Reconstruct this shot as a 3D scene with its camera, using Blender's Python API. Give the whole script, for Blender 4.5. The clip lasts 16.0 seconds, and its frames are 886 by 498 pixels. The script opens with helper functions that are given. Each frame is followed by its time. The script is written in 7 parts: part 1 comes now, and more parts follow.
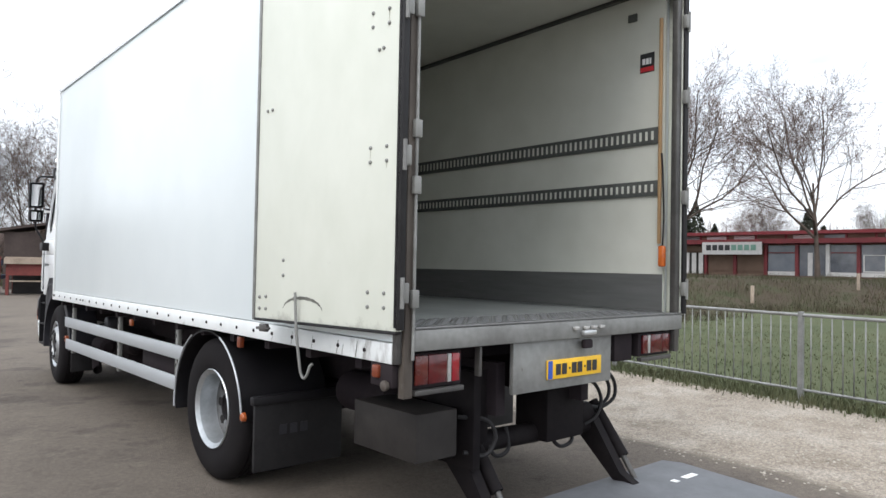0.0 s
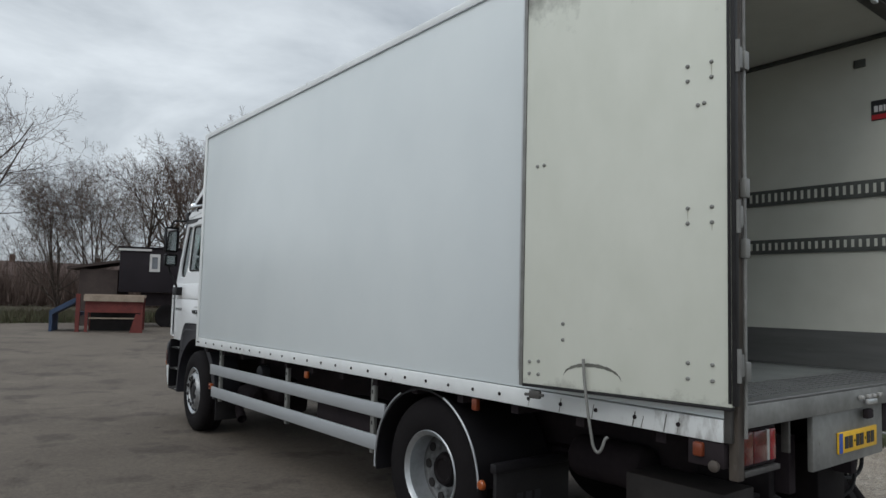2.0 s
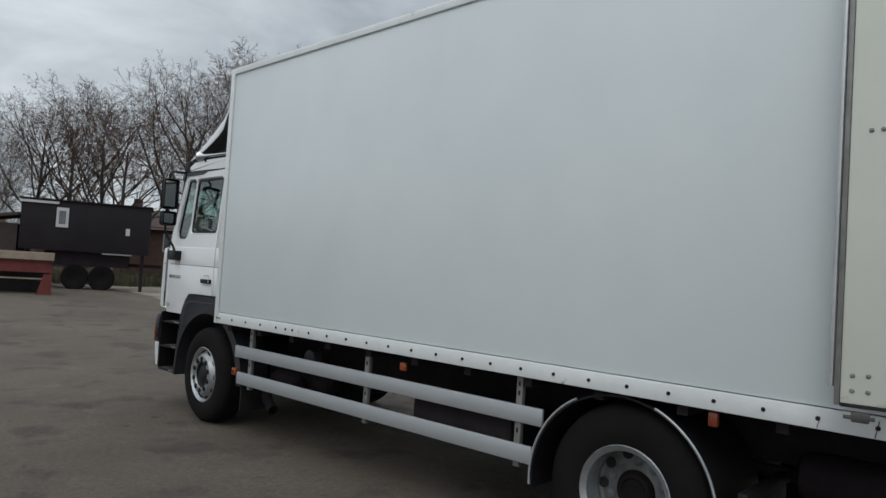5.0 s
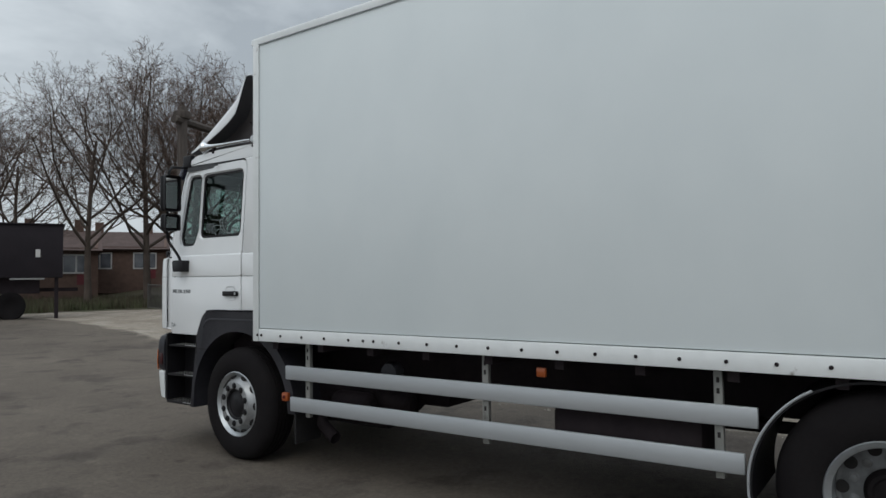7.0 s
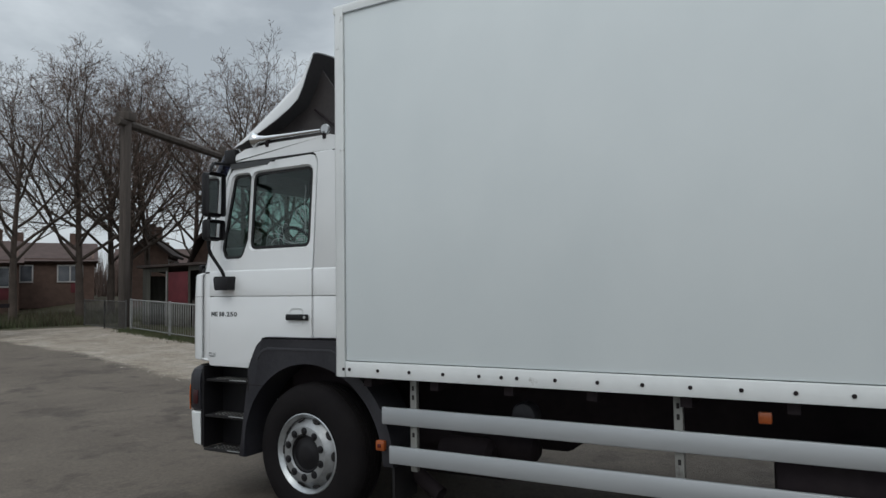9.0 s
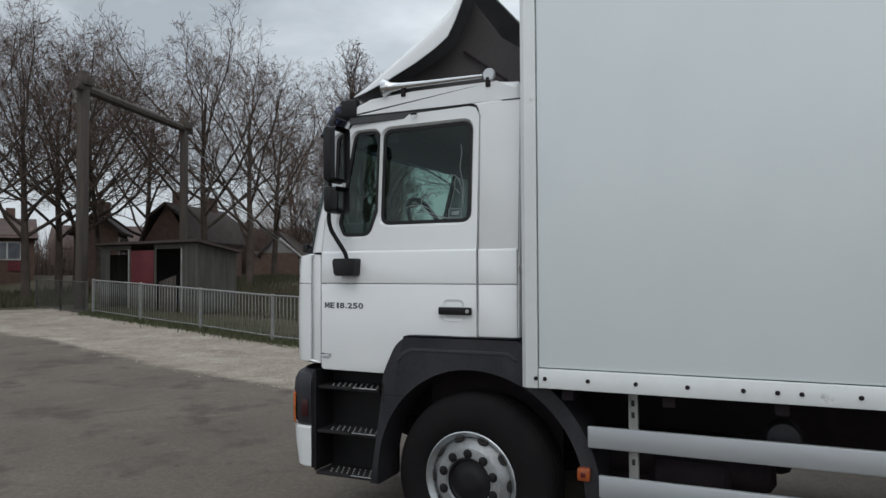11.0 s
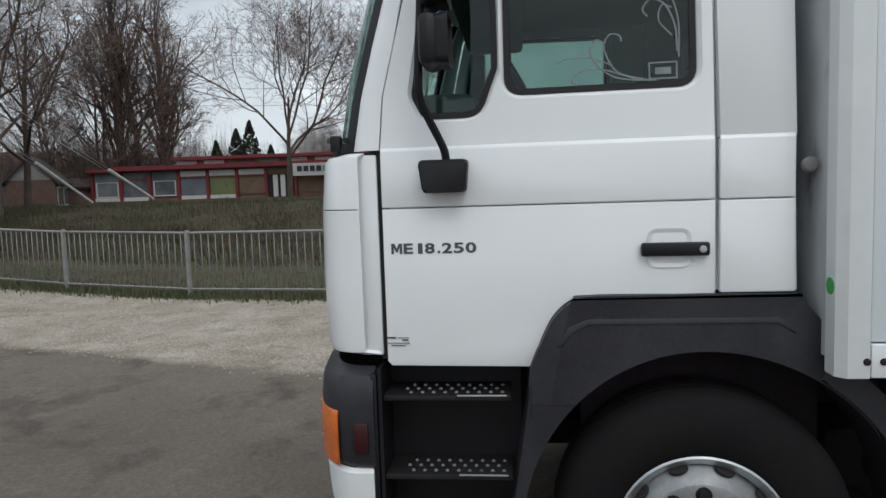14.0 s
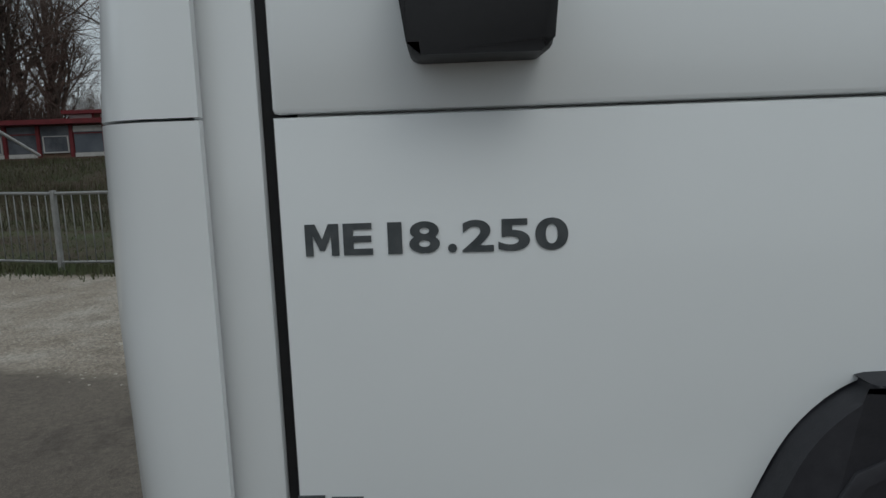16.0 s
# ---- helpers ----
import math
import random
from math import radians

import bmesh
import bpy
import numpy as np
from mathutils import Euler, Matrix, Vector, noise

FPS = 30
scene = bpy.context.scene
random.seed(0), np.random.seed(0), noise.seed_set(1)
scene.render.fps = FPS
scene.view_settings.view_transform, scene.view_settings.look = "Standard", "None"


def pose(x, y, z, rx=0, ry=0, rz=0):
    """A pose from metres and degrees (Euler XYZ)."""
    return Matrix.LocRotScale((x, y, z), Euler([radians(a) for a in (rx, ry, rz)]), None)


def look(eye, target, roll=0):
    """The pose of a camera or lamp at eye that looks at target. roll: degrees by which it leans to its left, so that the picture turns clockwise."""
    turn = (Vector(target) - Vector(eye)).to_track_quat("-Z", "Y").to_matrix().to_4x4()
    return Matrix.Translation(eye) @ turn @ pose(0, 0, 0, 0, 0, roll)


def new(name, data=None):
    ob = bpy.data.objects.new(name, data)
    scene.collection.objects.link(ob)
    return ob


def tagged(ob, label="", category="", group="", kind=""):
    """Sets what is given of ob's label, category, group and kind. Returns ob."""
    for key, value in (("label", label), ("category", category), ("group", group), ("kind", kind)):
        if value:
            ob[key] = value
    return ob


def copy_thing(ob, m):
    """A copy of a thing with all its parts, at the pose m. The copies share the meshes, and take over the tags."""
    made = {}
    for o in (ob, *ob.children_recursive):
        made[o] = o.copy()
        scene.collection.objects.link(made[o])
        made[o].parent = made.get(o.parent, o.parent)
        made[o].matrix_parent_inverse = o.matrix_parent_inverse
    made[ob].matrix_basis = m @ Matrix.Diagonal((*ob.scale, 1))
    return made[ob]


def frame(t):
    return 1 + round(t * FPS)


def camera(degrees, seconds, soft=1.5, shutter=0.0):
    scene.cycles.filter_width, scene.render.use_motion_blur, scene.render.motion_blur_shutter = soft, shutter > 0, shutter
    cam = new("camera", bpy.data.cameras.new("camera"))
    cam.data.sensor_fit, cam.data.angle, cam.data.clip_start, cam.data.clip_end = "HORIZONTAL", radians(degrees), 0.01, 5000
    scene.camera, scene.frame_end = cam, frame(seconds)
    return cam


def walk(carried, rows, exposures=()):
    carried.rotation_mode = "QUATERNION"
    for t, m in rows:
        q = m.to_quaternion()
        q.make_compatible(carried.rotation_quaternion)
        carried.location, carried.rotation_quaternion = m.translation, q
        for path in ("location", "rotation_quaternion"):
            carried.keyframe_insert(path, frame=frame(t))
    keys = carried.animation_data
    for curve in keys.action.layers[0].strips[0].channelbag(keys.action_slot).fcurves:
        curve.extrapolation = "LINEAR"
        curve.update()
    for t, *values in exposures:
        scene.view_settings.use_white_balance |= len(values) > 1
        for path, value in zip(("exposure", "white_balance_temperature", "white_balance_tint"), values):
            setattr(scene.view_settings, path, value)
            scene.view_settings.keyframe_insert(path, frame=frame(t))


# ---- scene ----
cam = camera(64.6, 16.0)
PATH = [
    (0, (-2.106, -2.710, 1.584), (-0.779, -1.215, 1.633), 1.1),
    (0.5, (-2.335, -2.416, 1.725), (-1.038, -0.914, 1.968), 2.1),
    (1, (-2.634, -2.181, 1.724), (-1.377, -0.642, 1.952), 2.1),
    (1.5, (-2.898, -1.960, 1.712), (-1.651, -0.407, 1.891), 2.3),
    (2, (-3.015, -1.671, 1.711), (-1.763, -0.118, 1.856), 1.4),
    (2.5, (-3.107, -1.359, 1.721), (-1.858, 0.198, 1.839), 1.6),
    (3, (-3.316, -1.023, 1.747), (-2.015, 0.494, 1.829), 0.4),
    (3.5, (-3.435, -0.713, 1.723), (-2.105, 0.779, 1.806), 1.6),
    (6, (-3.807, 1.197, 1.711), (-2.231, 2.426, 1.782), 1.4),
    (6.5, (-3.863, 1.663, 1.675), (-2.254, 2.848, 1.758), -0.7),
    (7, (-3.952, 2.065, 1.616), (-2.305, 3.196, 1.695), -0.6),
    (7.5, (-3.867, 2.526, 1.619), (-2.173, 3.585, 1.700), 0.2),
    (8, (-3.885, 2.990, 1.619), (-2.158, 3.995, 1.706), 0.2),
    (8.5, (-3.881, 3.386, 1.652), (-2.138, 4.362, 1.761), -0.6),
    (11, (-3.608, 5.584, 1.731), (-1.782, 6.398, 1.787), -0.3),
    (11.5, (-3.605, 6.075, 1.747), (-1.731, 6.773, 1.771), -1.2),
    (12, (-3.474, 6.482, 1.694), (-1.569, 7.086, 1.615), -0.5),
    (12.5, (-3.252, 6.863, 1.710), (-1.325, 7.380, 1.561), -1.4),
    (13, (-2.990, 7.222, 1.703), (-1.034, 7.607, 1.539), -0.5),
    (13.5, (-2.638, 7.494, 1.685), (-0.664, 7.776, 1.526), -1.3),
    (14, (-2.171, 7.680, 1.709), (-0.191, 7.892, 1.532), -1.9),
    (14.5, (-1.738, 7.872, 1.684), (0.251, 7.977, 1.503), -0.6),
    (15, (-1.349, 7.929, 1.650), (0.642, 7.946, 1.457), -2.1),
    (15.5, (-0.954, 7.941, 1.629), (1.032, 7.946, 1.401), -1.4),
    (16, (-0.585, 7.962, 1.607), (1.392, 7.951, 1.302), -2.0),
]
# the clip's camera stops down as it leaves the dark load space and comes close to the white cab
EXPOSURES = [
    (0, 1.13, 6500, 10), (0.5, 0.86, 6500, 10), (1, 0.5, 6500, 10), (1.5, 0.22, 6450, 8), (2, 0.0, 6400, 7), (2.5, -0.15, 6400, 7),
    (3.5, -0.15, 6400, 7), (6, -0.12, 6400, 6), (8.5, -0.1, 6400, 6), (11, 0.0, 6400, 7), (12, 0.23, 6450, 8), (12.5, 0.38, 6450, 9),
    (13, 0.46, 6450, 9), (13.5, 0.40, 6450, 8), (14, 0.21, 6400, 7), (14.5, 0.02, 6400, 6), (15, -0.2, 6350, 5), (15.5, -0.38, 6350, 4), (16, -0.56, 6300, 3),
]
walk(cam, [(t, look(eye, target, roll)) for t, eye, target, roll in PATH], EXPOSURES)

# ---- world and light ----
world = bpy.data.worlds.new("overcast_sky")
scene.world = world
world.use_nodes = True
wn, wl = world.node_tree.nodes, world.node_tree.links
wn.clear()
SUN_AZ, SUN_EL = radians(250), radians(48)
sky = wn.new("ShaderNodeTexSky")
sky.sky_type, sky.sun_disc = "NISHITA", False
sky.sun_elevation, sky.sun_rotation = SUN_EL, SUN_AZ
sky.dust_density, sky.air_density = 3.0, 1.0
wtc = wn.new("ShaderNodeTexCoord")
wmap = wn.new("ShaderNodeMapping")
wmap.inputs["Scale"].default_value = (1.0, 1.0, 2.6)
wnoise = wn.new("ShaderNodeTexNoise")
wnoise.inputs["Scale"].default_value, wnoise.inputs["Detail"].default_value = 2.3, 6.0
wnoise.inputs["Roughness"].default_value, wnoise.inputs["Distortion"].default_value = 0.55, 0.4
wramp = wn.new("ShaderNodeValToRGB")
wramp.color_ramp.elements[0].position, wramp.color_ramp.elements[0].color = 0.36, (4.6, 4.95, 5.4, 1)
wramp.color_ramp.elements[1].position, wramp.color_ramp.elements[1].color = 0.66, (8.6, 9.0, 9.5, 1)
wmix = wn.new("ShaderNodeMixRGB")
wmix.inputs["Fac"].default_value = 0.88
wbg = wn.new("ShaderNodeBackground")
wbg.inputs["Strength"].default_value = 0.1
wout = wn.new("ShaderNodeOutputWorld")
wl.new(wtc.outputs["Generated"], wmap.inputs["Vector"])
wl.new(wmap.outputs["Vector"], wnoise.inputs["Vector"])
wl.new(wnoise.outputs["Fac"], wramp.inputs["Fac"])
wl.new(sky.outputs["Color"], wmix.inputs["Color1"])
# an overcast sky is brighter towards the zenith
wsep = wn.new("ShaderNodeSeparateXYZ")
wzen = wn.new("ShaderNodeMapRange")
wzen.interpolation_type = "SMOOTHSTEP"
for slot, v in (("From Min", 0.40), ("From Max", 0.95), ("To Min", 1.0), ("To Max", 2.0)):
    wzen.inputs[slot].default_value = v
wmul = wn.new("ShaderNodeVectorMath")
wmul.operation = "SCALE"
wl.new(wtc.outputs["Generated"], wsep.inputs["Vector"])
wl.new(wsep.outputs["Z"], wzen.inputs["Value"])
wl.new(wramp.outputs["Color"], wmul.inputs["Vector"])
wl.new(wzen.outputs["Result"], wmul.inputs["Scale"])
wl.new(wmul.outputs["Vector"], wmix.inputs["Color2"])
wl.new(wmix.outputs["Color"], wbg.inputs["Color"])
wl.new(wbg.outputs["Background"], wout.inputs["Surface"])
sun_data = bpy.data.lights.new("sun", "SUN")
sun_data.energy, sun_data.angle, sun_data.color = 0.5, radians(30), (1.0, 0.97, 0.93)
sun = new("sun", sun_data)
sun.matrix_world = look((0, 0, 30), Vector((0, 0, 30)) - Vector((math.sin(SUN_AZ) * math.cos(SUN_EL), math.cos(SUN_AZ) * math.cos(SUN_EL), math.sin(SUN_EL))))


# ---- materials ----
def mat(name, c1, c2=None, rough=0.6, metal=0.0, scale=3.0, fine=40.0, bump=0.0, bump_scale=60.0, rough_var=0.1, c3=None, spots=0.0, spot_scale=8.0, stretch=(1, 1, 1), rand=0.0, spec=0.5, coat=0.0):
    """A surface with two scales of colour change, uneven gloss, fine relief and, if asked for, spots of a third colour."""
    m = bpy.data.materials.new(name)
    m.use_nodes = True
    n, l = m.node_tree.nodes, m.node_tree.links
    p = n["Principled BSDF"]
    c2 = c2 or tuple(v * 0.86 for v in c1)
    tc = n.new("ShaderNodeTexCoord")
    mp = n.new("ShaderNodeMapping")
    mp.inputs["Scale"].default_value = stretch
    l.new(tc.outputs["Object"], mp.inputs["Vector"])
    a = n.new("ShaderNodeTexNoise")
    a.inputs["Scale"].default_value, a.inputs["Detail"].default_value = scale, 5.0
    b = n.new("ShaderNodeTexNoise")
    b.inputs["Scale"].default_value, b.inputs["Detail"].default_value = fine, 3.0
    l.new(mp.outputs["Vector"], a.inputs["Vector"])
    l.new(mp.outputs["Vector"], b.inputs["Vector"])
    add = n.new("ShaderNodeMath")
    add.operation = "MULTIPLY_ADD"
    add.inputs[1].default_value = 0.45
    l.new(b.outputs["Fac"], add.inputs[0])
    l.new(a.outputs["Fac"], add.inputs[2])
    ramp = n.new("ShaderNodeValToRGB")
    ramp.color_ramp.elements[0].position, ramp.color_ramp.elements[1].position = 0.52, 0.92
    ramp.color_ramp.elements[0].color, ramp.color_ramp.elements[1].color = (*c1, 1), (*c2, 1)
    l.new(add.outputs[0], ramp.inputs["Fac"])
    col = ramp.outputs["Color"]
    if c3:
        s = n.new("ShaderNodeTexNoise")
        s.inputs["Scale"].default_value, s.inputs["Detail"].default_value, s.inputs["Roughness"].default_value = spot_scale, 6.0, 0.65
        l.new(mp.outputs["Vector"], s.inputs["Vector"])
        sr = n.new("ShaderNodeValToRGB")
        sr.color_ramp.elements[0].position, sr.color_ramp.elements[1].position = 0.72 - spots, 0.82 - spots
        l.new(s.outputs["Fac"], sr.inputs["Fac"])
        mx = n.new("ShaderNodeMixRGB")
        mx.inputs["Color2"].default_value = (*c3, 1)
        l.new(sr.outputs["Color"], mx.inputs["Fac"])
        l.new(col, mx.inputs["Color1"])
        col = mx.outputs["Color"]
    if rand:
        oi = n.new("ShaderNodeObjectInfo")
        hv = n.new("ShaderNodeHueSaturation")
        mr = n.new("ShaderNodeMapRange")
        mr.inputs["To Min"].default_value, mr.inputs["To Max"].default_value = 1 - rand, 1 + rand
        l.new(oi.outputs["Random"], mr.inputs["Value"])
        l.new(mr.outputs["Result"], hv.inputs["Value"])
        l.new(col, hv.inputs["Color"])
        col = hv.outputs["Color"]
    l.new(col, p.inputs["Base Color"])
    rr = n.new("ShaderNodeMapRange")
    rr.inputs["To Min"].default_value, rr.inputs["To Max"].default_value = max(0.02, rough - rough_var), min(1, rough + rough_var)
    l.new(a.outputs["Fac"], rr.inputs["Value"])
    l.new(rr.outputs["Result"], p.inputs["Roughness"])
    p.inputs["Metallic"].default_value = metal
    p.inputs["Specular IOR Level"].default_value = spec
    p.inputs["Coat Weight"].default_value = coat
    if bump:
        bn = n.new("ShaderNodeTexNoise")
        bn.inputs["Scale"].default_value, bn.inputs["Detail"].default_value = bump_scale, 4.0
        l.new(mp.outputs["Vector"], bn.inputs["Vector"])
        bp = n.new("ShaderNodeBump")
        bp.inputs["Strength"].default_value, bp.inputs["Distance"].default_value = bump, 0.01
        l.new(bn.outputs["Fac"], bp.inputs["Height"])
        l.new(bp.outputs["Normal"], p.inputs["Normal"])
    return m


def grimed(m, axis, lo, hi, grime, scale, stretch, strength=0.85):
    """Adds ragged dirt that thickens from lo to hi along one axis of the thing."""
    n, l = m.node_tree.nodes, m.node_tree.links
    p = n["Principled BSDF"]
    base = p.inputs["Base Color"].links[0].from_socket
    tc = n.new("ShaderNodeTexCoord")
    sep = n.new("ShaderNodeSeparateXYZ")
    l.new(tc.outputs["Object"], sep.inputs["Vector"])
    run = n.new("ShaderNodeMapRange")
    run.inputs["From Min"].default_value, run.inputs["From Max"].default_value = lo, hi
    run.inputs["To Max"].default_value = 0.42
    l.new(sep.outputs[axis], run.inputs["Value"])
    mp = n.new("ShaderNodeMapping")
    mp.inputs["Scale"].default_value = stretch
    l.new(tc.outputs["Object"], mp.inputs["Vector"])
    t = n.new("ShaderNodeTexNoise")
    t.inputs["Scale"].default_value, t.inputs["Detail"].default_value, t.inputs["Roughness"].default_value = scale, 7.0, 0.7
    l.new(mp.outputs["Vector"], t.inputs["Vector"])
    add = n.new("ShaderNodeMath")
    l.new(run.outputs["Result"], add.inputs[0])
    l.new(t.outputs["Fac"], add.inputs[1])
    r = n.new("ShaderNodeValToRGB")
    r.color_ramp.elements[0].position, r.color_ramp.elements[1].position = 0.70, 0.95
    r.color_ramp.elements[1].color = (strength, strength, strength, 1)
    l.new(add.outputs[0], r.inputs["Fac"])
    x = n.new("ShaderNodeMixRGB")
    x.inputs["Color2"].default_value = (*grime, 1)
    l.new(r.outputs["Color"], x.inputs["Fac"])
    l.new(base, x.inputs["Color1"])
    l.new(x.outputs["Color"], p.inputs["Base Color"])
    return m


def glass_mat(name, tint, rough=0.02, solid=0.0):
    m = bpy.data.materials.new(name)
    m.use_nodes = True
    n, l = m.node_tree.nodes, m.node_tree.links
    n.clear()
    t = n.new("ShaderNodeBsdfTransparent")
    t.inputs["Color"].default_value = (*tint, 1)
    g = n.new("ShaderNodeBsdfGlossy")
    g.inputs["Roughness"].default_value = rough
    f = n.new("ShaderNodeLayerWeight")
    f.inputs["Blend"].default_value = 0.5
    pw = n.new("ShaderNodeMath")
    pw.operation = "POWER"
    pw.inputs[1].default_value = 4.0
    gl = n.new("ShaderNodeMath")
    gl.operation = "MULTIPLY_ADD"
    gl.inputs[1].default_value, gl.inputs[2].default_value = 0.9, 0.035
    l.new(f.outputs["Facing"], pw.inputs[0])
    l.new(pw.outputs[0], gl.inputs[0])
    x = n.new("ShaderNodeMixShader")
    o = n.new("ShaderNodeOutputMaterial")
    l.new(gl.outputs[0], x.inputs["Fac"])
    l.new(t.outputs["BSDF"], x.inputs[1])
    l.new(g.outputs["BSDF"], x.inputs[2])
    l.new(x.outputs["Shader"], o.inputs["Surface"])
    return m


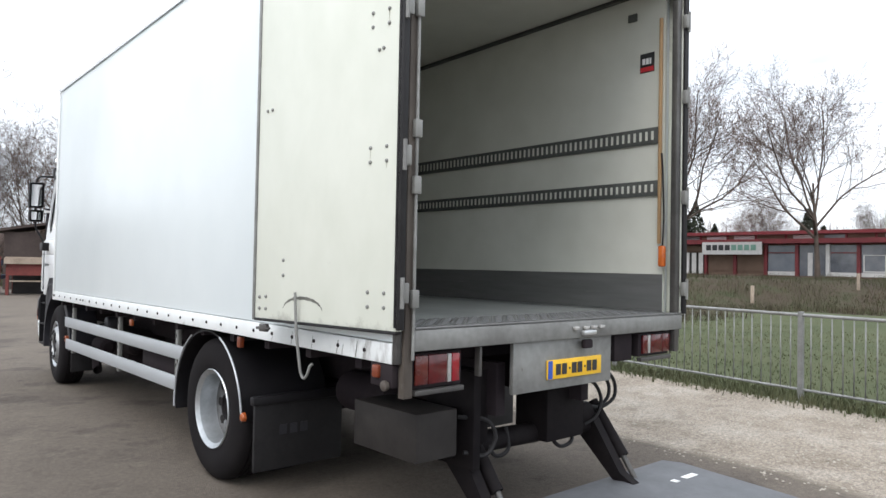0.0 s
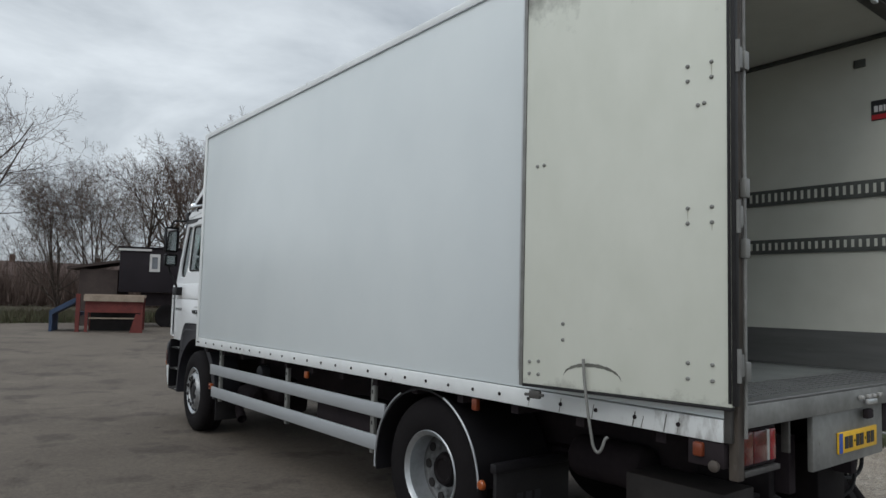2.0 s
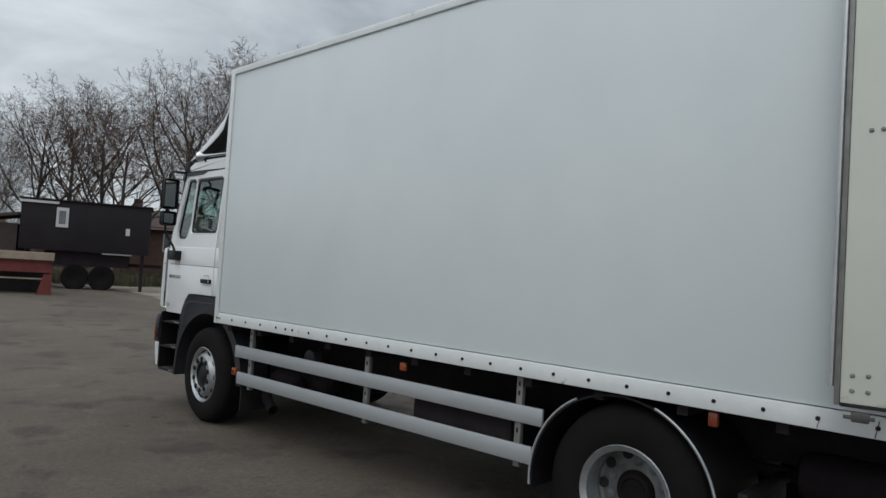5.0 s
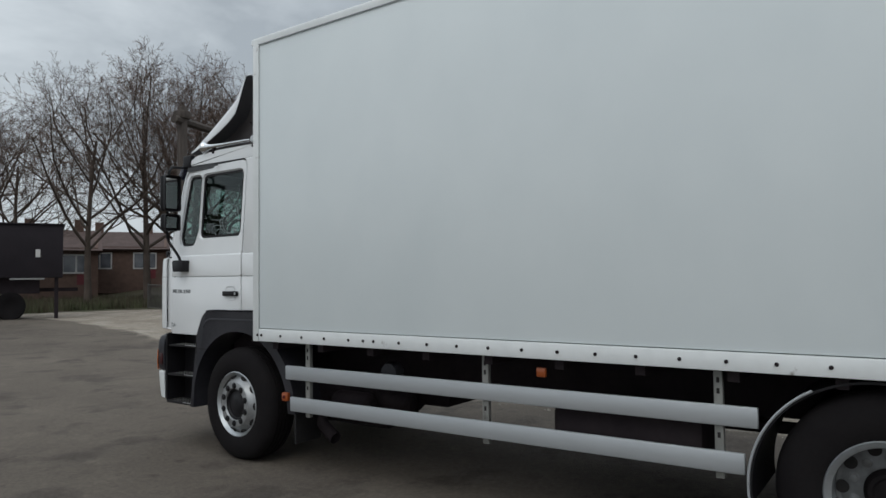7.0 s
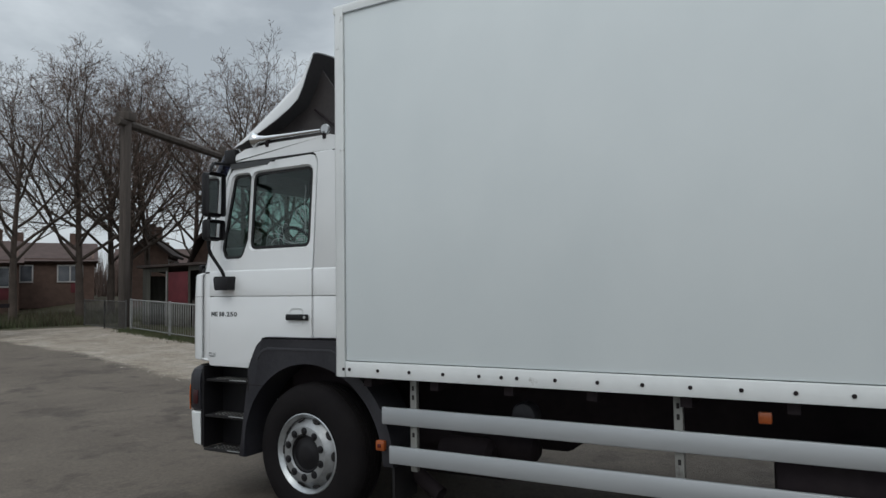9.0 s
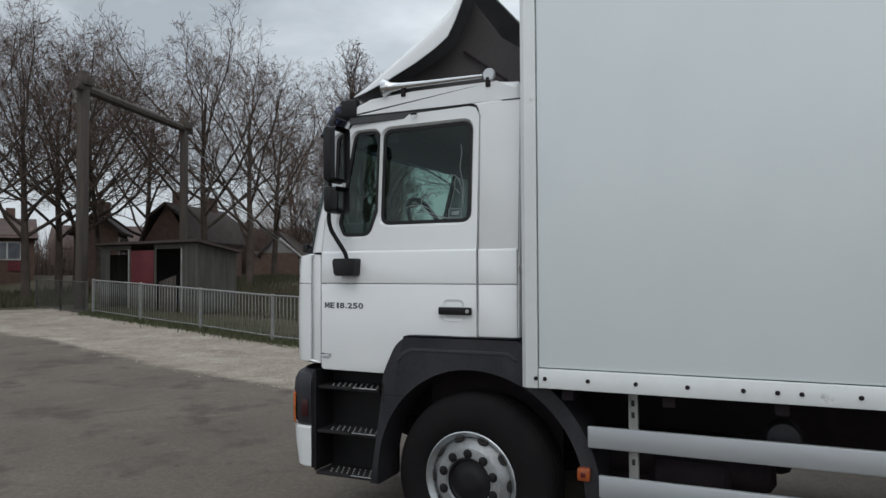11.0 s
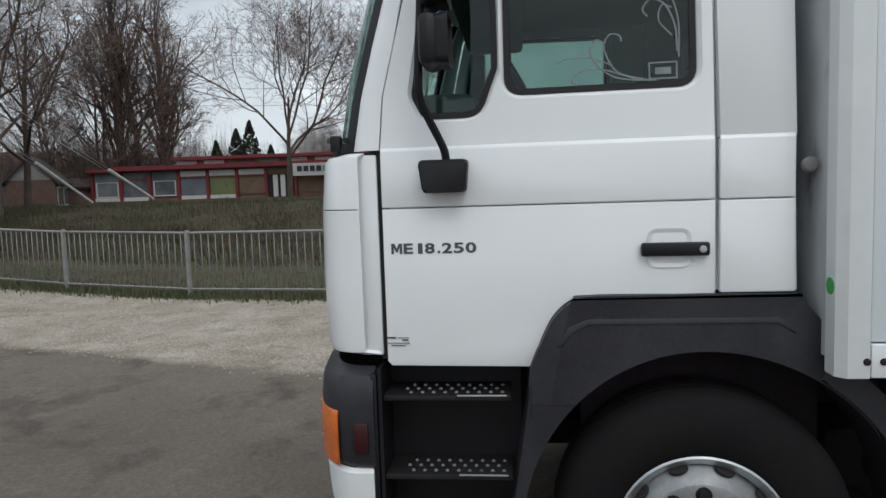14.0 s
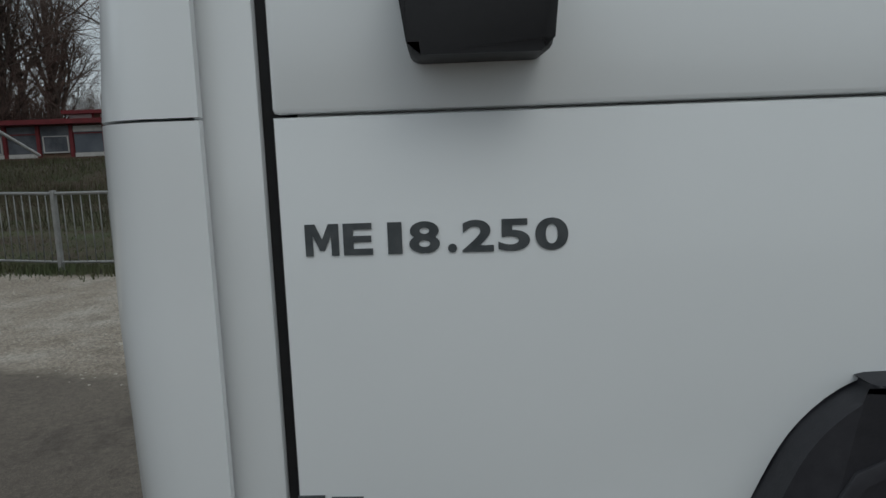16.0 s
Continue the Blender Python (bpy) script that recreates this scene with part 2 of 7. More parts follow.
M = {
    "box_white": mat("white_grp_panel", (0.75, 0.798, 0.812), (0.69, 0.742, 0.760), 0.30, scale=0.5, fine=3.0, bump=0.02, bump_scale=1.3, rough_var=0.06, spec=0.45, c3=(0.70, 0.73, 0.73), spots=0.02, spot_scale=0.8, stretch=(1, 0.8, 0.6)),
    "rail_white": mat("white_painted_rail", (0.78, 0.80, 0.80), (0.70, 0.72, 0.72), 0.4, scale=2, fine=14, c3=(0.22, 0.19, 0.165), spots=0.065, spot_scale=5.0, bump=0.03),
    "front_wall": mat("sooty_front_wall", (0.62, 0.64, 0.65), (0.30, 0.31, 0.32), 0.5, scale=1.4, fine=5, c3=(0.05, 0.05, 0.055), spots=0.17, spot_scale=1.6, stretch=(1, 1, 0.6)),
    "door_cream": mat("cream_grp_door", (0.72, 0.735, 0.66), (0.63, 0.65, 0.57), 0.42, scale=1.2, fine=6, c3=(0.40, 0.41, 0.35), spots=0.04, spot_scale=3.0, stretch=(1, 1, 0.6), bump=0.02, bump_scale=5),
    "inner_cream": mat("cream_inner_lining", (0.64, 0.645, 0.585), (0.56, 0.565, 0.505), 0.5, scale=0.9, fine=5, c3=(0.42, 0.42, 0.37), spots=0.02, spot_scale=1.5),
    "cab_white": mat("white_cab_paint", (0.80, 0.81, 0.82), (0.76, 0.775, 0.785), 0.22, scale=0.7, fine=4, rough_var=0.05, coat=0.25, c3=(0.66, 0.66, 0.65), spots=0.0, spot_scale=3),
    "alu": mat("aluminium", (0.62, 0.63, 0.64), (0.50, 0.51, 0.52), 0.42, 0.85, scale=3, fine=30, stretch=(1, 0.2, 1), bump=0.02),
    "guard_alu": mat("anodised_guard_rail", (0.50, 0.52, 0.54), (0.44, 0.46, 0.48), 0.48, 0.55, scale=2, fine=25, stretch=(1, 0.15, 1), c3=(0.34, 0.33, 0.32), spots=0.02, spot_scale=5),
    "dark_steel": mat("dark_worn_steel", (0.10, 0.095, 0.09), (0.06, 0.057, 0.055), 0.5, 0.3, scale=4, fine=22, c3=(0.16, 0.12, 0.10), spots=0.05, spot_scale=5, bump=0.05),
    "grimy_post": mat("grimy_grey_post", (0.27, 0.27, 0.255), (0.17, 0.168, 0.16), 0.55, 0.3, scale=3, fine=20, c3=(0.06, 0.05, 0.042), spots=0.10, spot_scale=5, stretch=(1, 1, 0.4), bump=0.06),
    "post_rust": mat("rusty_dark_post", (0.105, 0.088, 0.074), (0.055, 0.044, 0.037), 0.7, 0.1, scale=4, fine=22, c3=(0.22, 0.21, 0.19), spots=0.07, spot_scale=6, stretch=(1, 1, 0.4), bump=0.08),
    "steel_grey": mat("weathered_grey_steel", (0.28, 0.282, 0.272), (0.175, 0.172, 0.165), 0.5, 0.35, scale=3, fine=22, c3=(0.12, 0.11, 0.10), spots=0.05, spot_scale=7, bump=0.05),
    "zinc": mat("galvanised_steel", (0.27, 0.27, 0.265), (0.19, 0.188, 0.182), 0.6, 0.25, scale=6, fine=40, rand=0.08),
    "chrome": mat("chrome", (0.75, 0.76, 0.77), (0.65, 0.66, 0.67), 0.12, 1.0, rough_var=0.05),
    "rim": mat("silver_wheel_steel", (0.50, 0.52, 0.54), (0.38, 0.40, 0.41), 0.36, 0.75, scale=7, fine=40, c3=(0.16, 0.15, 0.14), spots=0.04, spot_scale=12),
    "tyre": mat("tyre_rubber", (0.008, 0.0066, 0.0075), (0.012, 0.0105, 0.011), 0.85, spec=0.15, scale=6, fine=45, bump=0.1, bump_scale=90, c3=(0.024, 0.022, 0.020), spots=0.03, spot_scale=7),
    "rubber": mat("black_rubber", (0.012, 0.011, 0.012), (0.020, 0.019, 0.020), 0.6, scale=8, spec=0.3),
    "plastic_dark": mat("dark_grey_plastic", (0.017, 0.017, 0.022), (0.034, 0.033, 0.039), 0.5, spec=0.4, scale=5, fine=70, c3=(0.055, 0.050, 0.048), spots=0.04, spot_scale=9, bump=0.04, bump_scale=220),
    "plastic_black": mat("black_plastic", (0.008, 0.0075, 0.009), (0.013, 0.012, 0.014), 0.5, spec=0.3, scale=5, fine=70, bump=0.03, bump_scale=200),
    "chassis": mat("dirty_black_chassis", (0.021, 0.016, 0.019), (0.030, 0.024, 0.026), 0.8, spec=0.12, scale=4, fine=20, c3=(0.035, 0.029, 0.024), spots=0.03, spot_scale=5, bump=0.08),
    "powerpack": mat("grey_painted_steel_box", (0.036, 0.032, 0.030), (0.024, 0.021, 0.020), 0.6, spec=0.2, scale=4, fine=18, c3=(0.05, 0.045, 0.04), spots=0.08, spot_scale=6, bump=0.05),
    "lift_black": mat("black_oily_lift_steel", (0.010, 0.0085, 0.0095), (0.016, 0.0135, 0.014), 0.65, spec=0.08, scale=5, fine=24, c3=(0.030, 0.022, 0.017), spots=0.04, spot_scale=7, bump=0.06),
    "disc_steel": mat("dull_wheel_disc", (0.40, 0.41, 0.42), (0.27, 0.275, 0.28), 0.42, 0.6, scale=8, fine=50, c3=(0.14, 0.13, 0.12), spots=0.05, spot_scale=14),
    # steel darkened for the shade in the deep rear dish, with dirt spots
    "dirty_rim": mat("shaded_dirty_wheel_dish", (0.20, 0.205, 0.21), (0.12, 0.12, 0.12), 0.5, 0.5, scale=6, fine=30, c3=(0.07, 0.06, 0.055), spots=0.10, spot_scale=9),
    "kick": mat("grey_kick_plate", (0.22, 0.22, 0.22), (0.16, 0.16, 0.16), 0.42, 0.5, scale=2, fine=16, stretch=(1, 0.2, 2), c3=(0.30, 0.30, 0.29), spots=0.05, spot_scale=5),
    "floor_grey": mat("worn_grey_floor", (0.24, 0.25, 0.24), (0.17, 0.178, 0.172), 0.6, scale=1.5, fine=14, stretch=(1, 0.3, 1), c3=(0.34, 0.35, 0.34), spots=0.04, spot_scale=4),
    "track": mat("dark_lashing_track", (0.075, 0.08, 0.075), (0.11, 0.115, 0.11), 0.5, 0.4, scale=5),
    "wood_strip": mat("orange_wood_strip", (0.42, 0.27, 0.14), (0.32, 0.20, 0.10), 0.6, scale=6, stretch=(1, 1, 0.2)),
    "dull_orange": mat("dull_red_orange_lens", (0.11, 0.014, 0.010), (0.08, 0.010, 0.008), 0.25, scale=15, coat=0.4),
    "amber": mat("dull_amber_lens", (0.36, 0.085, 0.018), (0.28, 0.062, 0.014), 0.3, scale=20, coat=0.3),
    "dull_amber": mat("dusty_red_amber_lens", (0.20, 0.042, 0.014), (0.14, 0.030, 0.012), 0.35, scale=20, coat=0.2),
    "orange": mat("orange_lens", (0.58, 0.14, 0.025), (0.46, 0.10, 0.02), 0.25, scale=20, coat=0.4),
    "dull_red": mat("dark_red_reflector", (0.045, 0.006, 0.008), (0.030, 0.005, 0.006), 0.3, scale=15),
    # brighter than red_lens: the look of a lit cell, put into the colour
    "bright_red": mat("lit_looking_red_lens", (0.28, 0.012, 0.020), (0.20, 0.009, 0.015), 0.2, scale=15, coat=0.5),
    "red_lens": mat("red_lens", (0.10, 0.008, 0.010), (0.065, 0.006, 0.008), 0.22, scale=15, coat=0.4),
    "white_lens": mat("clear_white_lens", (0.40, 0.39, 0.37), (0.30, 0.29, 0.28), 0.2, scale=15, coat=0.4),
    "plate_yellow": mat("yellow_plate", (0.85, 0.50, 0.02), (0.78, 0.45, 0.02), 0.4, scale=9),
    "plate_blue": mat("blue_plate_band", (0.03, 0.09, 0.42), None, 0.4),
    "ink": mat("black_print", (0.025, 0.025, 0.028), None, 0.5),
    "badge": mat("grey_badge_film", (0.055, 0.062, 0.068), (0.085, 0.092, 0.098), 0.35, scale=60),
    "sticker_red": mat("red_print", (0.50, 0.03, 0.04), None, 0.45),
    "sticker_green": mat("green_print", (0.06, 0.36, 0.09), None, 0.45),
    "smudge": mat("faint_brown_run", (0.42, 0.41, 0.34), (0.50, 0.50, 0.43), 0.6, scale=40),
    "sticker_white": mat("white_print", (0.78, 0.78, 0.78), None, 0.5),
    "decal": mat("frosted_white_decal", (0.20, 0.24, 0.24), (0.14, 0.17, 0.17), 0.6, scale=30),
    "smear": mat("black_rub_mark", (0.075, 0.075, 0.066), (0.17, 0.17, 0.145), 0.7, scale=12, fine=60),
    "glass": glass_mat("side_glass", (0.64, 0.74, 0.71)),
    "screen_glass": glass_mat("green_windscreen_glass", (0.58, 0.71, 0.67)),
    "visor": glass_mat("blue_visor", (0.30, 0.32, 0.46), 0.12),
    "mirror": mat("mirror_glass", (0.85, 0.86, 0.87), (0.85, 0.86, 0.87), 0.03, 1.0, rough_var=0.01),
    "cab_dark": mat("dark_cab_trim", (0.055, 0.057, 0.062), (0.075, 0.077, 0.08), 0.8, scale=4),
    "seat": mat("grey_seat_cloth", (0.09, 0.095, 0.11), (0.13, 0.135, 0.15), 0.95, scale=8, fine=120, bump=0.1, bump_scale=300),
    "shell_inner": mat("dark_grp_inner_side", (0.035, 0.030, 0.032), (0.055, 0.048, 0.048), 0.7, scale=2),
    "bark": mat("brown_bark", (0.088, 0.066, 0.053), (0.052, 0.039, 0.032), 0.95, scale=2, fine=14, bump=0.3, bump_scale=20, rand=0.2),
    "twig": mat("brown_twigs", (0.150, 0.104, 0.086), (0.098, 0.068, 0.057), 0.95, scale=1, rand=0.2),
    "conifer": mat("dark_conifer", (0.020, 0.028, 0.018), (0.035, 0.042, 0.025), 0.95, scale=5, rand=0.2),
    "brick_wall": mat("brown_brick_wall", (0.13, 0.080, 0.062), (0.095, 0.060, 0.048), 0.9, scale=3, fine=22, bump=0.1, rand=0.1),
    "roof_tile": mat("dark_red_roof_tile", (0.085, 0.054, 0.047), (0.062, 0.040, 0.036), 0.85, scale=2, fine=12, rand=0.15),
    "roof_dark": mat("dark_brown_roof", (0.062, 0.045, 0.040), (0.045, 0.033, 0.03), 0.9, scale=2, fine=12),
    "pale_wall": mat("pale_rendered_wall", (0.26, 0.25, 0.245), (0.19, 0.18, 0.175), 0.85, scale=2),
    "frame_white": mat("white_window_frame", (0.56, 0.55, 0.54), (0.46, 0.45, 0.44), 0.5, scale=4),
    "frame_red": mat("red_painted_frame", (0.17, 0.022, 0.027), (0.125, 0.018, 0.022), 0.5, scale=2, fine=10),
    "panel_brown": mat("brown_panel", (0.16, 0.105, 0.075), (0.13, 0.085, 0.06), 0.8, scale=1.5),
    "panel_red": mat("dark_red_panel", (0.135, 0.020, 0.027), (0.095, 0.014, 0.020), 0.6, scale=2),
    "pane_dark": mat("dark_window_pane", (0.05, 0.055, 0.068), (0.16, 0.17, 0.19), 0.12, scale=0.8, coat=0.3),
    "pane_blue": mat("grey_blue_window_pane", (0.10, 0.115, 0.14), (0.16, 0.175, 0.20), 0.15, scale=0.8, coat=0.3),
    "pane_pale": mat("pale_curtained_pane", (0.20, 0.215, 0.22), (0.12, 0.13, 0.14), 0.2, scale=1.2, coat=0.3),
    "sign_green": mat("green_sign_print", (0.16, 0.30, 0.24), None, 0.5),
    "pane_green": mat("green_blind_pane", (0.16, 0.19, 0.09), (0.12, 0.14, 0.07), 0.3, scale=0.8),
    "shed_wood": mat("grey_green_boards", (0.080, 0.077, 0.064), (0.050, 0.047, 0.040), 0.9, scale=2, fine=14, stretch=(3, 3, 0.4), rand=0.12),
    "shed_dark": mat("dark_shed_inside", (0.02, 0.018, 0.018), None, 0.9),
    "container": mat("black_cabin_paint", (0.014, 0.011, 0.014), (0.022, 0.018, 0.022), 0.7, spec=0.2, scale=1.5),
    "ramp_red": mat("faded_red_steel", (0.155, 0.028, 0.022), (0.105, 0.020, 0.017), 0.7, scale=3, fine=14, c3=(0.10, 0.05, 0.035), spots=0.08, spot_scale=4),
    "ramp_blue": mat("faded_blue_steel", (0.035, 0.06, 0.12), (0.025, 0.045, 0.09), 0.7, scale=3),
    "ramp_deck": mat("bleached_plank_deck", (0.36, 0.29, 0.23), (0.25, 0.20, 0.155), 0.9, scale=4, fine=18, stretch=(0.3, 3, 1), rand=0.15),
    "pole_wood": mat("weathered_pole", (0.085, 0.069, 0.060), (0.056, 0.046, 0.040), 0.9, scale=3, fine=20, stretch=(2, 2, 0.2)),
    "pebble": mat("pale_gravel_stones", (0.42, 0.385, 0.33), (0.26, 0.235, 0.20), 0.9, scale=7, fine=25),
    "grass": mat("winter_grass", (0.056, 0.073, 0.029), (0.082, 0.079, 0.040), 0.95, scale=0.8, fine=6),
    "grass_dry": mat("dry_winter_grass", (0.070, 0.049, 0.032), (0.044, 0.046, 0.022), 0.95, scale=0.35, fine=3),
    "lift_deck": mat("dark_lift_platform", (0.13, 0.135, 0.145), (0.095, 0.10, 0.108), 0.6, 0.2, scale=3, fine=20, bump=0.1, c3=(0.2, 0.2, 0.2), spots=0.04),
}

grimed(M["door_cream"], "Z", 2.95, 3.62, (0.15, 0.15, 0.125), 2.4, (1.0, 1.3, 1.2), 0.8)
grimed(M["door_cream"], "Z", 1.36, 1.20, (0.16, 0.155, 0.13), 5.0, (1.0, 1.0, 1.0), 0.7)
grimed(M["rail_white"], "Y", -1.8, -4.6, (0.13, 0.11, 0.095), 9.0, (1.0, 1.0, 0.35), 0.85)


# ---- mesh helpers ----
ORIGIN = {}


def thing(name, at, label, category, group="", kind=""):
    ob = new(name)
    ob.location, ob.empty_display_size = at, 0.2
    ORIGIN[ob] = Vector(at)
    return tagged(ob, label, category, group, kind)


def link_mesh(name, me, material, parent=None, label="", smooth=35, **tags):
    for m in material if isinstance(material, (list, tuple)) else [material]:
        me.materials.append(M[m])
    if smooth:
        me.shade_smooth()
        me.set_sharp_from_angle(angle=radians(smooth))
    ob = new(name, me)
    if parent:
        ob.parent = parent
        ORIGIN[ob] = ORIGIN[parent]
    return tagged(ob, label, **tags)


def part(name, bm, material, parent=None, label="", smooth=35, **tags):
    """Links a bmesh that is built in world places as one mesh object under a thing or a part."""
    bmesh.ops.remove_doubles(bm, verts=bm.verts, dist=1e-5)
    bmesh.ops.recalc_face_normals(bm, faces=bm.faces)
    if parent:
        bmesh.ops.translate(bm, verts=bm.verts, vec=-ORIGIN[parent])
    me = bpy.data.meshes.new(name)
    bm.to_mesh(me)
    bm.free()
    return link_mesh(name, me, material, parent, label, smooth, **tags)


def shared(name, me, at, parent, rot=None):
    """A further object on one mesh, at a place in the world."""
    ob = new(name, me)
    ob.parent = parent
    ob.location = Vector(at) - ORIGIN[parent]
    if rot:
        ob.rotation_euler = rot
    ORIGIN[ob] = ORIGIN[parent]
    return ob


def box(bm, x0, x1, y0, y1, z0, z1, r=0.0, seg=2):
    v = [bm.verts.new(p) for p in ((x0, y0, z0), (x1, y0, z0), (x1, y1, z0), (x0, y1, z0), (x0, y0, z1), (x1, y0, z1), (x1, y1, z1), (x0, y1, z1))]
    f = [bm.faces.new([v[i] for i in q]) for q in ((3, 2, 1, 0), (4, 5, 6, 7), (0, 1, 5, 4), (1, 2, 6, 5), (2, 3, 7, 6), (3, 0, 4, 7))]
    if r:
        edges = list({e for face in f for e in face.edges})
        bmesh.ops.bevel(bm, geom=edges, offset=r, segments=seg, affect="EDGES", profile=0.5)
    return bm


def boxes(*rows, r=0.0):
    bm = bmesh.new()
    for row in rows:
        box(bm, *row, r=r)
    return bm


AX = {"x": lambda a, p: (a, p[0], p[1]), "y": lambda a, p: (p[0], a, p[1]), "z": lambda a, p: (p[0], p[1], a)}


def prism(bm, pts, axis, a, b, r=0.0):
    lo = [bm.verts.new(AX[axis](a, p)) for p in pts]
    hi = [bm.verts.new(AX[axis](b, p)) for p in pts]
    faces = [bm.faces.new(lo[::-1]), bm.faces.new(hi)]
    n = len(pts)
    faces += [bm.faces.new((lo[i], lo[(i + 1) % n], hi[(i + 1) % n], hi[i])) for i in range(n)]
    if r:
        rim = {e for f in faces[:2] for e in f.edges}
        bmesh.ops.bevel(bm, geom=list(rim), offset=r, segments=2, affect="EDGES", profile=0.5)
    return bm


def plate(bm, outer, holes, axis, a, b):
    """A plate with holes, between a and b along the axis."""
    loops = [outer, *holes]
    edges, rims = [], []
    for loop in loops:
        vs = [bm.verts.new(AX[axis](a, p)) for p in loop]
        rims.append(vs)
        edges += [bm.edges.new((vs[i], vs[(i + 1) % len(vs)])) for i in range(len(vs))]
    fill = bmesh.ops.triangle_fill(bm, edges=edges, use_beauty=True)
    faces = [g for g in fill["geom"] if isinstance(g, bmesh.types.BMFace)]
    copy = {}
    for vs in rims:
        for v in vs:
            c = v.co.copy()
            c["xyz".index(axis)] = b
            copy[v] = bm.verts.new(c)
    for f in faces:
        bm.faces.new([copy[v] for v in f.verts][::-1])
    for vs in rims:
        for i in range(len(vs)):
            p, q = vs[i], vs[(i + 1) % len(vs)]
            bm.faces.new((p, q, copy[q], copy[p]))
    return bm


def ring(bm, outer, inner, axis, a, b):
    """A sloped ring between two loops of equal length."""
    o = [bm.verts.new(AX[axis](a, p)) for p in outer]
    i = [bm.verts.new(AX[axis](b, p)) for p in inner]
    n = len(o)
    for k in range(n):
        bm.faces.new((o[k], o[(k + 1) % n], i[(k + 1) % n], i[k]))
    return bm


def rounded(pts, r, seg=5):
    """A polygon with rounded corners."""
    out, n = [], len(pts)
    for k in range(n):
        p, a, b = Vector(pts[k]), Vector(pts[k - 1]), Vector(pts[(k + 1) % n])
        u, v = (a - p).normalized(), (b - p).normalized()
        half = max(0.05, u.angle(v) / 2)
        rr = r[k] if isinstance(r, (list, tuple)) else r
        d = min(rr / math.tan(half), (a - p).length * 0.45, (b - p).length * 0.45)
        s, e = p + u * d, p + v * d
        for j in range(seg + 1):
            t = j / seg
            out.append(tuple((s * (1 - t) + p * t) * (1 - t) + (p * (1 - t) + e * t) * t))
    return out


def grown(pts, d):
    """A loop moved outwards by d (inwards if negative); the loop goes round counter-clockwise or clockwise."""
    n = len(pts)
    area = sum(pts[i][0] * pts[(i + 1) % n][1] - pts[(i + 1) % n][0] * pts[i][1] for i in range(n))
    s = 1 if area > 0 else -1
    out = []
    for i in range(n):
        a, b = Vector(pts[i - 1]), Vector(pts[(i + 1) % n])
        t = (b - a).normalized()
        out.append((pts[i][0] + s * t.y * d, pts[i][1] - s * t.x * d))
    return out


def tube(bm, pts, r, seg=8, r1=None, cap=True):
    pts = [Vector(p) for p in pts]
    n = len(pts)
    last, up = None, Vector((0.13, 0.21, 0.97))
    for i, p in enumerate(pts):
        d = (pts[min(i + 1, n - 1)] - pts[max(i - 1, 0)]).normalized()
        u = d.cross(up)
        if u.length < 0.1:
            u = d.cross(Vector((1, 0, 0)))
        u.normalize()
        w = d.cross(u)
        rr = r if r1 is None else r + (r1 - r) * i / (n - 1)
        vs = [bm.verts.new(p + (u * math.cos(2 * math.pi * k / seg) + w * math.sin(2 * math.pi * k / seg)) * rr) for k in range(seg)]
        if last:
            for k in range(seg):
                bm.faces.new((last[k], last[(k + 1) % seg], vs[(k + 1) % seg], vs[k]))
        elif cap:
            bm.faces.new(vs[::-1])
        last = vs
    if cap:
        bm.faces.new(last)
    return bm


def smooth_path(pts, steps=8):
    """A soft curve through the points (Catmull-Rom)."""
    p = [Vector(q) for q in pts]
    p = [2 * p[0] - p[1], *p, 2 * p[-1] - p[-2]]
    out = []
    for i in range(1, len(p) - 2):
        for k in range(steps):
            t = k / steps
            out.append(0.5 * (2 * p[i] + (p[i + 1] - p[i - 1]) * t + (2 * p[i - 1] - 5 * p[i] + 4 * p[i + 1] - p[i + 2]) * t**2 + (3 * p[i] - p[i - 1] - 3 * p[i + 1] + p[i + 2]) * t**3))
    return out + [p[-2]]


def lathe(bm, prof, centre, axis="x", seg=48, flip=1):
    """Turns a profile of (along, radius) round an axis through the centre."""
    c = Vector(centre)
    rings = []
    for a, r in prof:
        vs = []
        for k in range(seg):
            t = 2 * math.pi * k / seg
            q = (a * flip, r * math.cos(t), r * math.sin(t))
            v = q if axis == "x" else (q[1], q[0], q[2]) if axis == "y" else (q[1], q[2], q[0])
            vs.append(bm.verts.new(c + Vector(v)))
        if rings:
            for k in range(seg):
                bm.faces.new((rings[-1][k], rings[-1][(k + 1) % seg], vs[(k + 1) % seg], vs[k]))
        rings.append(vs)
    return bm


def loft(bm, rows):
    grid = [[bm.verts.new(p) for p in row] for row in rows]
    for a, b in zip(grid, grid[1:]):
        for k in range(len(a) - 1):
            bm.faces.new((a[k], a[k + 1], b[k + 1], b[k]))
    return bm


def moved(bm, f):
    for v in bm.verts:
        v.co = f(v.co)
    return bm


def thick(bm, d):
    bmesh.ops.recalc_face_normals(bm, faces=bm.faces)
    bmesh.ops.solidify(bm, geom=list(bm.faces), thickness=d)
    return bm


def ease(t):
    t = max(0.0, min(1.0, t))
    return t * t * (3 - 2 * t)


def bank_x(y):
    """Where the long bank beyond the field begins to rise."""
    return 20.5 + 0.08 * max(0.0, y - 15) + min(8.0, 1.2 * max(0.0, 15 - y))


def height(x, y):
    """The height of the ground: level yard, a low rise far ahead, a long bank beyond the field."""
    bank = ease((x - bank_x(y)) / 9.0) if x > 15 else 0.0
    return 0.03 * ease((y - 2.5) / 3.5) + 0.36 * ease((y - 13) / 13) * (1 - bank) + 1.25 * bank


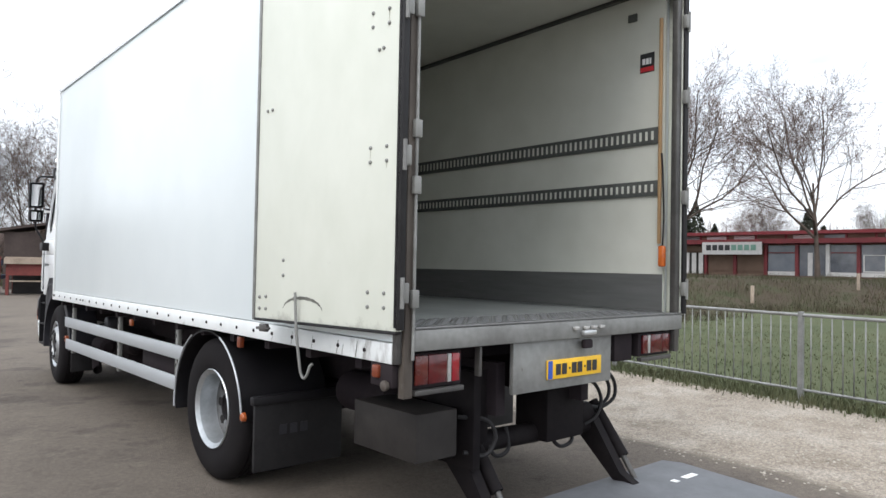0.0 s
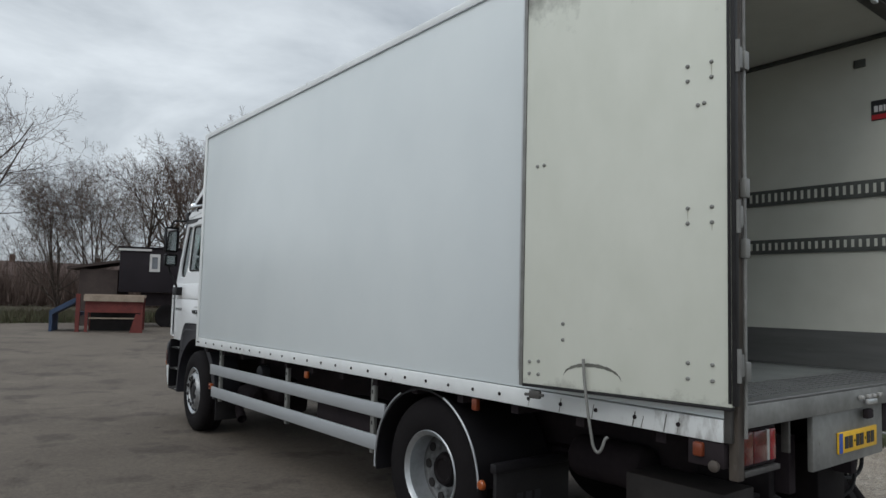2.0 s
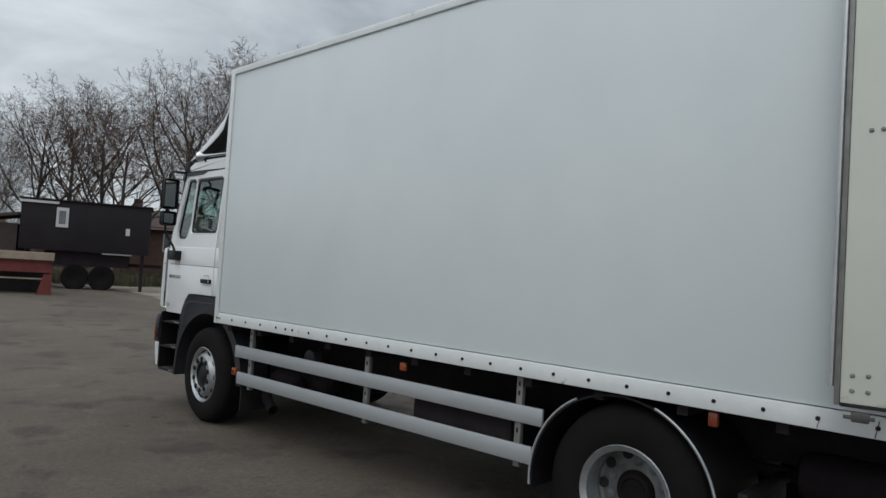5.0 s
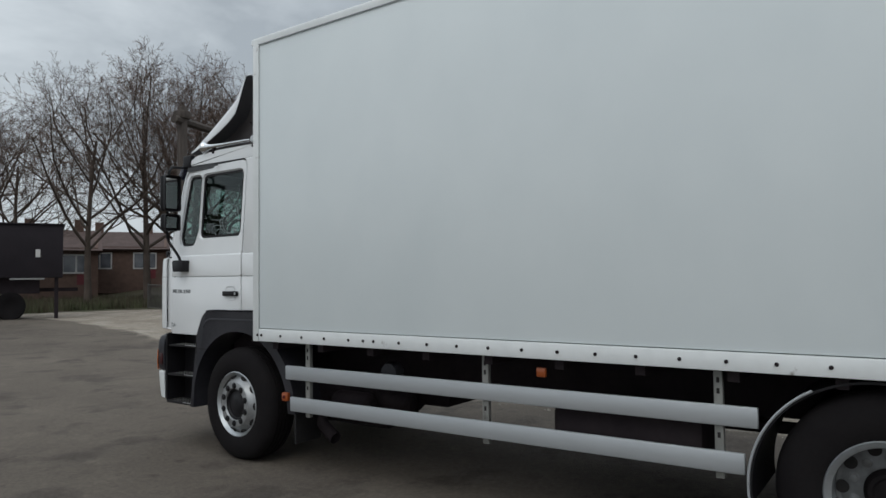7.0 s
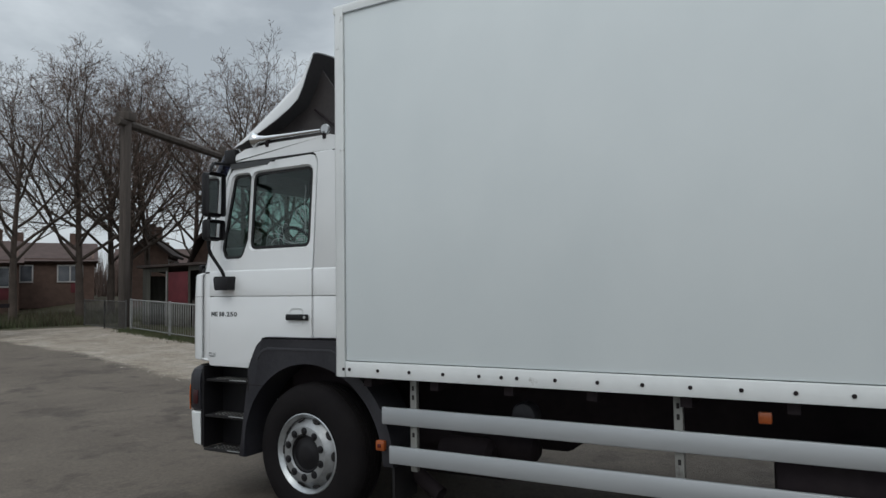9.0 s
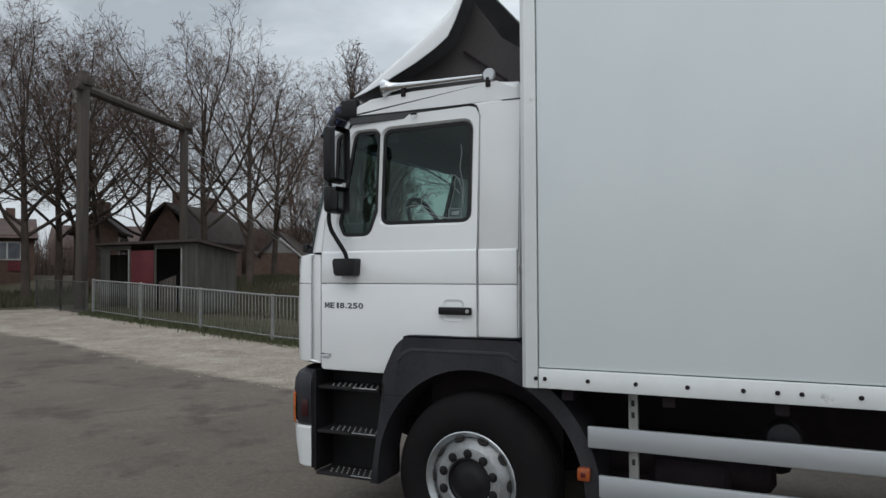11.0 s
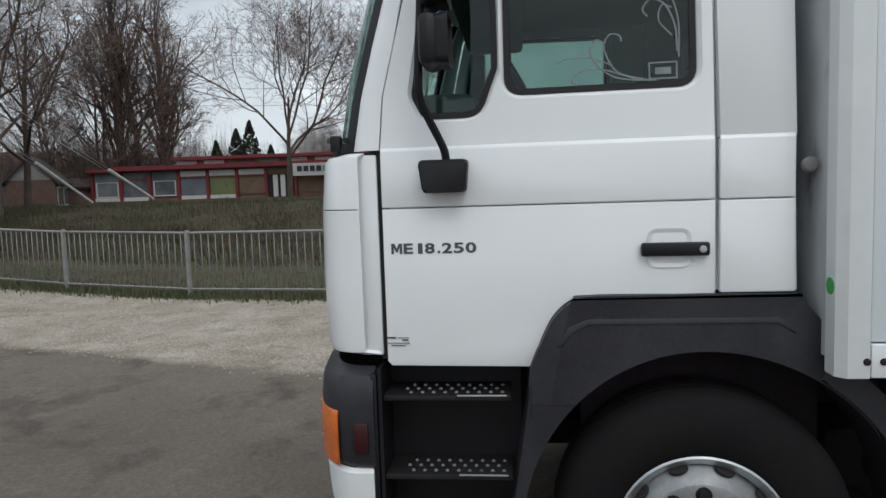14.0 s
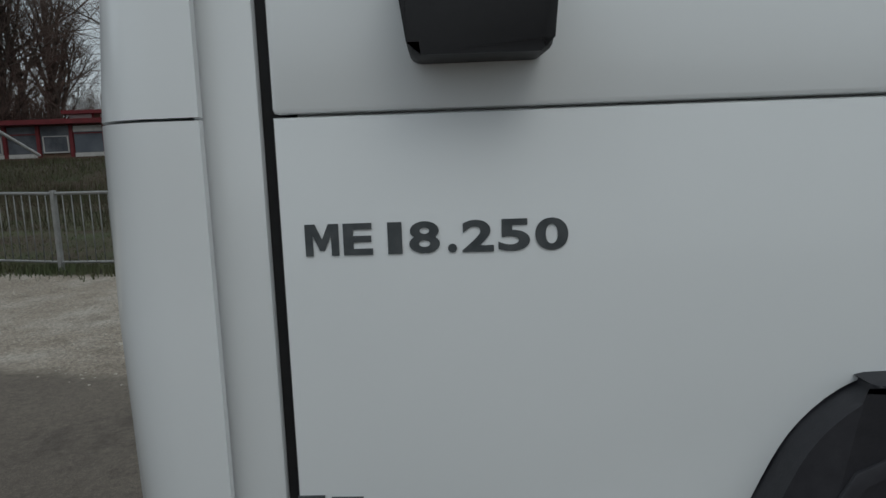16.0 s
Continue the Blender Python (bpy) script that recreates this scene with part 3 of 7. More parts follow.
# ---- ground ----
def verge(y):
    """Where the tarmac ends and the gravel strip begins."""
    return float(np.interp(y, [-30, -6, -1, 3, 9, 12, 16, 20, 24, 28, 32, 60], [2.2, 2.9, 3.6, 3.7, 3.9, 4.8, 5.9, 7.0, 7.4, 7.6, 7.0, 4]))


FENCE = [(5.75, -8.0), (6.2, -5.0), (6.65, -2.05), (7.1, 0.88), (7.5, 3.9), (7.95, 7.0), (8.4, 10.1), (8.85, 13.1), (9.55, 15.75), (10.4, 18.7), (10.95, 21.4), (11.8, 24.3)]


def fence_x(y):
    return float(np.interp(y, [p[1] for p in FENCE] + [60], [p[0] for p in FENCE] + [30]))


def ground_material():
    m = bpy.data.materials.new("yard_ground")
    m.use_nodes = True
    n, l = m.node_tree.nodes, m.node_tree.links
    p = n["Principled BSDF"]
    tc = n.new("ShaderNodeTexCoord")

    def noise(scale, detail=5, rough=0.6):
        t = n.new("ShaderNodeTexNoise")
        t.inputs["Scale"].default_value, t.inputs["Detail"].default_value, t.inputs["Roughness"].default_value = scale, detail, rough
        l.new(tc.outputs["Object"], t.inputs["Vector"])
        return t.outputs["Fac"]

    def ramp(fac, stops):
        r = n.new("ShaderNodeValToRGB")
        while len(r.color_ramp.elements) < len(stops):
            r.color_ramp.elements.new(0.5)
        for e, (pos, c) in zip(r.color_ramp.elements, stops):
            e.position, e.color = pos, (*c, 1) if isinstance(c, tuple) else (c, c, c, 1)
        l.new(fac, r.inputs["Fac"])
        return r.outputs["Color"]

    def mix(fac, a, b, kind="MIX"):
        x = n.new("ShaderNodeMixRGB")
        x.blend_type = kind
        for s, v in (("Fac", fac), ("Color1", a), ("Color2", b)):
            if isinstance(v, float):
                x.inputs[s].default_value = v
            else:
                l.new(v, x.inputs[s])
        return x.outputs["Color"]

    def edge(name, spread, scale):
        a = n.new("ShaderNodeAttribute")
        a.attribute_name = name
        s = n.new("ShaderNodeMath")
        s.operation = "MULTIPLY_ADD"
        s.inputs[1].default_value = spread
        l.new(noise(scale, 6), s.inputs[0])
        l.new(a.outputs["Fac"], s.inputs[2])
        return ramp(s.outputs[0], [(0.5 + spread / 2 - 0.07, 0.0), (0.5 + spread / 2 + 0.07, 1.0)])

    tar = ramp(noise(0.35, 6), [(0.3, (0.101, 0.084, 0.070)), (0.7, (0.155, 0.131, 0.108))])
    tar = mix(ramp(noise(1.1, 7, 0.62), [(0.53, 0.0), (0.63, 0.85)]), tar, ramp(noise(3.0), [(0.3, (0.063, 0.052, 0.045)), (0.7, (0.086, 0.073, 0.062))]))
    tar = mix(ramp(noise(4.2, 6, 0.7), [(0.60, 0.0), (0.70, 0.6)]), tar, ramp(noise(7.0), [(0.3, (0.045, 0.037, 0.032)), (0.7, (0.061, 0.051, 0.044))]))
    tar = mix(ramp(noise(2.3, 6, 0.65), [(0.56, 0.0), (0.72, 0.5)]), tar, ramp(noise(11.0), [(0.3, (0.207, 0.175, 0.143)), (0.7, (0.153, 0.130, 0.109))]))
    tar = mix(1.0, tar, ramp(noise(26, 6, 0.8), [(0.30, 0.74), (0.50, 0.98), (0.70, 1.30)]), "MULTIPLY")
    tar = mix(1.0, tar, ramp(noise(130, 3, 0.7), [(0.32, 0.78), (0.52, 1.0), (0.70, 1.28)]), "MULTIPLY")
    tar = mix(ramp(noise(75, 3, 0.7), [(0.64, 0.0), (0.72, 0.45)]), tar, ramp(noise(20), [(0.3, (0.32, 0.28, 0.24)), (0.7, (0.22, 0.195, 0.165))]))
    stone = ramp(noise(1.1, 6), [(0.3, (0.218, 0.182, 0.145)), (0.5, (0.296, 0.254, 0.208)), (0.7, (0.373, 0.333, 0.286))])
    stone = mix(ramp(noise(3.4, 6, 0.7), [(0.50, 0.0), (0.66, 0.55)]), stone, ramp(noise(6), [(0.3, (0.120, 0.099, 0.077)), (0.7, (0.169, 0.139, 0.109))]))
    stone = mix(1.0, stone, ramp(noise(30, 6, 0.8), [(0.32, 0.45), (0.50, 0.98), (0.68, 1.45)]), "MULTIPLY")
    stone = mix(1.0, stone, ramp(noise(90, 3, 0.7), [(0.32, 0.6), (0.52, 1.0), (0.70, 1.45)]), "MULTIPLY")
    turf = ramp(noise(0.5, 6), [(0.3, (0.047, 0.061, 0.025)), (0.7, (0.070, 0.079, 0.036))])
    turf = mix(ramp(noise(9, 5, 0.7), [(0.48, 0.0), (0.72, 0.5)]), turf, ramp(noise(2), [(0.3, (0.105, 0.088, 0.054)), (0.7, (0.076, 0.074, 0.038))]))
    dry = ramp(noise(0.6, 7, 0.7), [(0.35, (0.040, 0.048, 0.020)), (0.52, (0.056, 0.043, 0.028)), (0.70, (0.042, 0.028, 0.020))])
    turf = mix(edge("bank", 0.5, 0.8), turf, dry)
    col = mix(edge("gravel", 0.55, 0.7), tar, stone)
    col = mix(edge("turf", 0.5, 1.6), col, turf)
    l.new(col, p.inputs["Base Color"])
    p.inputs["Roughness"].default_value = 0.9
    p.inputs["Specular IOR Level"].default_value = 0.25
    b = n.new("ShaderNodeBump")
    b.inputs["Strength"].default_value, b.inputs["Distance"].default_value = 0.8, 0.014
    l.new(noise(60, 5, 0.75), b.inputs["Height"])
    l.new(b.outputs["Normal"], p.inputs["Normal"])
    return m


def build_ground():
    def line(lo, hi, step, far):
        inner = list(np.arange(lo, hi + 0.001, step))
        out, d = [], step
        a, b = lo, hi
        left, right = [], []
        while a > -far or b < far:
            d *= 1.35
            a, b = a - d, b + d
            left.append(max(a, -far - 50)), right.append(min(b, far + 50))
        return sorted(set(left)) + inner + sorted(set(right))

    xs, ys = line(-9, 26, 0.4, 900), line(-9, 34, 0.4, 900)
    verts, gravel, turf, bank = [], [], [], []
    for y in ys:
        e, f = verge(y), fence_x(y)
        for x in xs:
            verts.append((x, y, height(x, y) + 0.012 * noise.noise((x * 0.35, y * 0.35, 0)) + (0.03 * noise.noise((x * 0.9, y * 0.9, 3)) if x > f else 0)))
            gravel.append(0.5 + max(-0.5, min(0.5, (x - e) / 1.6)))
            ahead = (y - 31 + 0.25 * abs(x - 4)) / 4
            turf.append(0.5 + max(-0.5, min(0.5, max((x - f + 0.25) / 0.9, ahead))))
            bank.append(0.5 + max(-0.5, min(0.5, max((x - bank_x(y) + 1.0) / 2.5, (y - 36) / 6, min(0.05, (y - 10) / 5)))))
    nx = len(xs)
    faces = [(j * nx + i, j * nx + i + 1, (j + 1) * nx + i + 1, (j + 1) * nx + i) for j in range(len(ys) - 1) for i in range(nx - 1)]
    me = bpy.data.meshes.new("ground")
    me.from_pydata(verts, [], faces)
    for name, values in (("gravel", gravel), ("turf", turf), ("bank", bank)):
        me.attributes.new(name, "FLOAT", "POINT").data.foreach_set("value", values)
    M["ground"] = ground_material()
    link_mesh("ground", me, "ground", label="worn tarmac yard with pale gravel strip and winter grass", smooth=60, category="ground", kind="structure")


build_ground()

# ---- the truck ----
TW, BL, FLOOR = 2.62, 6.735, 1.27
truck = thing("box_truck", (1.275, 3.6, 0), "white box truck with open rear doors and lowered tail lift", "truck")


def mirror_x(co):
    return Vector((TW - co.x, co.y, co.z))


def raked(bm):
    """The roof line drops a little towards the cab."""
    for v in bm.verts:
        if v.co.z > 3.4:
            v.co.z += 0.140 - 0.0215 * v.co.y
    return bm


# cargo box
side = part("side_panel", raked(boxes((0.004, 0.05, 0.02, 6.640, 1.206, 3.600), r=0.003)), "box_white", truck, "large smooth white side panel")
part("side_panel", raked(boxes((TW - 0.05, TW - 0.004, 0.09, 6.600, 1.206, 3.600), r=0.003)), "box_white", truck)
part("box_roof", raked(boxes((0.03, TW - 0.03, 0.05, BL - 0.02, 3.605, 3.650), r=0.004)), "box_white", truck)
part("front_wall", raked(boxes((0.09, TW - 0.09, BL - 0.06, BL - 0.004, 1.14, 3.62), r=0.003)), "front_wall", truck, "white front wall darkened by soot")
for left in (True, False):
    fx = (lambda c: c) if left else mirror_x
    rail = part("bottom_rail", moved(boxes((-0.006, 0.05, 0.02, 6.642, 1.098, 1.200), r=0.004), fx), "rail_white", truck, "white painted bottom rail, scuffed and rusty")
    bm = bmesh.new()
    prism(bm, [(-0.004, 3.598), (-0.006, 3.635), (0.004, 3.657), (0.03, 3.669), (0.09, 3.669), (0.09, 3.598)], "y", 0.0, BL - 0.002, 0.003)
    part("roof_rail", raked(moved(bm, fx)), "rail_white", truck)
    bm = bmesh.new()
    prism(bm, [(-0.007, 6.646), (-0.007, 6.71), (0.02, 6.737), (0.085, 6.737), (0.085, 6.646)], "z", 1.096, 3.635, 0.003)
    part("corner_post", raked(moved(bm, fx)), "rail_white", truck)
    bm = boxes((-0.0075, -0.002, 0.1, 6.64, 3.591, 3.5966))
    part("roof_seal", raked(moved(bm, fx)), "guard_alu", truck)
bm = bmesh.new()
lathe(bm, [(0.0, 0.0115), (-0.005, 0.0105), (-0.007, 0.006), (-0.0072, 0.0)], (0, 0, 0), "x", 10)
rivet_mesh = bpy.data.meshes.new("rail_bolt")
bm.to_mesh(rivet_mesh)
bm.free()
rivet_mesh.materials.append(M["chassis"])
RIVETS = [6.655, 6.607, 6.380, 6.140, 5.895, 5.646, 5.500, 5.400] + [5.165 - 0.2459 * k for k in range(21)]
for y in RIVETS:
    if y > 0.1:
        shared("rail_bolt", rivet_mesh, (-0.006, y, 1.148), rail)

streaks = random.Random(14)
for y in (0.24, 0.31, 0.44, 0.49, 0.75, 0.98, 1.22):
    w, top = streaks.uniform(0.003, 0.007), streaks.uniform(1.15, 1.19)
    bm = bmesh.new()
    bm.faces.new([bm.verts.new(q) for q in ((-0.0075, y - w * 0.5, top), (-0.0075, y + w * 0.5, top), (-0.0075, y + w * 1.6 + 0.01, 1.103), (-0.0075, y + 0.012, 1.103))])
    part("rust_run", bm, "smear", rail)
bm = lathe(bmesh.new(), [(-0.001, 0.026), (0.0012, 0.026), (0.0014, 0.0)], (0.052, 6.738, 1.37), "y", 20)
part("round_sticker", bm, "sticker_green", truck, "small round green sticker")

# cargo space
part("right_lining", raked(boxes((TW - 0.075, TW - 0.052, 0.08, BL - 0.08, 1.28, 3.575))), "inner_cream", truck, "cream lining of the load space")
part("left_lining", raked(boxes((0.052, 0.075, 0.08, BL - 0.08, 1.28, 3.575))), "inner_cream", truck)
part("bulkhead_lining", raked(boxes((0.076, TW - 0.076, BL - 0.10, BL - 0.07, 1.28, 3.575))), "inner_cream", truck)
part("ceiling_lining", raked(boxes((0.06, TW - 0.06, 0.08, BL - 0.08, 3.58, 3.60))), "inner_cream", truck)
part("ceiling_trim", raked(boxes((TW - 0.11, TW - 0.076, 0.10, BL - 0.1, 3.55, 3.578))), "track", truck)
part("ceiling_trim", raked(boxes((0.076, 0.11, 0.10, BL - 0.1, 3.55, 3.578))), "track", truck)
part("load_floor", boxes((0.06, TW - 0.06, 0.42, BL - 0.08, 1.18, FLOOR + 0.004)), "floor_grey", truck, "worn grey load floor")
bm = boxes((0.06, TW - 0.06, 0.012, 0.415, 1.2, FLOOR + 0.006))
for i in range(44):
    for j in range(7):
        x, y = 0.16 + i * 0.052, 0.06 + j * 0.05
        a = 0.6 if (i + j) % 2 else -0.6
        bar = bmesh.new()
        box(bar, -0.017, 0.017, -0.005, 0.005, 0, 0.004)
        bmesh.ops.transform(bar, matrix=pose(x, y, FLOOR + 0.0062, 0, 0, math.degrees(a)), verts=bar.verts)
        tmp = bpy.data.meshes.new("t")
        bar.to_mesh(tmp)
        bar.free()
        bm.from_mesh(tmp)
        bpy.data.meshes.remove(tmp)
part("tread_strip", bm, "kick", truck, "aluminium tread plate along the rear edge")
for k, x in enumerate((TW - 0.082, 0.076)):
    part("kick_plate", boxes((x, x + 0.006, 0.083, BL - 0.11, FLOOR + 0.008, 1.555)), "kick", truck, "scuffed grey kick plate")
for z0, z1 in ((2.53, 2.655), (2.14, 2.255)):
    tr = part("lashing_track", boxes((TW - 0.092, TW - 0.076, 0.11, BL - 0.11, z0, z1), r=0.002), "track", truck, "dark lashing track with pale slots")
    slot_mesh = bpy.data.meshes.new("slot")
    bm = boxes((-0.001, 0.001, -0.010, 0.010, z0 + 0.03, z1 - 0.028))
    bm.to_mesh(slot_mesh)
    bm.free()
    slot_mesh.materials.append(M["inner_cream"])
    y = 0.17
    while y < BL - 0.2:
        shared("slot", slot_mesh, (TW - 0.0935, y, 0), tr)
        y += 0.051
st = part("maker_sticker", boxes((TW - 0.081, TW - 0.0755, 0.17, 0.29, 3.085, 3.23)), "ink", truck, "black and red square sticker")
part("print_band", boxes((TW - 0.084, TW - 0.0815, 0.173, 0.287, 3.09, 3.125)), "sticker_red", st)
for a, b in ((0.195, 0.208), (0.215, 0.238), (0.245, 0.27)):
    part("print_mark", boxes((TW - 0.084, TW - 0.0815, a, b, 3.145, 3.19)), "sticker_white", st)
part("air_vent", boxes((TW - 0.088, TW - 0.0755, 0.32, 0.40, 3.50, 3.56), r=0.004), "track", truck)
part("corner_strip", boxes((TW - 0.115, TW - 0.094, 0.085, 0.110, 1.78, 3.46), r=0.005), "wood_strip", truck, "worn orange corner strip")
lc = part("lift_control", boxes((TW - 0.145, TW - 0.097, 0.04, 0.085, 1.61, 1.765), r=0.012), "orange", truck, "orange tail lift control unit")
bm = tube(bmesh.new(), smooth_path([(TW - 0.12, 0.06, 1.765), (TW - 0.115, 0.055, 1.98), (TW - 0.10, 0.075, 2.3), (TW - 0.11, 0.08, 2.45)]), 0.007, 6)
part("cord", bm, "rubber", lc)

# rear frame
for left in (True, False):
    fx = (lambda c: c) if left else mirror_x
    part("rear_post", raked(moved(boxes((0.034, 0.09, -0.03, 0.017, 0.93 if left else 1.0, 3.64), r=0.006), fx)), "post_rust" if left else "dark_steel", truck, "weathered steel rear corner post")
    part("corner_seal", raked(moved(boxes((-0.004, 0.033, -0.012, 0.018, 1.10, 3.64), r=0.003), fx)), "dark_steel", truck)
    for z in (1.45, 2.12, 2.86, 3.42):
        hg = part("hinge", moved(boxes((-0.012, 0.03, -0.066, -0.031, z - 0.05, z + 0.05), r=0.006), fx), "grimy_post", truck)
        bm = tube(bmesh.new(), [(-0.012, -0.062, z - 0.075), (-0.012, -0.062, z + 0.075)], 0.011, 10)
        part("hinge_pin", moved(bm, fx), "steel_grey", hg)
rod = part("lock_rod", tube(bmesh.new(), [(0.076, -0.044, 1.12), (0.076, -0.044, 3.66)], 0.0085, 10), "steel_grey", truck, "grimy worn lock rod beside the rear post")
for z in (1.42, 1.98, 2.26, 2.86, 3.38):
    part("rod_bracket", boxes((0.054, 0.098, -0.062, -0.031, z - 0.045, z + 0.045), r=0.006), "grimy_post", rod)
part("rear_header", raked(boxes((0.096, TW - 0.096, -0.03, 0.07, 3.53, 3.68), r=0.008)), "dark_steel", truck, "grey steel header above the rear opening")
part("header_seal", raked(boxes((0.10, TW - 0.10, -0.044, -0.031, 3.54, 3.57))), "rubber", truck)
for x in (0.9, 1.27, 1.65):
    part("marker_bracket", boxes((x, x + 0.05, -0.06, -0.031, 3.61, 3.64), r=0.004), "alu", truck)
part("rear_sill", boxes((0.096, TW - 0.0, -0.035, 0.0105, 1.158, 1.266), r=0.006), "steel_grey", truck, "long grey steel rear sill")
part("sill_edge", boxes((0.097, TW - 0.0, -0.038, 0.008, 1.268, 1.279), r=0.003), "kick", truck, "worn sill edge")
part("plate_panel", boxes((0.85, 1.79, 0.0, 0.03, 0.86, 1.155), r=0.004), "steel_grey", truck, "grey metal panel carrying the plate")
np_ = part("number_plate", boxes((1.135, 1.665, -0.014, -0.002, 0.92, 1.035), r=0.003), "plate_yellow", truck, "yellow plate with blue band and black bars")
part("band", boxes((1.138, 1.178, -0.0175, -0.0145, 0.924, 1.031)), "plate_blue", np_)
for x0, x1 in ((1.21, 1.255), (1.267, 1.312), (1.335, 1.347), (1.362, 1.407), (1.419, 1.464), (1.485, 1.497), (1.512, 1.557), (1.57, 1.615)):
    h = 0.033 if x1 - x0 > 0.02 else 0.006
    part("bar", boxes((x0, x1, -0.0175, -0.0145, 0.977 - h, 0.977 + h)), "ink", np_)
pl = part("plate_lamp", boxes((1.42, 1.55, -0.065, -0.036, 1.175, 1.205), r=0.008), "alu", truck)
for x in (1.36, 1.46, 1.54, 1.62):
    part("bulb_cover", boxes((x - 0.025, x + 0.025, -0.06, -0.037, 1.208, 1.232), r=0.008), "white_lens", pl)
part("latch", boxes((1.45, 1.53, -0.05, -0.015, 1.09, 1.145), r=0.01), "chassis", truck)


def tail_lamp(x0, x1, z0, z1, flip):
    housing = part("tail_lamp", boxes((x0, x1, 0.005, 0.07, z0, z1), r=0.008), "chassis", truck, "rear lamp cluster with red, white and orange lenses")
    w = x1 - x0
    cells = [(0.02, 0.27, "dull_orange"), (0.28, 0.66, "red_lens"), (0.67, 0.75, "white_lens"), (0.76, 0.92, "bright_red")]
    for a, b, m in cells:
        if flip:
            a, b = 1 - b, 1 - a
            m = "red_lens" if m == "dull_orange" else "red_lens" if m == "bright_red" else m
        part("lens", boxes((x0 + w * a, x0 + w * b, -0.012, 0.006, z0 + 0.02, z1 - 0.012), r=0.006), m, housing)
    part("guard_bar", boxes((x0, x1, -0.02, 0.02, z0 - 0.03, z0 - 0.004), r=0.004), "dark_steel", housing)


tail_lamp(0.115, 0.45, 0.965, 1.145, False)
tail_lamp(2.12, 2.50, 0.985, 1.145, True)
part("lamp_bracket", boxes((1.86, 2.06, 0.02, 0.06, 0.97, 1.15), r=0.004), "chassis", truck)
part("lamp_bracket", boxes((0.58, 0.60, 0.0, 0.04, 0.99, 1.15), r=0.003), "dark_steel", truck)
part("side_lamp", boxes((-0.02, 0.03, 0.115, 0.168, 1.02, 1.085), r=0.01), "dull_amber", truck, "orange side marker lamp")
bm = lathe(bmesh.new(), [(0.0, 0.022), (-0.012, 0.027), (-0.024, 0.025), (-0.030, 0.014), (-0.031, 0.0)], (-0.0, 0.06, 0.99), "x", 16)
part("buffer", bm, "post_rust", truck)
part("buffer_bracket", boxes((0.0, 0.05, 0.02, 0.20, 0.98, 1.095), r=0.006), "chassis", truck)


# open rear door, folded back along the side
DOOR_AT, DOOR_TURN = Vector((-0.018, -0.02, 0)), 8.4


def hung(bm, left=True):
    """Door places: u from the hinge, n away from the truck, z up."""
    a = radians(DOOR_TURN)
    du, dn = Vector((-math.sin(a), math.cos(a), 0)), Vector((-math.cos(a), -math.sin(a), 0))
    for v in bm.verts:
        p = DOOR_AT + du * v.co.x + dn * v.co.y + Vector((0, 0, v.co.z))
        v.co = p if left else mirror_x(p)
    return bm


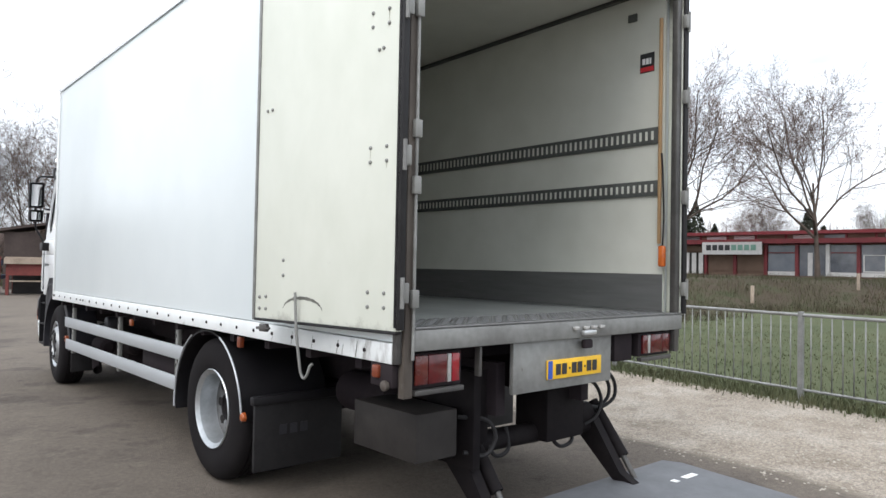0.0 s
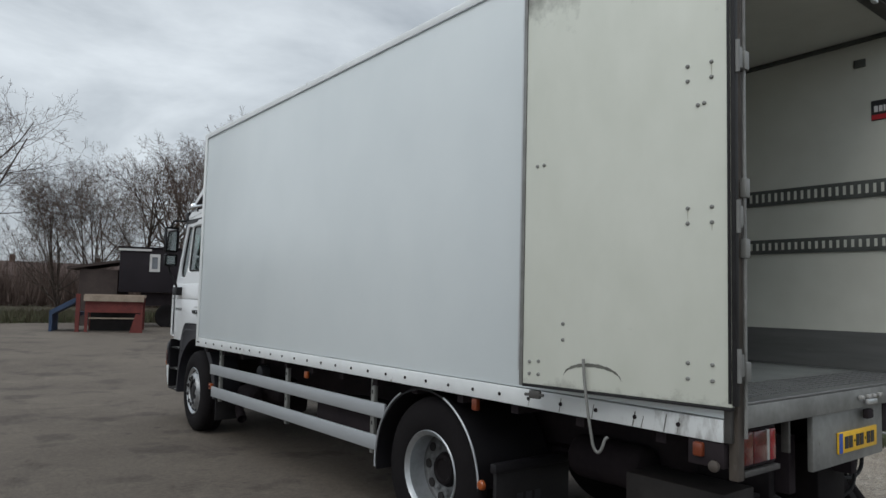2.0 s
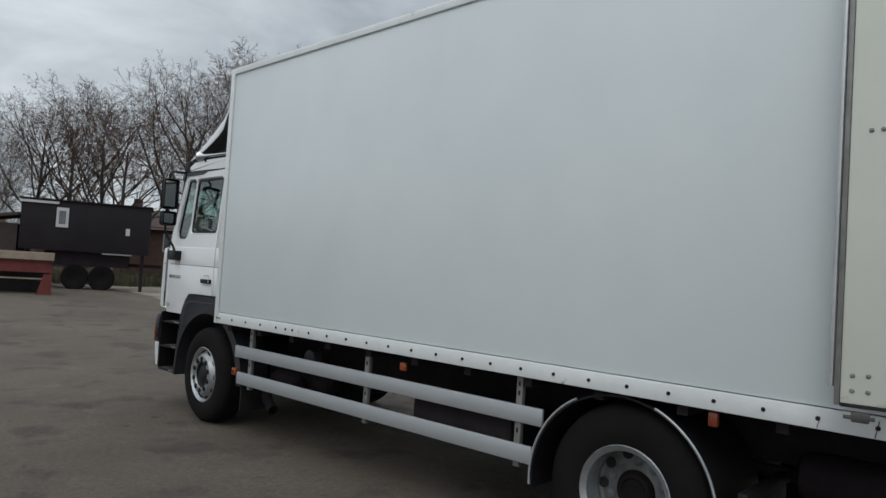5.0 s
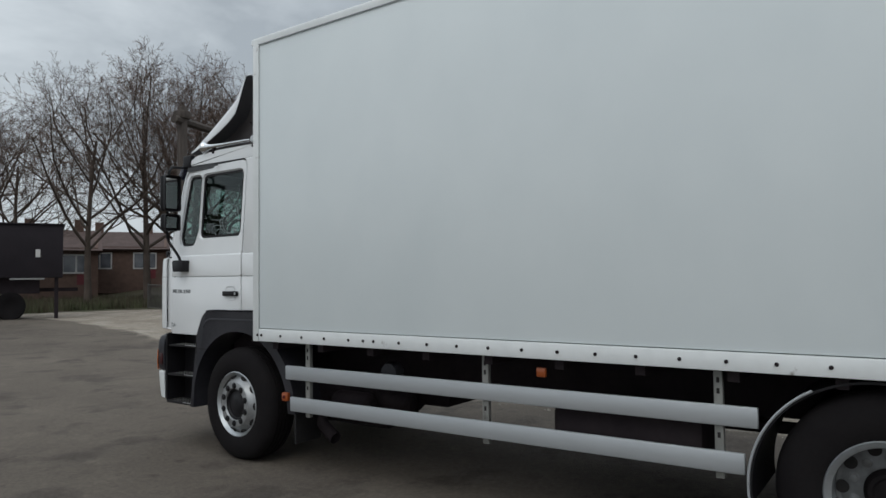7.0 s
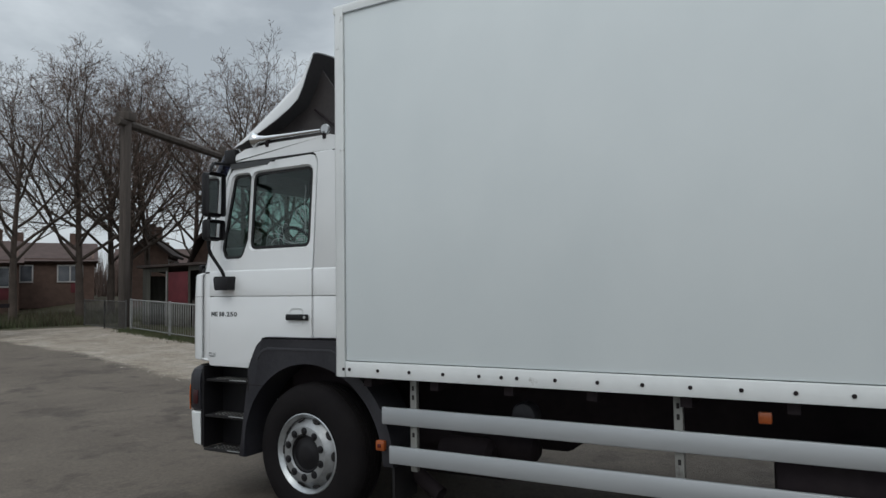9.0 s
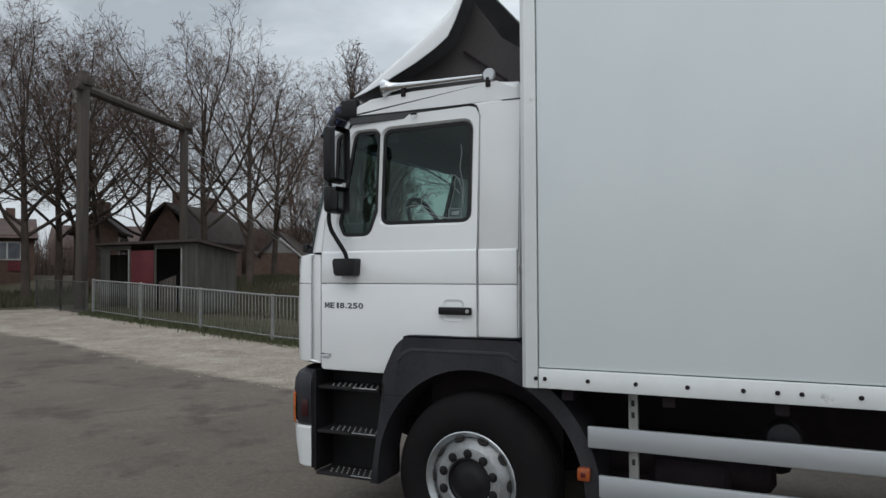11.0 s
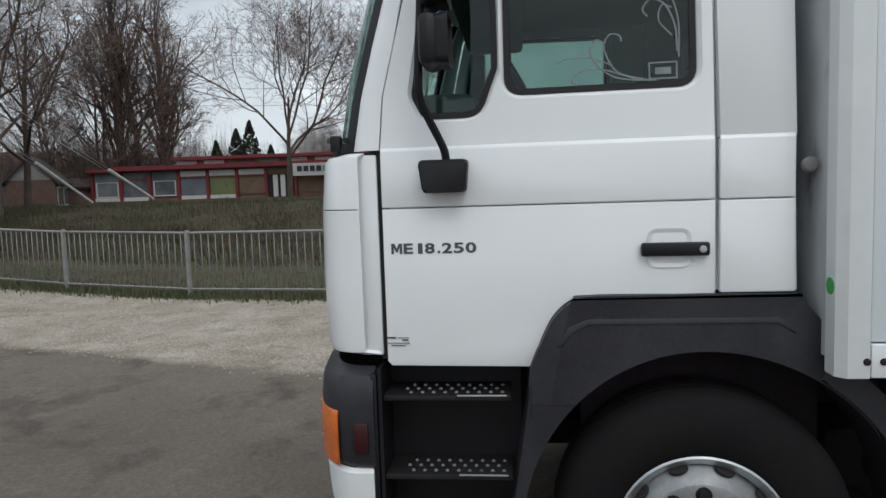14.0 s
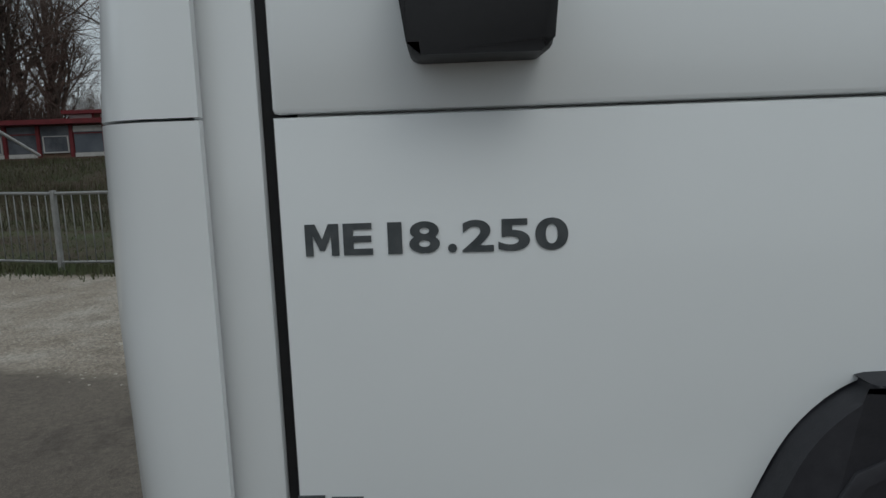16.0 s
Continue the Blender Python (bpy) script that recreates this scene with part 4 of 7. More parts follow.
for left in (True, False):
    door = part("rear_door", hung(boxes((-0.012, 1.135, -0.034, 0.006, 1.262, 3.66), r=0.005), left), "door_cream", truck, "cream inner face of an open rear door, scuffed")
    part("door_gasket", hung(boxes((-0.034, -0.013, -0.03, 0.012, 1.27, 3.65), r=0.005), left), "rubber", door)
    part("door_gasket", hung(boxes((-0.01, 1.135, -0.038, 0.012, 1.247, 1.2615), r=0.004), left), "rubber", door)
    part("door_edge", hung(boxes((1.136, 1.158, -0.048, 0.012, 1.25, 3.67), r=0.005), left), "steel_grey", door)
    part("door_edge", hung(boxes((-0.011, 0.004, 0.0065, 0.011, 1.28, 3.65), r=0.002), left), "rubber", door)
    bm = tube(bmesh.new(), [(1.172, -0.02, 1.33), (1.172, -0.02, 3.65)], 0.013, 10)
    part("lock_bar", hung(bm, left), "alu", door)
    if not left:
        continue
    bm = bmesh.new()
    lathe(bm, [(0.0, 0.017), (0.008, 0.016), (0.014, 0.010), (0.015, 0.0)], (0, 0, 0), "y", 12)
    bolt = bpy.data.meshes.new("bolt")
    bm.to_mesh(bolt)
    bm.free()
    bolt.materials.append(M["grimy_post"])
    a = radians(DOOR_TURN)
    spots = [(u, z + dz) for z in (2.82, 2.135, 1.41) for u in (0.075, 0.19) for dz in (-0.036, 0.036)]
    spots += [(1.01, 2.47), (1.055, 2.468), (0.875, 1.60), (0.875, 1.515), (1.09, 1.385), (1.03, 1.39), (1.09, 1.32), (1.03, 1.32), (0.14, 2.66), (0.11, 2.665), (1.03, 3.48), (1.07, 3.46), (1.03, 3.55)]
    for u, z in spots:
        p = DOOR_AT + Vector((-math.sin(a), math.cos(a), 0)) * u + Vector((-math.cos(a), -math.sin(a), 0)) * 0.006 + Vector((0, 0, z))
        ob = shared("bolt", bolt, p, door, Euler((0, 0, math.pi + a - math.pi / 2)))
        ob.scale = (0.6, 0.6, 0.6)
    bm = bmesh.new()
    arc = [(0.70 - 0.17 * math.cos(t), 0.0075, 1.312 + 0.082 * math.sin(t) ** 0.8) for t in np.linspace(0.15, 3.0, 26)]
    for (u0, n0, z0), (u1, n1, z1), k in zip(arc, arc[1:], range(25)):
        w = 0.003 + 0.006 * math.sin(k / 24 * math.pi) + 0.0015 * math.sin(k * 2.1)
        vs = [bm.verts.new(q) for q in ((u0, n0, z0 - w), (u1, n1, z1 - w), (u1, n1, z1 + w), (u0, n0, z0 + w))]
        bm.faces.new(vs)
    part("rub_mark", hung(bm), "smear", door)
    runs = random.Random(6)
    for u, z in spots[1:9:3]:
        w, drop = runs.uniform(0.002, 0.004), runs.uniform(0.02, 0.09)
        bm = bmesh.new()
        bm.faces.new([bm.verts.new(q) for q in ((u - w, 0.0072, z - 0.008), (u + w, 0.0072, z - 0.008), (u + w * 0.3, 0.0072, z - drop), (u - w * 0.3, 0.0072, z - drop))])
        part("rust_run", hung(bm), "smudge", door)
    rod = smooth_path([(0.735, 0.03, 1.425), (0.728, 0.03, 1.33), (0.705, 0.035, 1.18), (0.685, 0.03, 1.05), (0.672, 0.028, 0.99), (0.648, 0.025, 0.965), (0.628, 0.02, 0.99), (0.618, 0.012, 1.03), (0.604, 0.004, 1.045)])
    part("door_stay", hung(tube(bmesh.new(), rod, 0.008, 8)), "grimy_post", door, "bent grey steel door stay")
    cl = part("catch", hung(boxes((1.02, 1.09, -0.015, 0.01, 1.185, 1.23), r=0.006)), "dark_steel", door)
    part("catch_pin", hung(tube(bmesh.new(), [(1.0, 0.0, 1.207), (1.12, 0.0, 1.203)], 0.009, 8)), "dark_steel", cl)


# ---- wheels and running gear ----
def wheel(y, x_face, left, rear):
    steer = Matrix.Identity(3) if rear else Matrix.Rotation(radians(-4), 3, "Z")
    mid = Vector((x_face + 0.12, y, 0))

    def fx(co):
        co = mid + steer @ (co - mid)
        return co if left else mirror_x(co)

    z, c = 0.515, (x_face, y, 0.515)
    bm = bmesh.new()
    if rear:
        lathe(bm, [(0.02, 0.250), (0.004, 0.274), (-0.004, 0.282), (0.004, 0.288), (0.012, 0.281), (0.018, 0.270), (0.05, 0.261), (0.13, 0.254), (0.150, 0.249)], c, "x", 56)
    else:
        lathe(bm, [(0.03, 0.25), (0.010, 0.270), (0.002, 0.278), (0.006, 0.285), (0.016, 0.278), (0.030, 0.269), (0.050, 0.266), (0.058, 0.260)], c, "x", 56)
    rim = part("wheel", moved(bm, fx), "rim", truck, "silver steel wheel with black tyre")
    if rear:
        # the dish's own darker colour carries the shade of the recess
        dish = lathe(bmesh.new(), [(0.150, 0.2492), (0.168, 0.243), (0.177, 0.226), (0.173, 0.205), (0.168, 0.132), (0.160, 0.122)], c, "x", 56)
        part("dish", moved(dish, fx), "dirty_rim", rim)
    else:
        disc = lathe(bmesh.new(), [(0.058, 0.2602), (0.054, 0.252), (0.026, 0.226), (0.002, 0.206), (-0.012, 0.196), (-0.014, 0.188), (-0.014, 0.142), (0.0, 0.134)], c, "x", 56)
        part("disc", moved(disc, fx), "disc_steel", rim)
    prof = [(0.02, 0.268), (0.006, 0.292), (-0.004, 0.33), (-0.008, 0.38), (-0.004, 0.42), (0.004, 0.447), (0.012, 0.472), (0.034, 0.500), (0.06, 0.510)]
    big = 1.0 if rear else 0.955
    for g in (0.085, 0.125, 0.165, 0.205):
        prof += [(g - 0.006, 0.516), (g - 0.005, 0.504), (g + 0.005, 0.504), (g + 0.006, 0.516)]
    prof += [(0.24, 0.512), (0.262, 0.504), (0.282, 0.470), (0.296, 0.40), (0.29, 0.33), (0.27, 0.29)]
    prof = [(a, r if r < 0.3 else r * big) for a, r in prof]
    part("tyre", moved(lathe(bmesh.new(), prof, c, "x", 64), fx), "tyre", rim)
    if rear:
        prof2 = [(a + 0.325, r) for a, r in prof]
        part("tyre", moved(lathe(bmesh.new(), prof2, c, "x", 48), fx), "tyre", rim)
        hub = [(0.172, 0.14), (0.165, 0.118), (0.135, 0.110), (0.122, 0.100), (0.12, 0.082), (0.132, 0.07), (0.132, 0.0)]
    else:
        hub = [(0.02, 0.14), (0.006, 0.134), (0.002, 0.124), (0.016, 0.116), (0.012, 0.085), (0.000, 0.066), (-0.004, 0.04), (-0.005, 0.0)]
    part("hub", moved(lathe(bmesh.new(), hub, c, "x", 36), fx), "lift_black" if rear else "plastic_black", rim)
    face = 0.167 if rear else -0.0145
    for k in range(10):
        t = 2 * math.pi * (k + 0.5) / 10
        ring_r = 0.172 if rear else 0.163
        p = (x_face + face, y + ring_r * math.cos(t), z + ring_r * math.sin(t))
        bm = lathe(bmesh.new(), [(0.002, 0.027), (-0.004, 0.027), (-0.005, 0.020), (-0.012, 0.018), (-0.014, 0.009), (-0.0145, 0.0)], p, "x", 12)
        part("wheel_nut", moved(bm, fx), "dirty_rim" if rear else "plastic_black", rim)
        t = 2 * math.pi * k / 10
        r, off = (0.216, 0.172) if rear else (0.237, 0.034)
        p = Vector((x_face + off, y + r * math.cos(t), z + r * math.sin(t)))
        bm = lathe(bmesh.new(), [(0.004, 0.034 if rear else 0.030), (-0.008, 0.032 if rear else 0.028), (-0.0065, 0.0)], p, "x", 14)
        if not rear:
            # the hole lies in the cone between the rim and the bolted face
            out, along = Vector((0, math.cos(t), math.sin(t))), Vector((0, -math.sin(t), math.cos(t)))
            slope, nrm = (Vector((0.8, 0, 0)) + out * 0.6), (Vector((-0.6, 0, 0)) + out * 0.8)
            moved(bm, lambda q: p + along * (q - p).dot(along) * 1.15 + slope * (q - p).dot(out) * 0.72 + nrm * (0.004 - (q - p).x))
        part("hand_hole", moved(bm, fx), "shed_dark", rim)


FY, RY = 7.085, 2.235
for left in (True, False):
    wheel(FY, 0.125, left, False)
    wheel(RY, 0.055, left, True)
for y in (FY, RY):
    part("axle", tube(bmesh.new(), [(0.3, y, 0.515), (TW - 0.3, y, 0.515)], 0.075, 12), "chassis", truck)
    part("axle_housing", boxes((0.72, 1.83, y - 0.14, y + 0.14, 0.40, 0.66), r=0.05), "chassis", truck)
for x in (0.84, 1.64):
    part("chassis_rail", boxes((x, x + 0.075, 0.12, 8.0, 0.72, 1.03), r=0.006), "chassis", truck)
    for y in (FY, RY):
        part("leaf_spring", boxes((x, x + 0.075, y - 0.75, y + 0.75, 0.62, 0.69), r=0.01), "chassis", truck)
for k in range(13):
    y = 0.35 + k * 0.51
    part("floor_bearer", boxes((0.05, TW - 0.05, y, y + 0.06, 1.035, 1.175)), "chassis", truck)
part("under_floor", boxes((0.052, TW - 0.052, 0.02, BL - 0.1, 1.1755, 1.182)), "chassis", truck)
for y in (1.2, 4.4, 6.3):
    part("cross_member", boxes((0.91, 1.64, y, y + 0.1, 0.82, 1.0), r=0.006), "chassis", truck)
part("gearbox", boxes((0.98, 1.58, 5.4, 8.0, 0.5, 1.02), r=0.06), "chassis", truck)
part("fuel_tank", boxes((0.16, 0.68, 3.12, 4.06, 0.50, 0.80), r=0.05), "chassis", truck, "black fuel tank")
part("battery_box", boxes((1.85, 2.40, 3.1, 4.4, 0.40, 0.85), r=0.03), "chassis", truck)
for (y0, y1, x, z, r) in ((5.72, 6.12, 0.36, 0.60, 0.095), (5.50, 5.92, 0.60, 0.60, 0.095), (6.10, 6.42, 0.62, 0.62, 0.10), (0.9, 1.5, 0.75, 0.70, 0.14)):
    bm = lathe(bmesh.new(), [(0, 0.0), (0.0, r * 0.5), (0.03, r * 0.9), (0.07, r), (y1 - y0 - 0.07, r), (y1 - y0 - 0.03, r * 0.9), (y1 - y0, r * 0.5), (y1 - y0, 0.0)], (x, y0, z), "y", 24)
    part("air_tank", bm, "chassis", truck, "black air tank")
bm = lathe(bmesh.new(), [(-0.02, 0.0), (0.0, 0.075), (0.02, 0.085), (0.09, 0.085), (0.10, 0.0)], (0.25, 5.47, 0.88), "x", 20)
part("filter_cap", bm, "plastic_dark", truck)
part("exhaust_pipe", tube(bmesh.new(), smooth_path([(0.75, 6.5, 0.52), (0.5, 6.42, 0.46), (0.40, 6.3, 0.38), (0.36, 6.12, 0.29)]), 0.052, 14, cap=False), "chassis", truck, "black exhaust pipe end")
part("silencer", boxes((0.55, 1.0, 5.7, 6.55, 0.36, 0.76), r=0.08), "chassis", truck)

# side guards
for left in (True, False):
    fx = (lambda c: c) if left else mirror_x
    g = part("side_guard", moved(boxes((0.062, 0.088, 2.815, 6.40, 0.792, 0.905), r=0.008), fx), "guard_alu", truck, "pair of aluminium side guard rails")
    part("lower_rail", moved(boxes((0.062, 0.088, 2.885, 6.345, 0.540, 0.655), r=0.008), fx), "guard_alu", g)
    for y in (6.17, 4.51, 3.02):
        p = part("guard_post", moved(boxes((0.089, 0.125, y - 0.024, y + 0.024, 0.50, 1.10), r=0.004), fx), "grimy_post", g)
        for z in (0.72, 0.96, 1.02):
            part("slot", moved(boxes((0.087, 0.0895, y - 0.008, y + 0.008, z, z + 0.03)), fx), "shed_dark", p)
    part("side_lamp", moved(boxes((0.06, 0.085, 4.05, 4.115, 0.975, 1.035), r=0.008), fx), "amber", truck)
    sl = part("side_lamp", moved(boxes((0.01, 0.045, 1.705, 1.755, 1.01, 1.085), r=0.008), fx), "dull_amber", truck, "orange side marker lamp")
    # rear mudguard
    bm = bmesh.new()
    rows = []
    for x in (0.03, 0.70):
        rows.append([(x, RY + 0.04 + 0.585 * math.cos(t), 0.50 + 0.585 * math.sin(t)) for t in np.linspace(radians(-8), radians(179), 40)])
    loft(bm, rows)
    mg = part("mudguard", moved(thick(bm, 0.012), fx), "plastic_black", truck, "black rear mudguard with pale edging")
    for a, b in ((-6, 62), (112, 177)):
        arc = [(0.024, RY + 0.04 + 0.590 * math.cos(t), 0.50 + 0.590 * math.sin(t)) for t in np.linspace(radians(a), radians(b), 26)]
        part("edging", moved(tube(bmesh.new(), arc, 0.0075, 6), fx), "guard_alu", mg)
    bm = lathe(bmesh.new(), [(0, 0.032), (-0.016, 0.030), (-0.024, 0.022), (-0.026, 0.0)], (0.035, 1.66, 0.555), "x", 20)
    part("round_reflector", moved(bm, fx), "amber", mg)
    flap = part("mud_flap", moved(boxes((0.06, 0.74, 1.56, 1.59, 0.20, 0.66), r=0.006), fx), "rubber", truck, "black rubber mud flap")
    part("flap_holder", moved(boxes((0.04, 0.76, 1.545, 1.60, 0.64, 0.70), r=0.01), fx), "plastic_black", flap)
    if left:
        for x in (0.24, 0.32, 0.40):
            part("mark", boxes((x, x + 0.055, 1.5545, 1.5575, 0.43, 0.495)), "plastic_dark", flap)

# tail lift under the rear
part("power_pack", boxes((0.30, 0.60, 0.19, 0.77, 0.52, 0.785), r=0.008), "powerpack", truck, "grey steel power pack box")
part("lift_tube", tube(bmesh.new(), [(0.62, 0.36, 0.52), (2.02, 0.36, 0.49)], 0.066, 16), "lift_black", truck, "black tail lift cross tube")
part("lift_plate", boxes((0.70, 0.76, 0.16, 0.58, 0.42, 0.98), r=0.01), "lift_black", truck)
part("lift_plate", boxes((0.79, 0.86, 0.20, 0.62, 0.55, 0.98), r=0.01), "lift_black", truck)
part("lift_column", boxes((1.42, 1.80, 0.22, 0.50, 0.46, 0.90), r=0.012), "lift_black", truck, "black lift bracket")
bm = tube(bmesh.new(), [(1.62, 0.36, 0.60), (2.0, 0.36, 0.56)], 0.085, 16)
part("tilt_cylinder", bm, "lift_black", truck)
for x in (0.72, 1.99):
    bm = bmesh.new()
    prism(bm, [(0.44, 0.56), (0.44, 0.44), (0.02, 0.06), (-0.08, 0.06), (-0.08, 0.14), (0.06, 0.20), (0.30, 0.56)], "x", x, x + 0.075, 0.006)
    part("lift_arm", bm, "lift_black", truck, "black steel lift arm")
    cy = part("lift_ram", tube(bmesh.new(), [(x + 0.15, 0.40, 0.62), (x + 0.15, 0.13, 0.28)], 0.042, 14), "lift_black", truck)
    part("ram_rod", tube(bmesh.new(), [(x + 0.15, 0.13, 0.28), (x + 0.15, 0.02, 0.13)], 0.02, 12), "dark_steel", cy)
pf = bmesh.new()
prism(pf, [(0.18, 0.085), (0.18, 0.14), (0.02, 0.155), (-1.55, 0.075), (-1.62, 0.04), (-1.55, 0.03)], "x", 0.12, 2.74, 0.006)
plat = part("lift_platform", pf, "lift_deck", truck, "dark lowered tail lift platform")
for x in (2.28, 2.42, 2.52):
    part("marking", boxes((x, x + (0.10 if x == 2.42 else 0.05), -0.20, -0.15, 0.1465, 0.1495)), "sticker_white", plat)
hoses = [
    [(1.80, 0.34, 0.86), (2.02, 0.30, 0.90), (2.24, 0.30, 0.80), (2.27, 0.30, 0.66), (2.12, 0.30, 0.60), (1.96, 0.33, 0.62)],
    [(1.80, 0.36, 0.85), (2.0, 0.32, 0.87), (2.20, 0.32, 0.78), (2.22, 0.32, 0.66), (2.08, 0.32, 0.58)],
    [(1.78, 0.30, 0.80), (1.95, 0.27, 0.80), (2.05, 0.26, 0.68), (2.0, 0.26, 0.56), (1.92, 0.3, 0.5)],
    [(1.55, 0.34, 0.5), (1.62, 0.28, 0.40), (1.75, 0.28, 0.42), (1.8, 0.33, 0.52)],
    [(0.95, 0.34, 0.58), (1.0, 0.28, 0.44), (1.12, 0.28, 0.46), (1.15, 0.33, 0.58)],
    [(0.66, 0.25, 0.72), (0.80, 0.16, 0.70), (0.86, 0.14, 0.60), (0.80, 0.16, 0.50), (0.68, 0.22, 0.52)],
]
for h in hoses:
    part("hose", tube(bmesh.new(), smooth_path(h), 0.013, 7), "rubber", truck, "black hydraulic hose")


# ---- cab ----
def bent(co):
    """The cab's side tapers towards the front, and leans in above the belt."""
    d = 0.052 * max(0.0, co.y - 7.05) + 0.075 * max(0.0, co.z - 1.84)
    return Vector((co.x + d, co.y, co.z))


def cab_side(bm, left):
    moved(bm, bent)
    return bm if left else moved(bm, mirror_x)


MAIN_WIN = rounded([(7.105, 2.012), (7.705, 2.012), (7.705, 2.60), (7.105, 2.60)], 0.055, 6)
VENT_WIN = rounded([(7.742, 2.10), (7.80, 1.945), (7.985, 1.945), (8.022, 2.02), (7.925, 2.60), (7.742, 2.60)], [0.05, 0.07, 0.04, 0.05, 0.05, 0.05], 6)
CX = 0.142
cab = part("cab", boxes((0.36, TW - 0.36, 6.80, 6.84, 1.30, 2.72), r=0.01), "cab_white", truck, "white day cab with dark grey trim")
for left in (True, False):
    door_top = [(7.05, 1.836), (8.14, 1.836), (8.125, 2.02), (7.985, 2.60), (7.93, 2.668), (7.86, 2.682), (7.12, 2.692), (7.075, 2.68), (7.05, 2.63)]
    bm = plate(bmesh.new(), door_top, [grown(MAIN_WIN, 0.022), grown(VENT_WIN, 0.02)], "x", CX + 0.010, CX + 0.04)
    door = part("door", cab_side(bm, left), "cab_white", cab, "white cab door")
    low = bmesh.new()
    prism(low, rounded([(7.05, 1.6415), (8.14, 1.6415), (8.14, 1.834), (7.05, 1.834)], 0.006, 2), "x", CX, CX + 0.03, 0.005)
    part("belt_panel", cab_side(low, left), "cab_white", door)
    low = bmesh.new()
    arch = [(p.x, p.y) for p in smooth_path([(7.05, 1.338, 0), (7.42, 1.338, 0), (7.50, 1.325, 0), (7.56, 1.278, 0), (7.60, 1.21, 0), (7.648, 1.092, 0)], 4)]
    prism(low, [(7.05, 1.638), (7.05, 1.338), *arch[1:], (8.125, 1.092), (8.14, 1.107), (8.14, 1.638)], "x", CX, CX + 0.03, 0.005)
    part("lower_panel", cab_side(low, left), "cab_white", door)
    part("door_backing", cab_side(boxes((CX + 0.032, CX + 0.05, 7.06, 8.118, 1.36, 1.84)), left), "cab_white", door)
    for win, name in ((MAIN_WIN, "side_window"), (VENT_WIN, "vent_window")):
        out = 0.022 if name == "side_window" else 0.02
        part("window_recess", cab_side(ring(bmesh.new(), grown(win, out), grown(win, 0.006), "x", CX + 0.012, CX + 0.034), left), "cab_white", door)
        seal = plate(bmesh.new(), grown(win, 0.007), [grown(win, -0.013)], "x", CX + 0.026, CX + 0.042)
        part("window_seal", cab_side(seal, left), "rubber", door)
        gl = bmesh.new()
        prism(gl, grown(win, -0.008), "x", CX + 0.033, CX + 0.037)
        ob = part(name, cab_side(gl, left), "glass", door, "clear cab window glass")
        ob.visible_shadow = False
    # the shoulder along the belt
    for nm, ya, yb, owner in (("door_shoulder", 7.052, 8.138, door), ("pillar_shoulder", 6.807, 7.034, cab)):
        bm = bmesh.new()
        prism(bm, [(CX + 0.001, 1.834), (CX + 0.0002, 1.829), (CX + 0.006, 1.829), (CX + 0.02, 1.846), (CX + 0.009, 1.844)], "y", ya, yb)
        part(nm, cab_side(bm, left), "cab_white", owner)
    # handle in its dish
    dish = rounded([(7.125, 1.425), (7.262, 1.425), (7.262, 1.552), (7.125, 1.552)], 0.035, 5)
    part("handle_dish", cab_side(ring(bmesh.new(), dish, grown(dish, -0.014), "x", CX - 0.005, CX - 0.0005), left), "cab_white", door)
    h = part("door_handle", cab_side(boxes((CX - 0.028, CX - 0.004, 7.072, 7.284, 1.463, 1.507), r=0.008), left), "plastic_black", door, "black door handle")
    bm = lathe(bmesh.new(), [(0.0, 0.012), (-0.005, 0.011), (-0.006, 0.0)], (CX - 0.028, 7.095, 1.485), "x", 14)
    part("lock", cab_side(bm, left), "alu", h)
    # rear pillar
    bm = bmesh.new()
    prism(bm, rounded([(6.805, 1.34), (7.036, 1.34), (7.036, 1.638), (6.805, 1.638)], 0.006, 2), "x", CX, CX + 0.03, 0.005)
    pil = part("rear_pillar", cab_side(bm, left), "cab_white", cab)
    bm = bmesh.new()
    prism(bm, rounded([(6.805, 1.6415), (7.036, 1.6415), (7.036, 1.834), (6.805, 1.834)], 0.006, 2), "x", CX, CX + 0.03, 0.005)
    part("pillar_belt", cab_side(bm, left), "cab_white", pil)
    bm = bmesh.new()
    prism(bm, [(6.80, 1.836), (7.036, 1.836), (7.036, 2.64), (7.06, 2.69), (7.10, 2.705), (6.80, 2.712)], "x", CX + 0.008, CX + 0.04, 0.004)
    part("pillar_top", cab_side(bm, left), "cab_white", pil)
    part("pillar_return", cab_side(boxes((CX + 0.008, 0.37, 6.795, 6.815, 1.34, 2.71), r=0.008), left), "cab_white", pil)
    part("pillar_backing", cab_side(boxes((CX + 0.031, CX + 0.05, 6.82, 7.06, 1.345, 2.68)), left), "cab_white", pil)
    part("gutter", cab_side(boxes((CX + 0.004, CX + 0.03, 6.80, 7.95, 2.700, 2.708)), left), "rubber", cab)
    bm = lathe(bmesh.new(), [(0.0, 0.022), (-0.02, 0.026), (-0.032, 0.020), (-0.035, 0.0)], (CX + 0.02, 6.765, 1.74), "x", 16)
    part("marker_lamp", cab_side(bm, left), "grimy_post", cab)
    # front pillar
    bm = bmesh.new()
    rows = []
    for z, ya, yb in ((1.84, 8.145, 8.24), (2.02, 8.13, 8.21), (2.2, 8.085, 8.165), (2.4, 8.045, 8.11), (2.6, 8.0, 8.05), (2.7, 7.945, 8.005)):
        rows.append([(CX + 0.010, ya, z), (CX + 0.015, (ya + yb) / 2, z), (CX + 0.045, yb, z), (CX + 0.075, yb + 0.012, z)])
    part("front_pillar", cab_side(thick(loft(bm, rows), 0.012), left), "cab_white", cab)
    bm = bmesh.new()
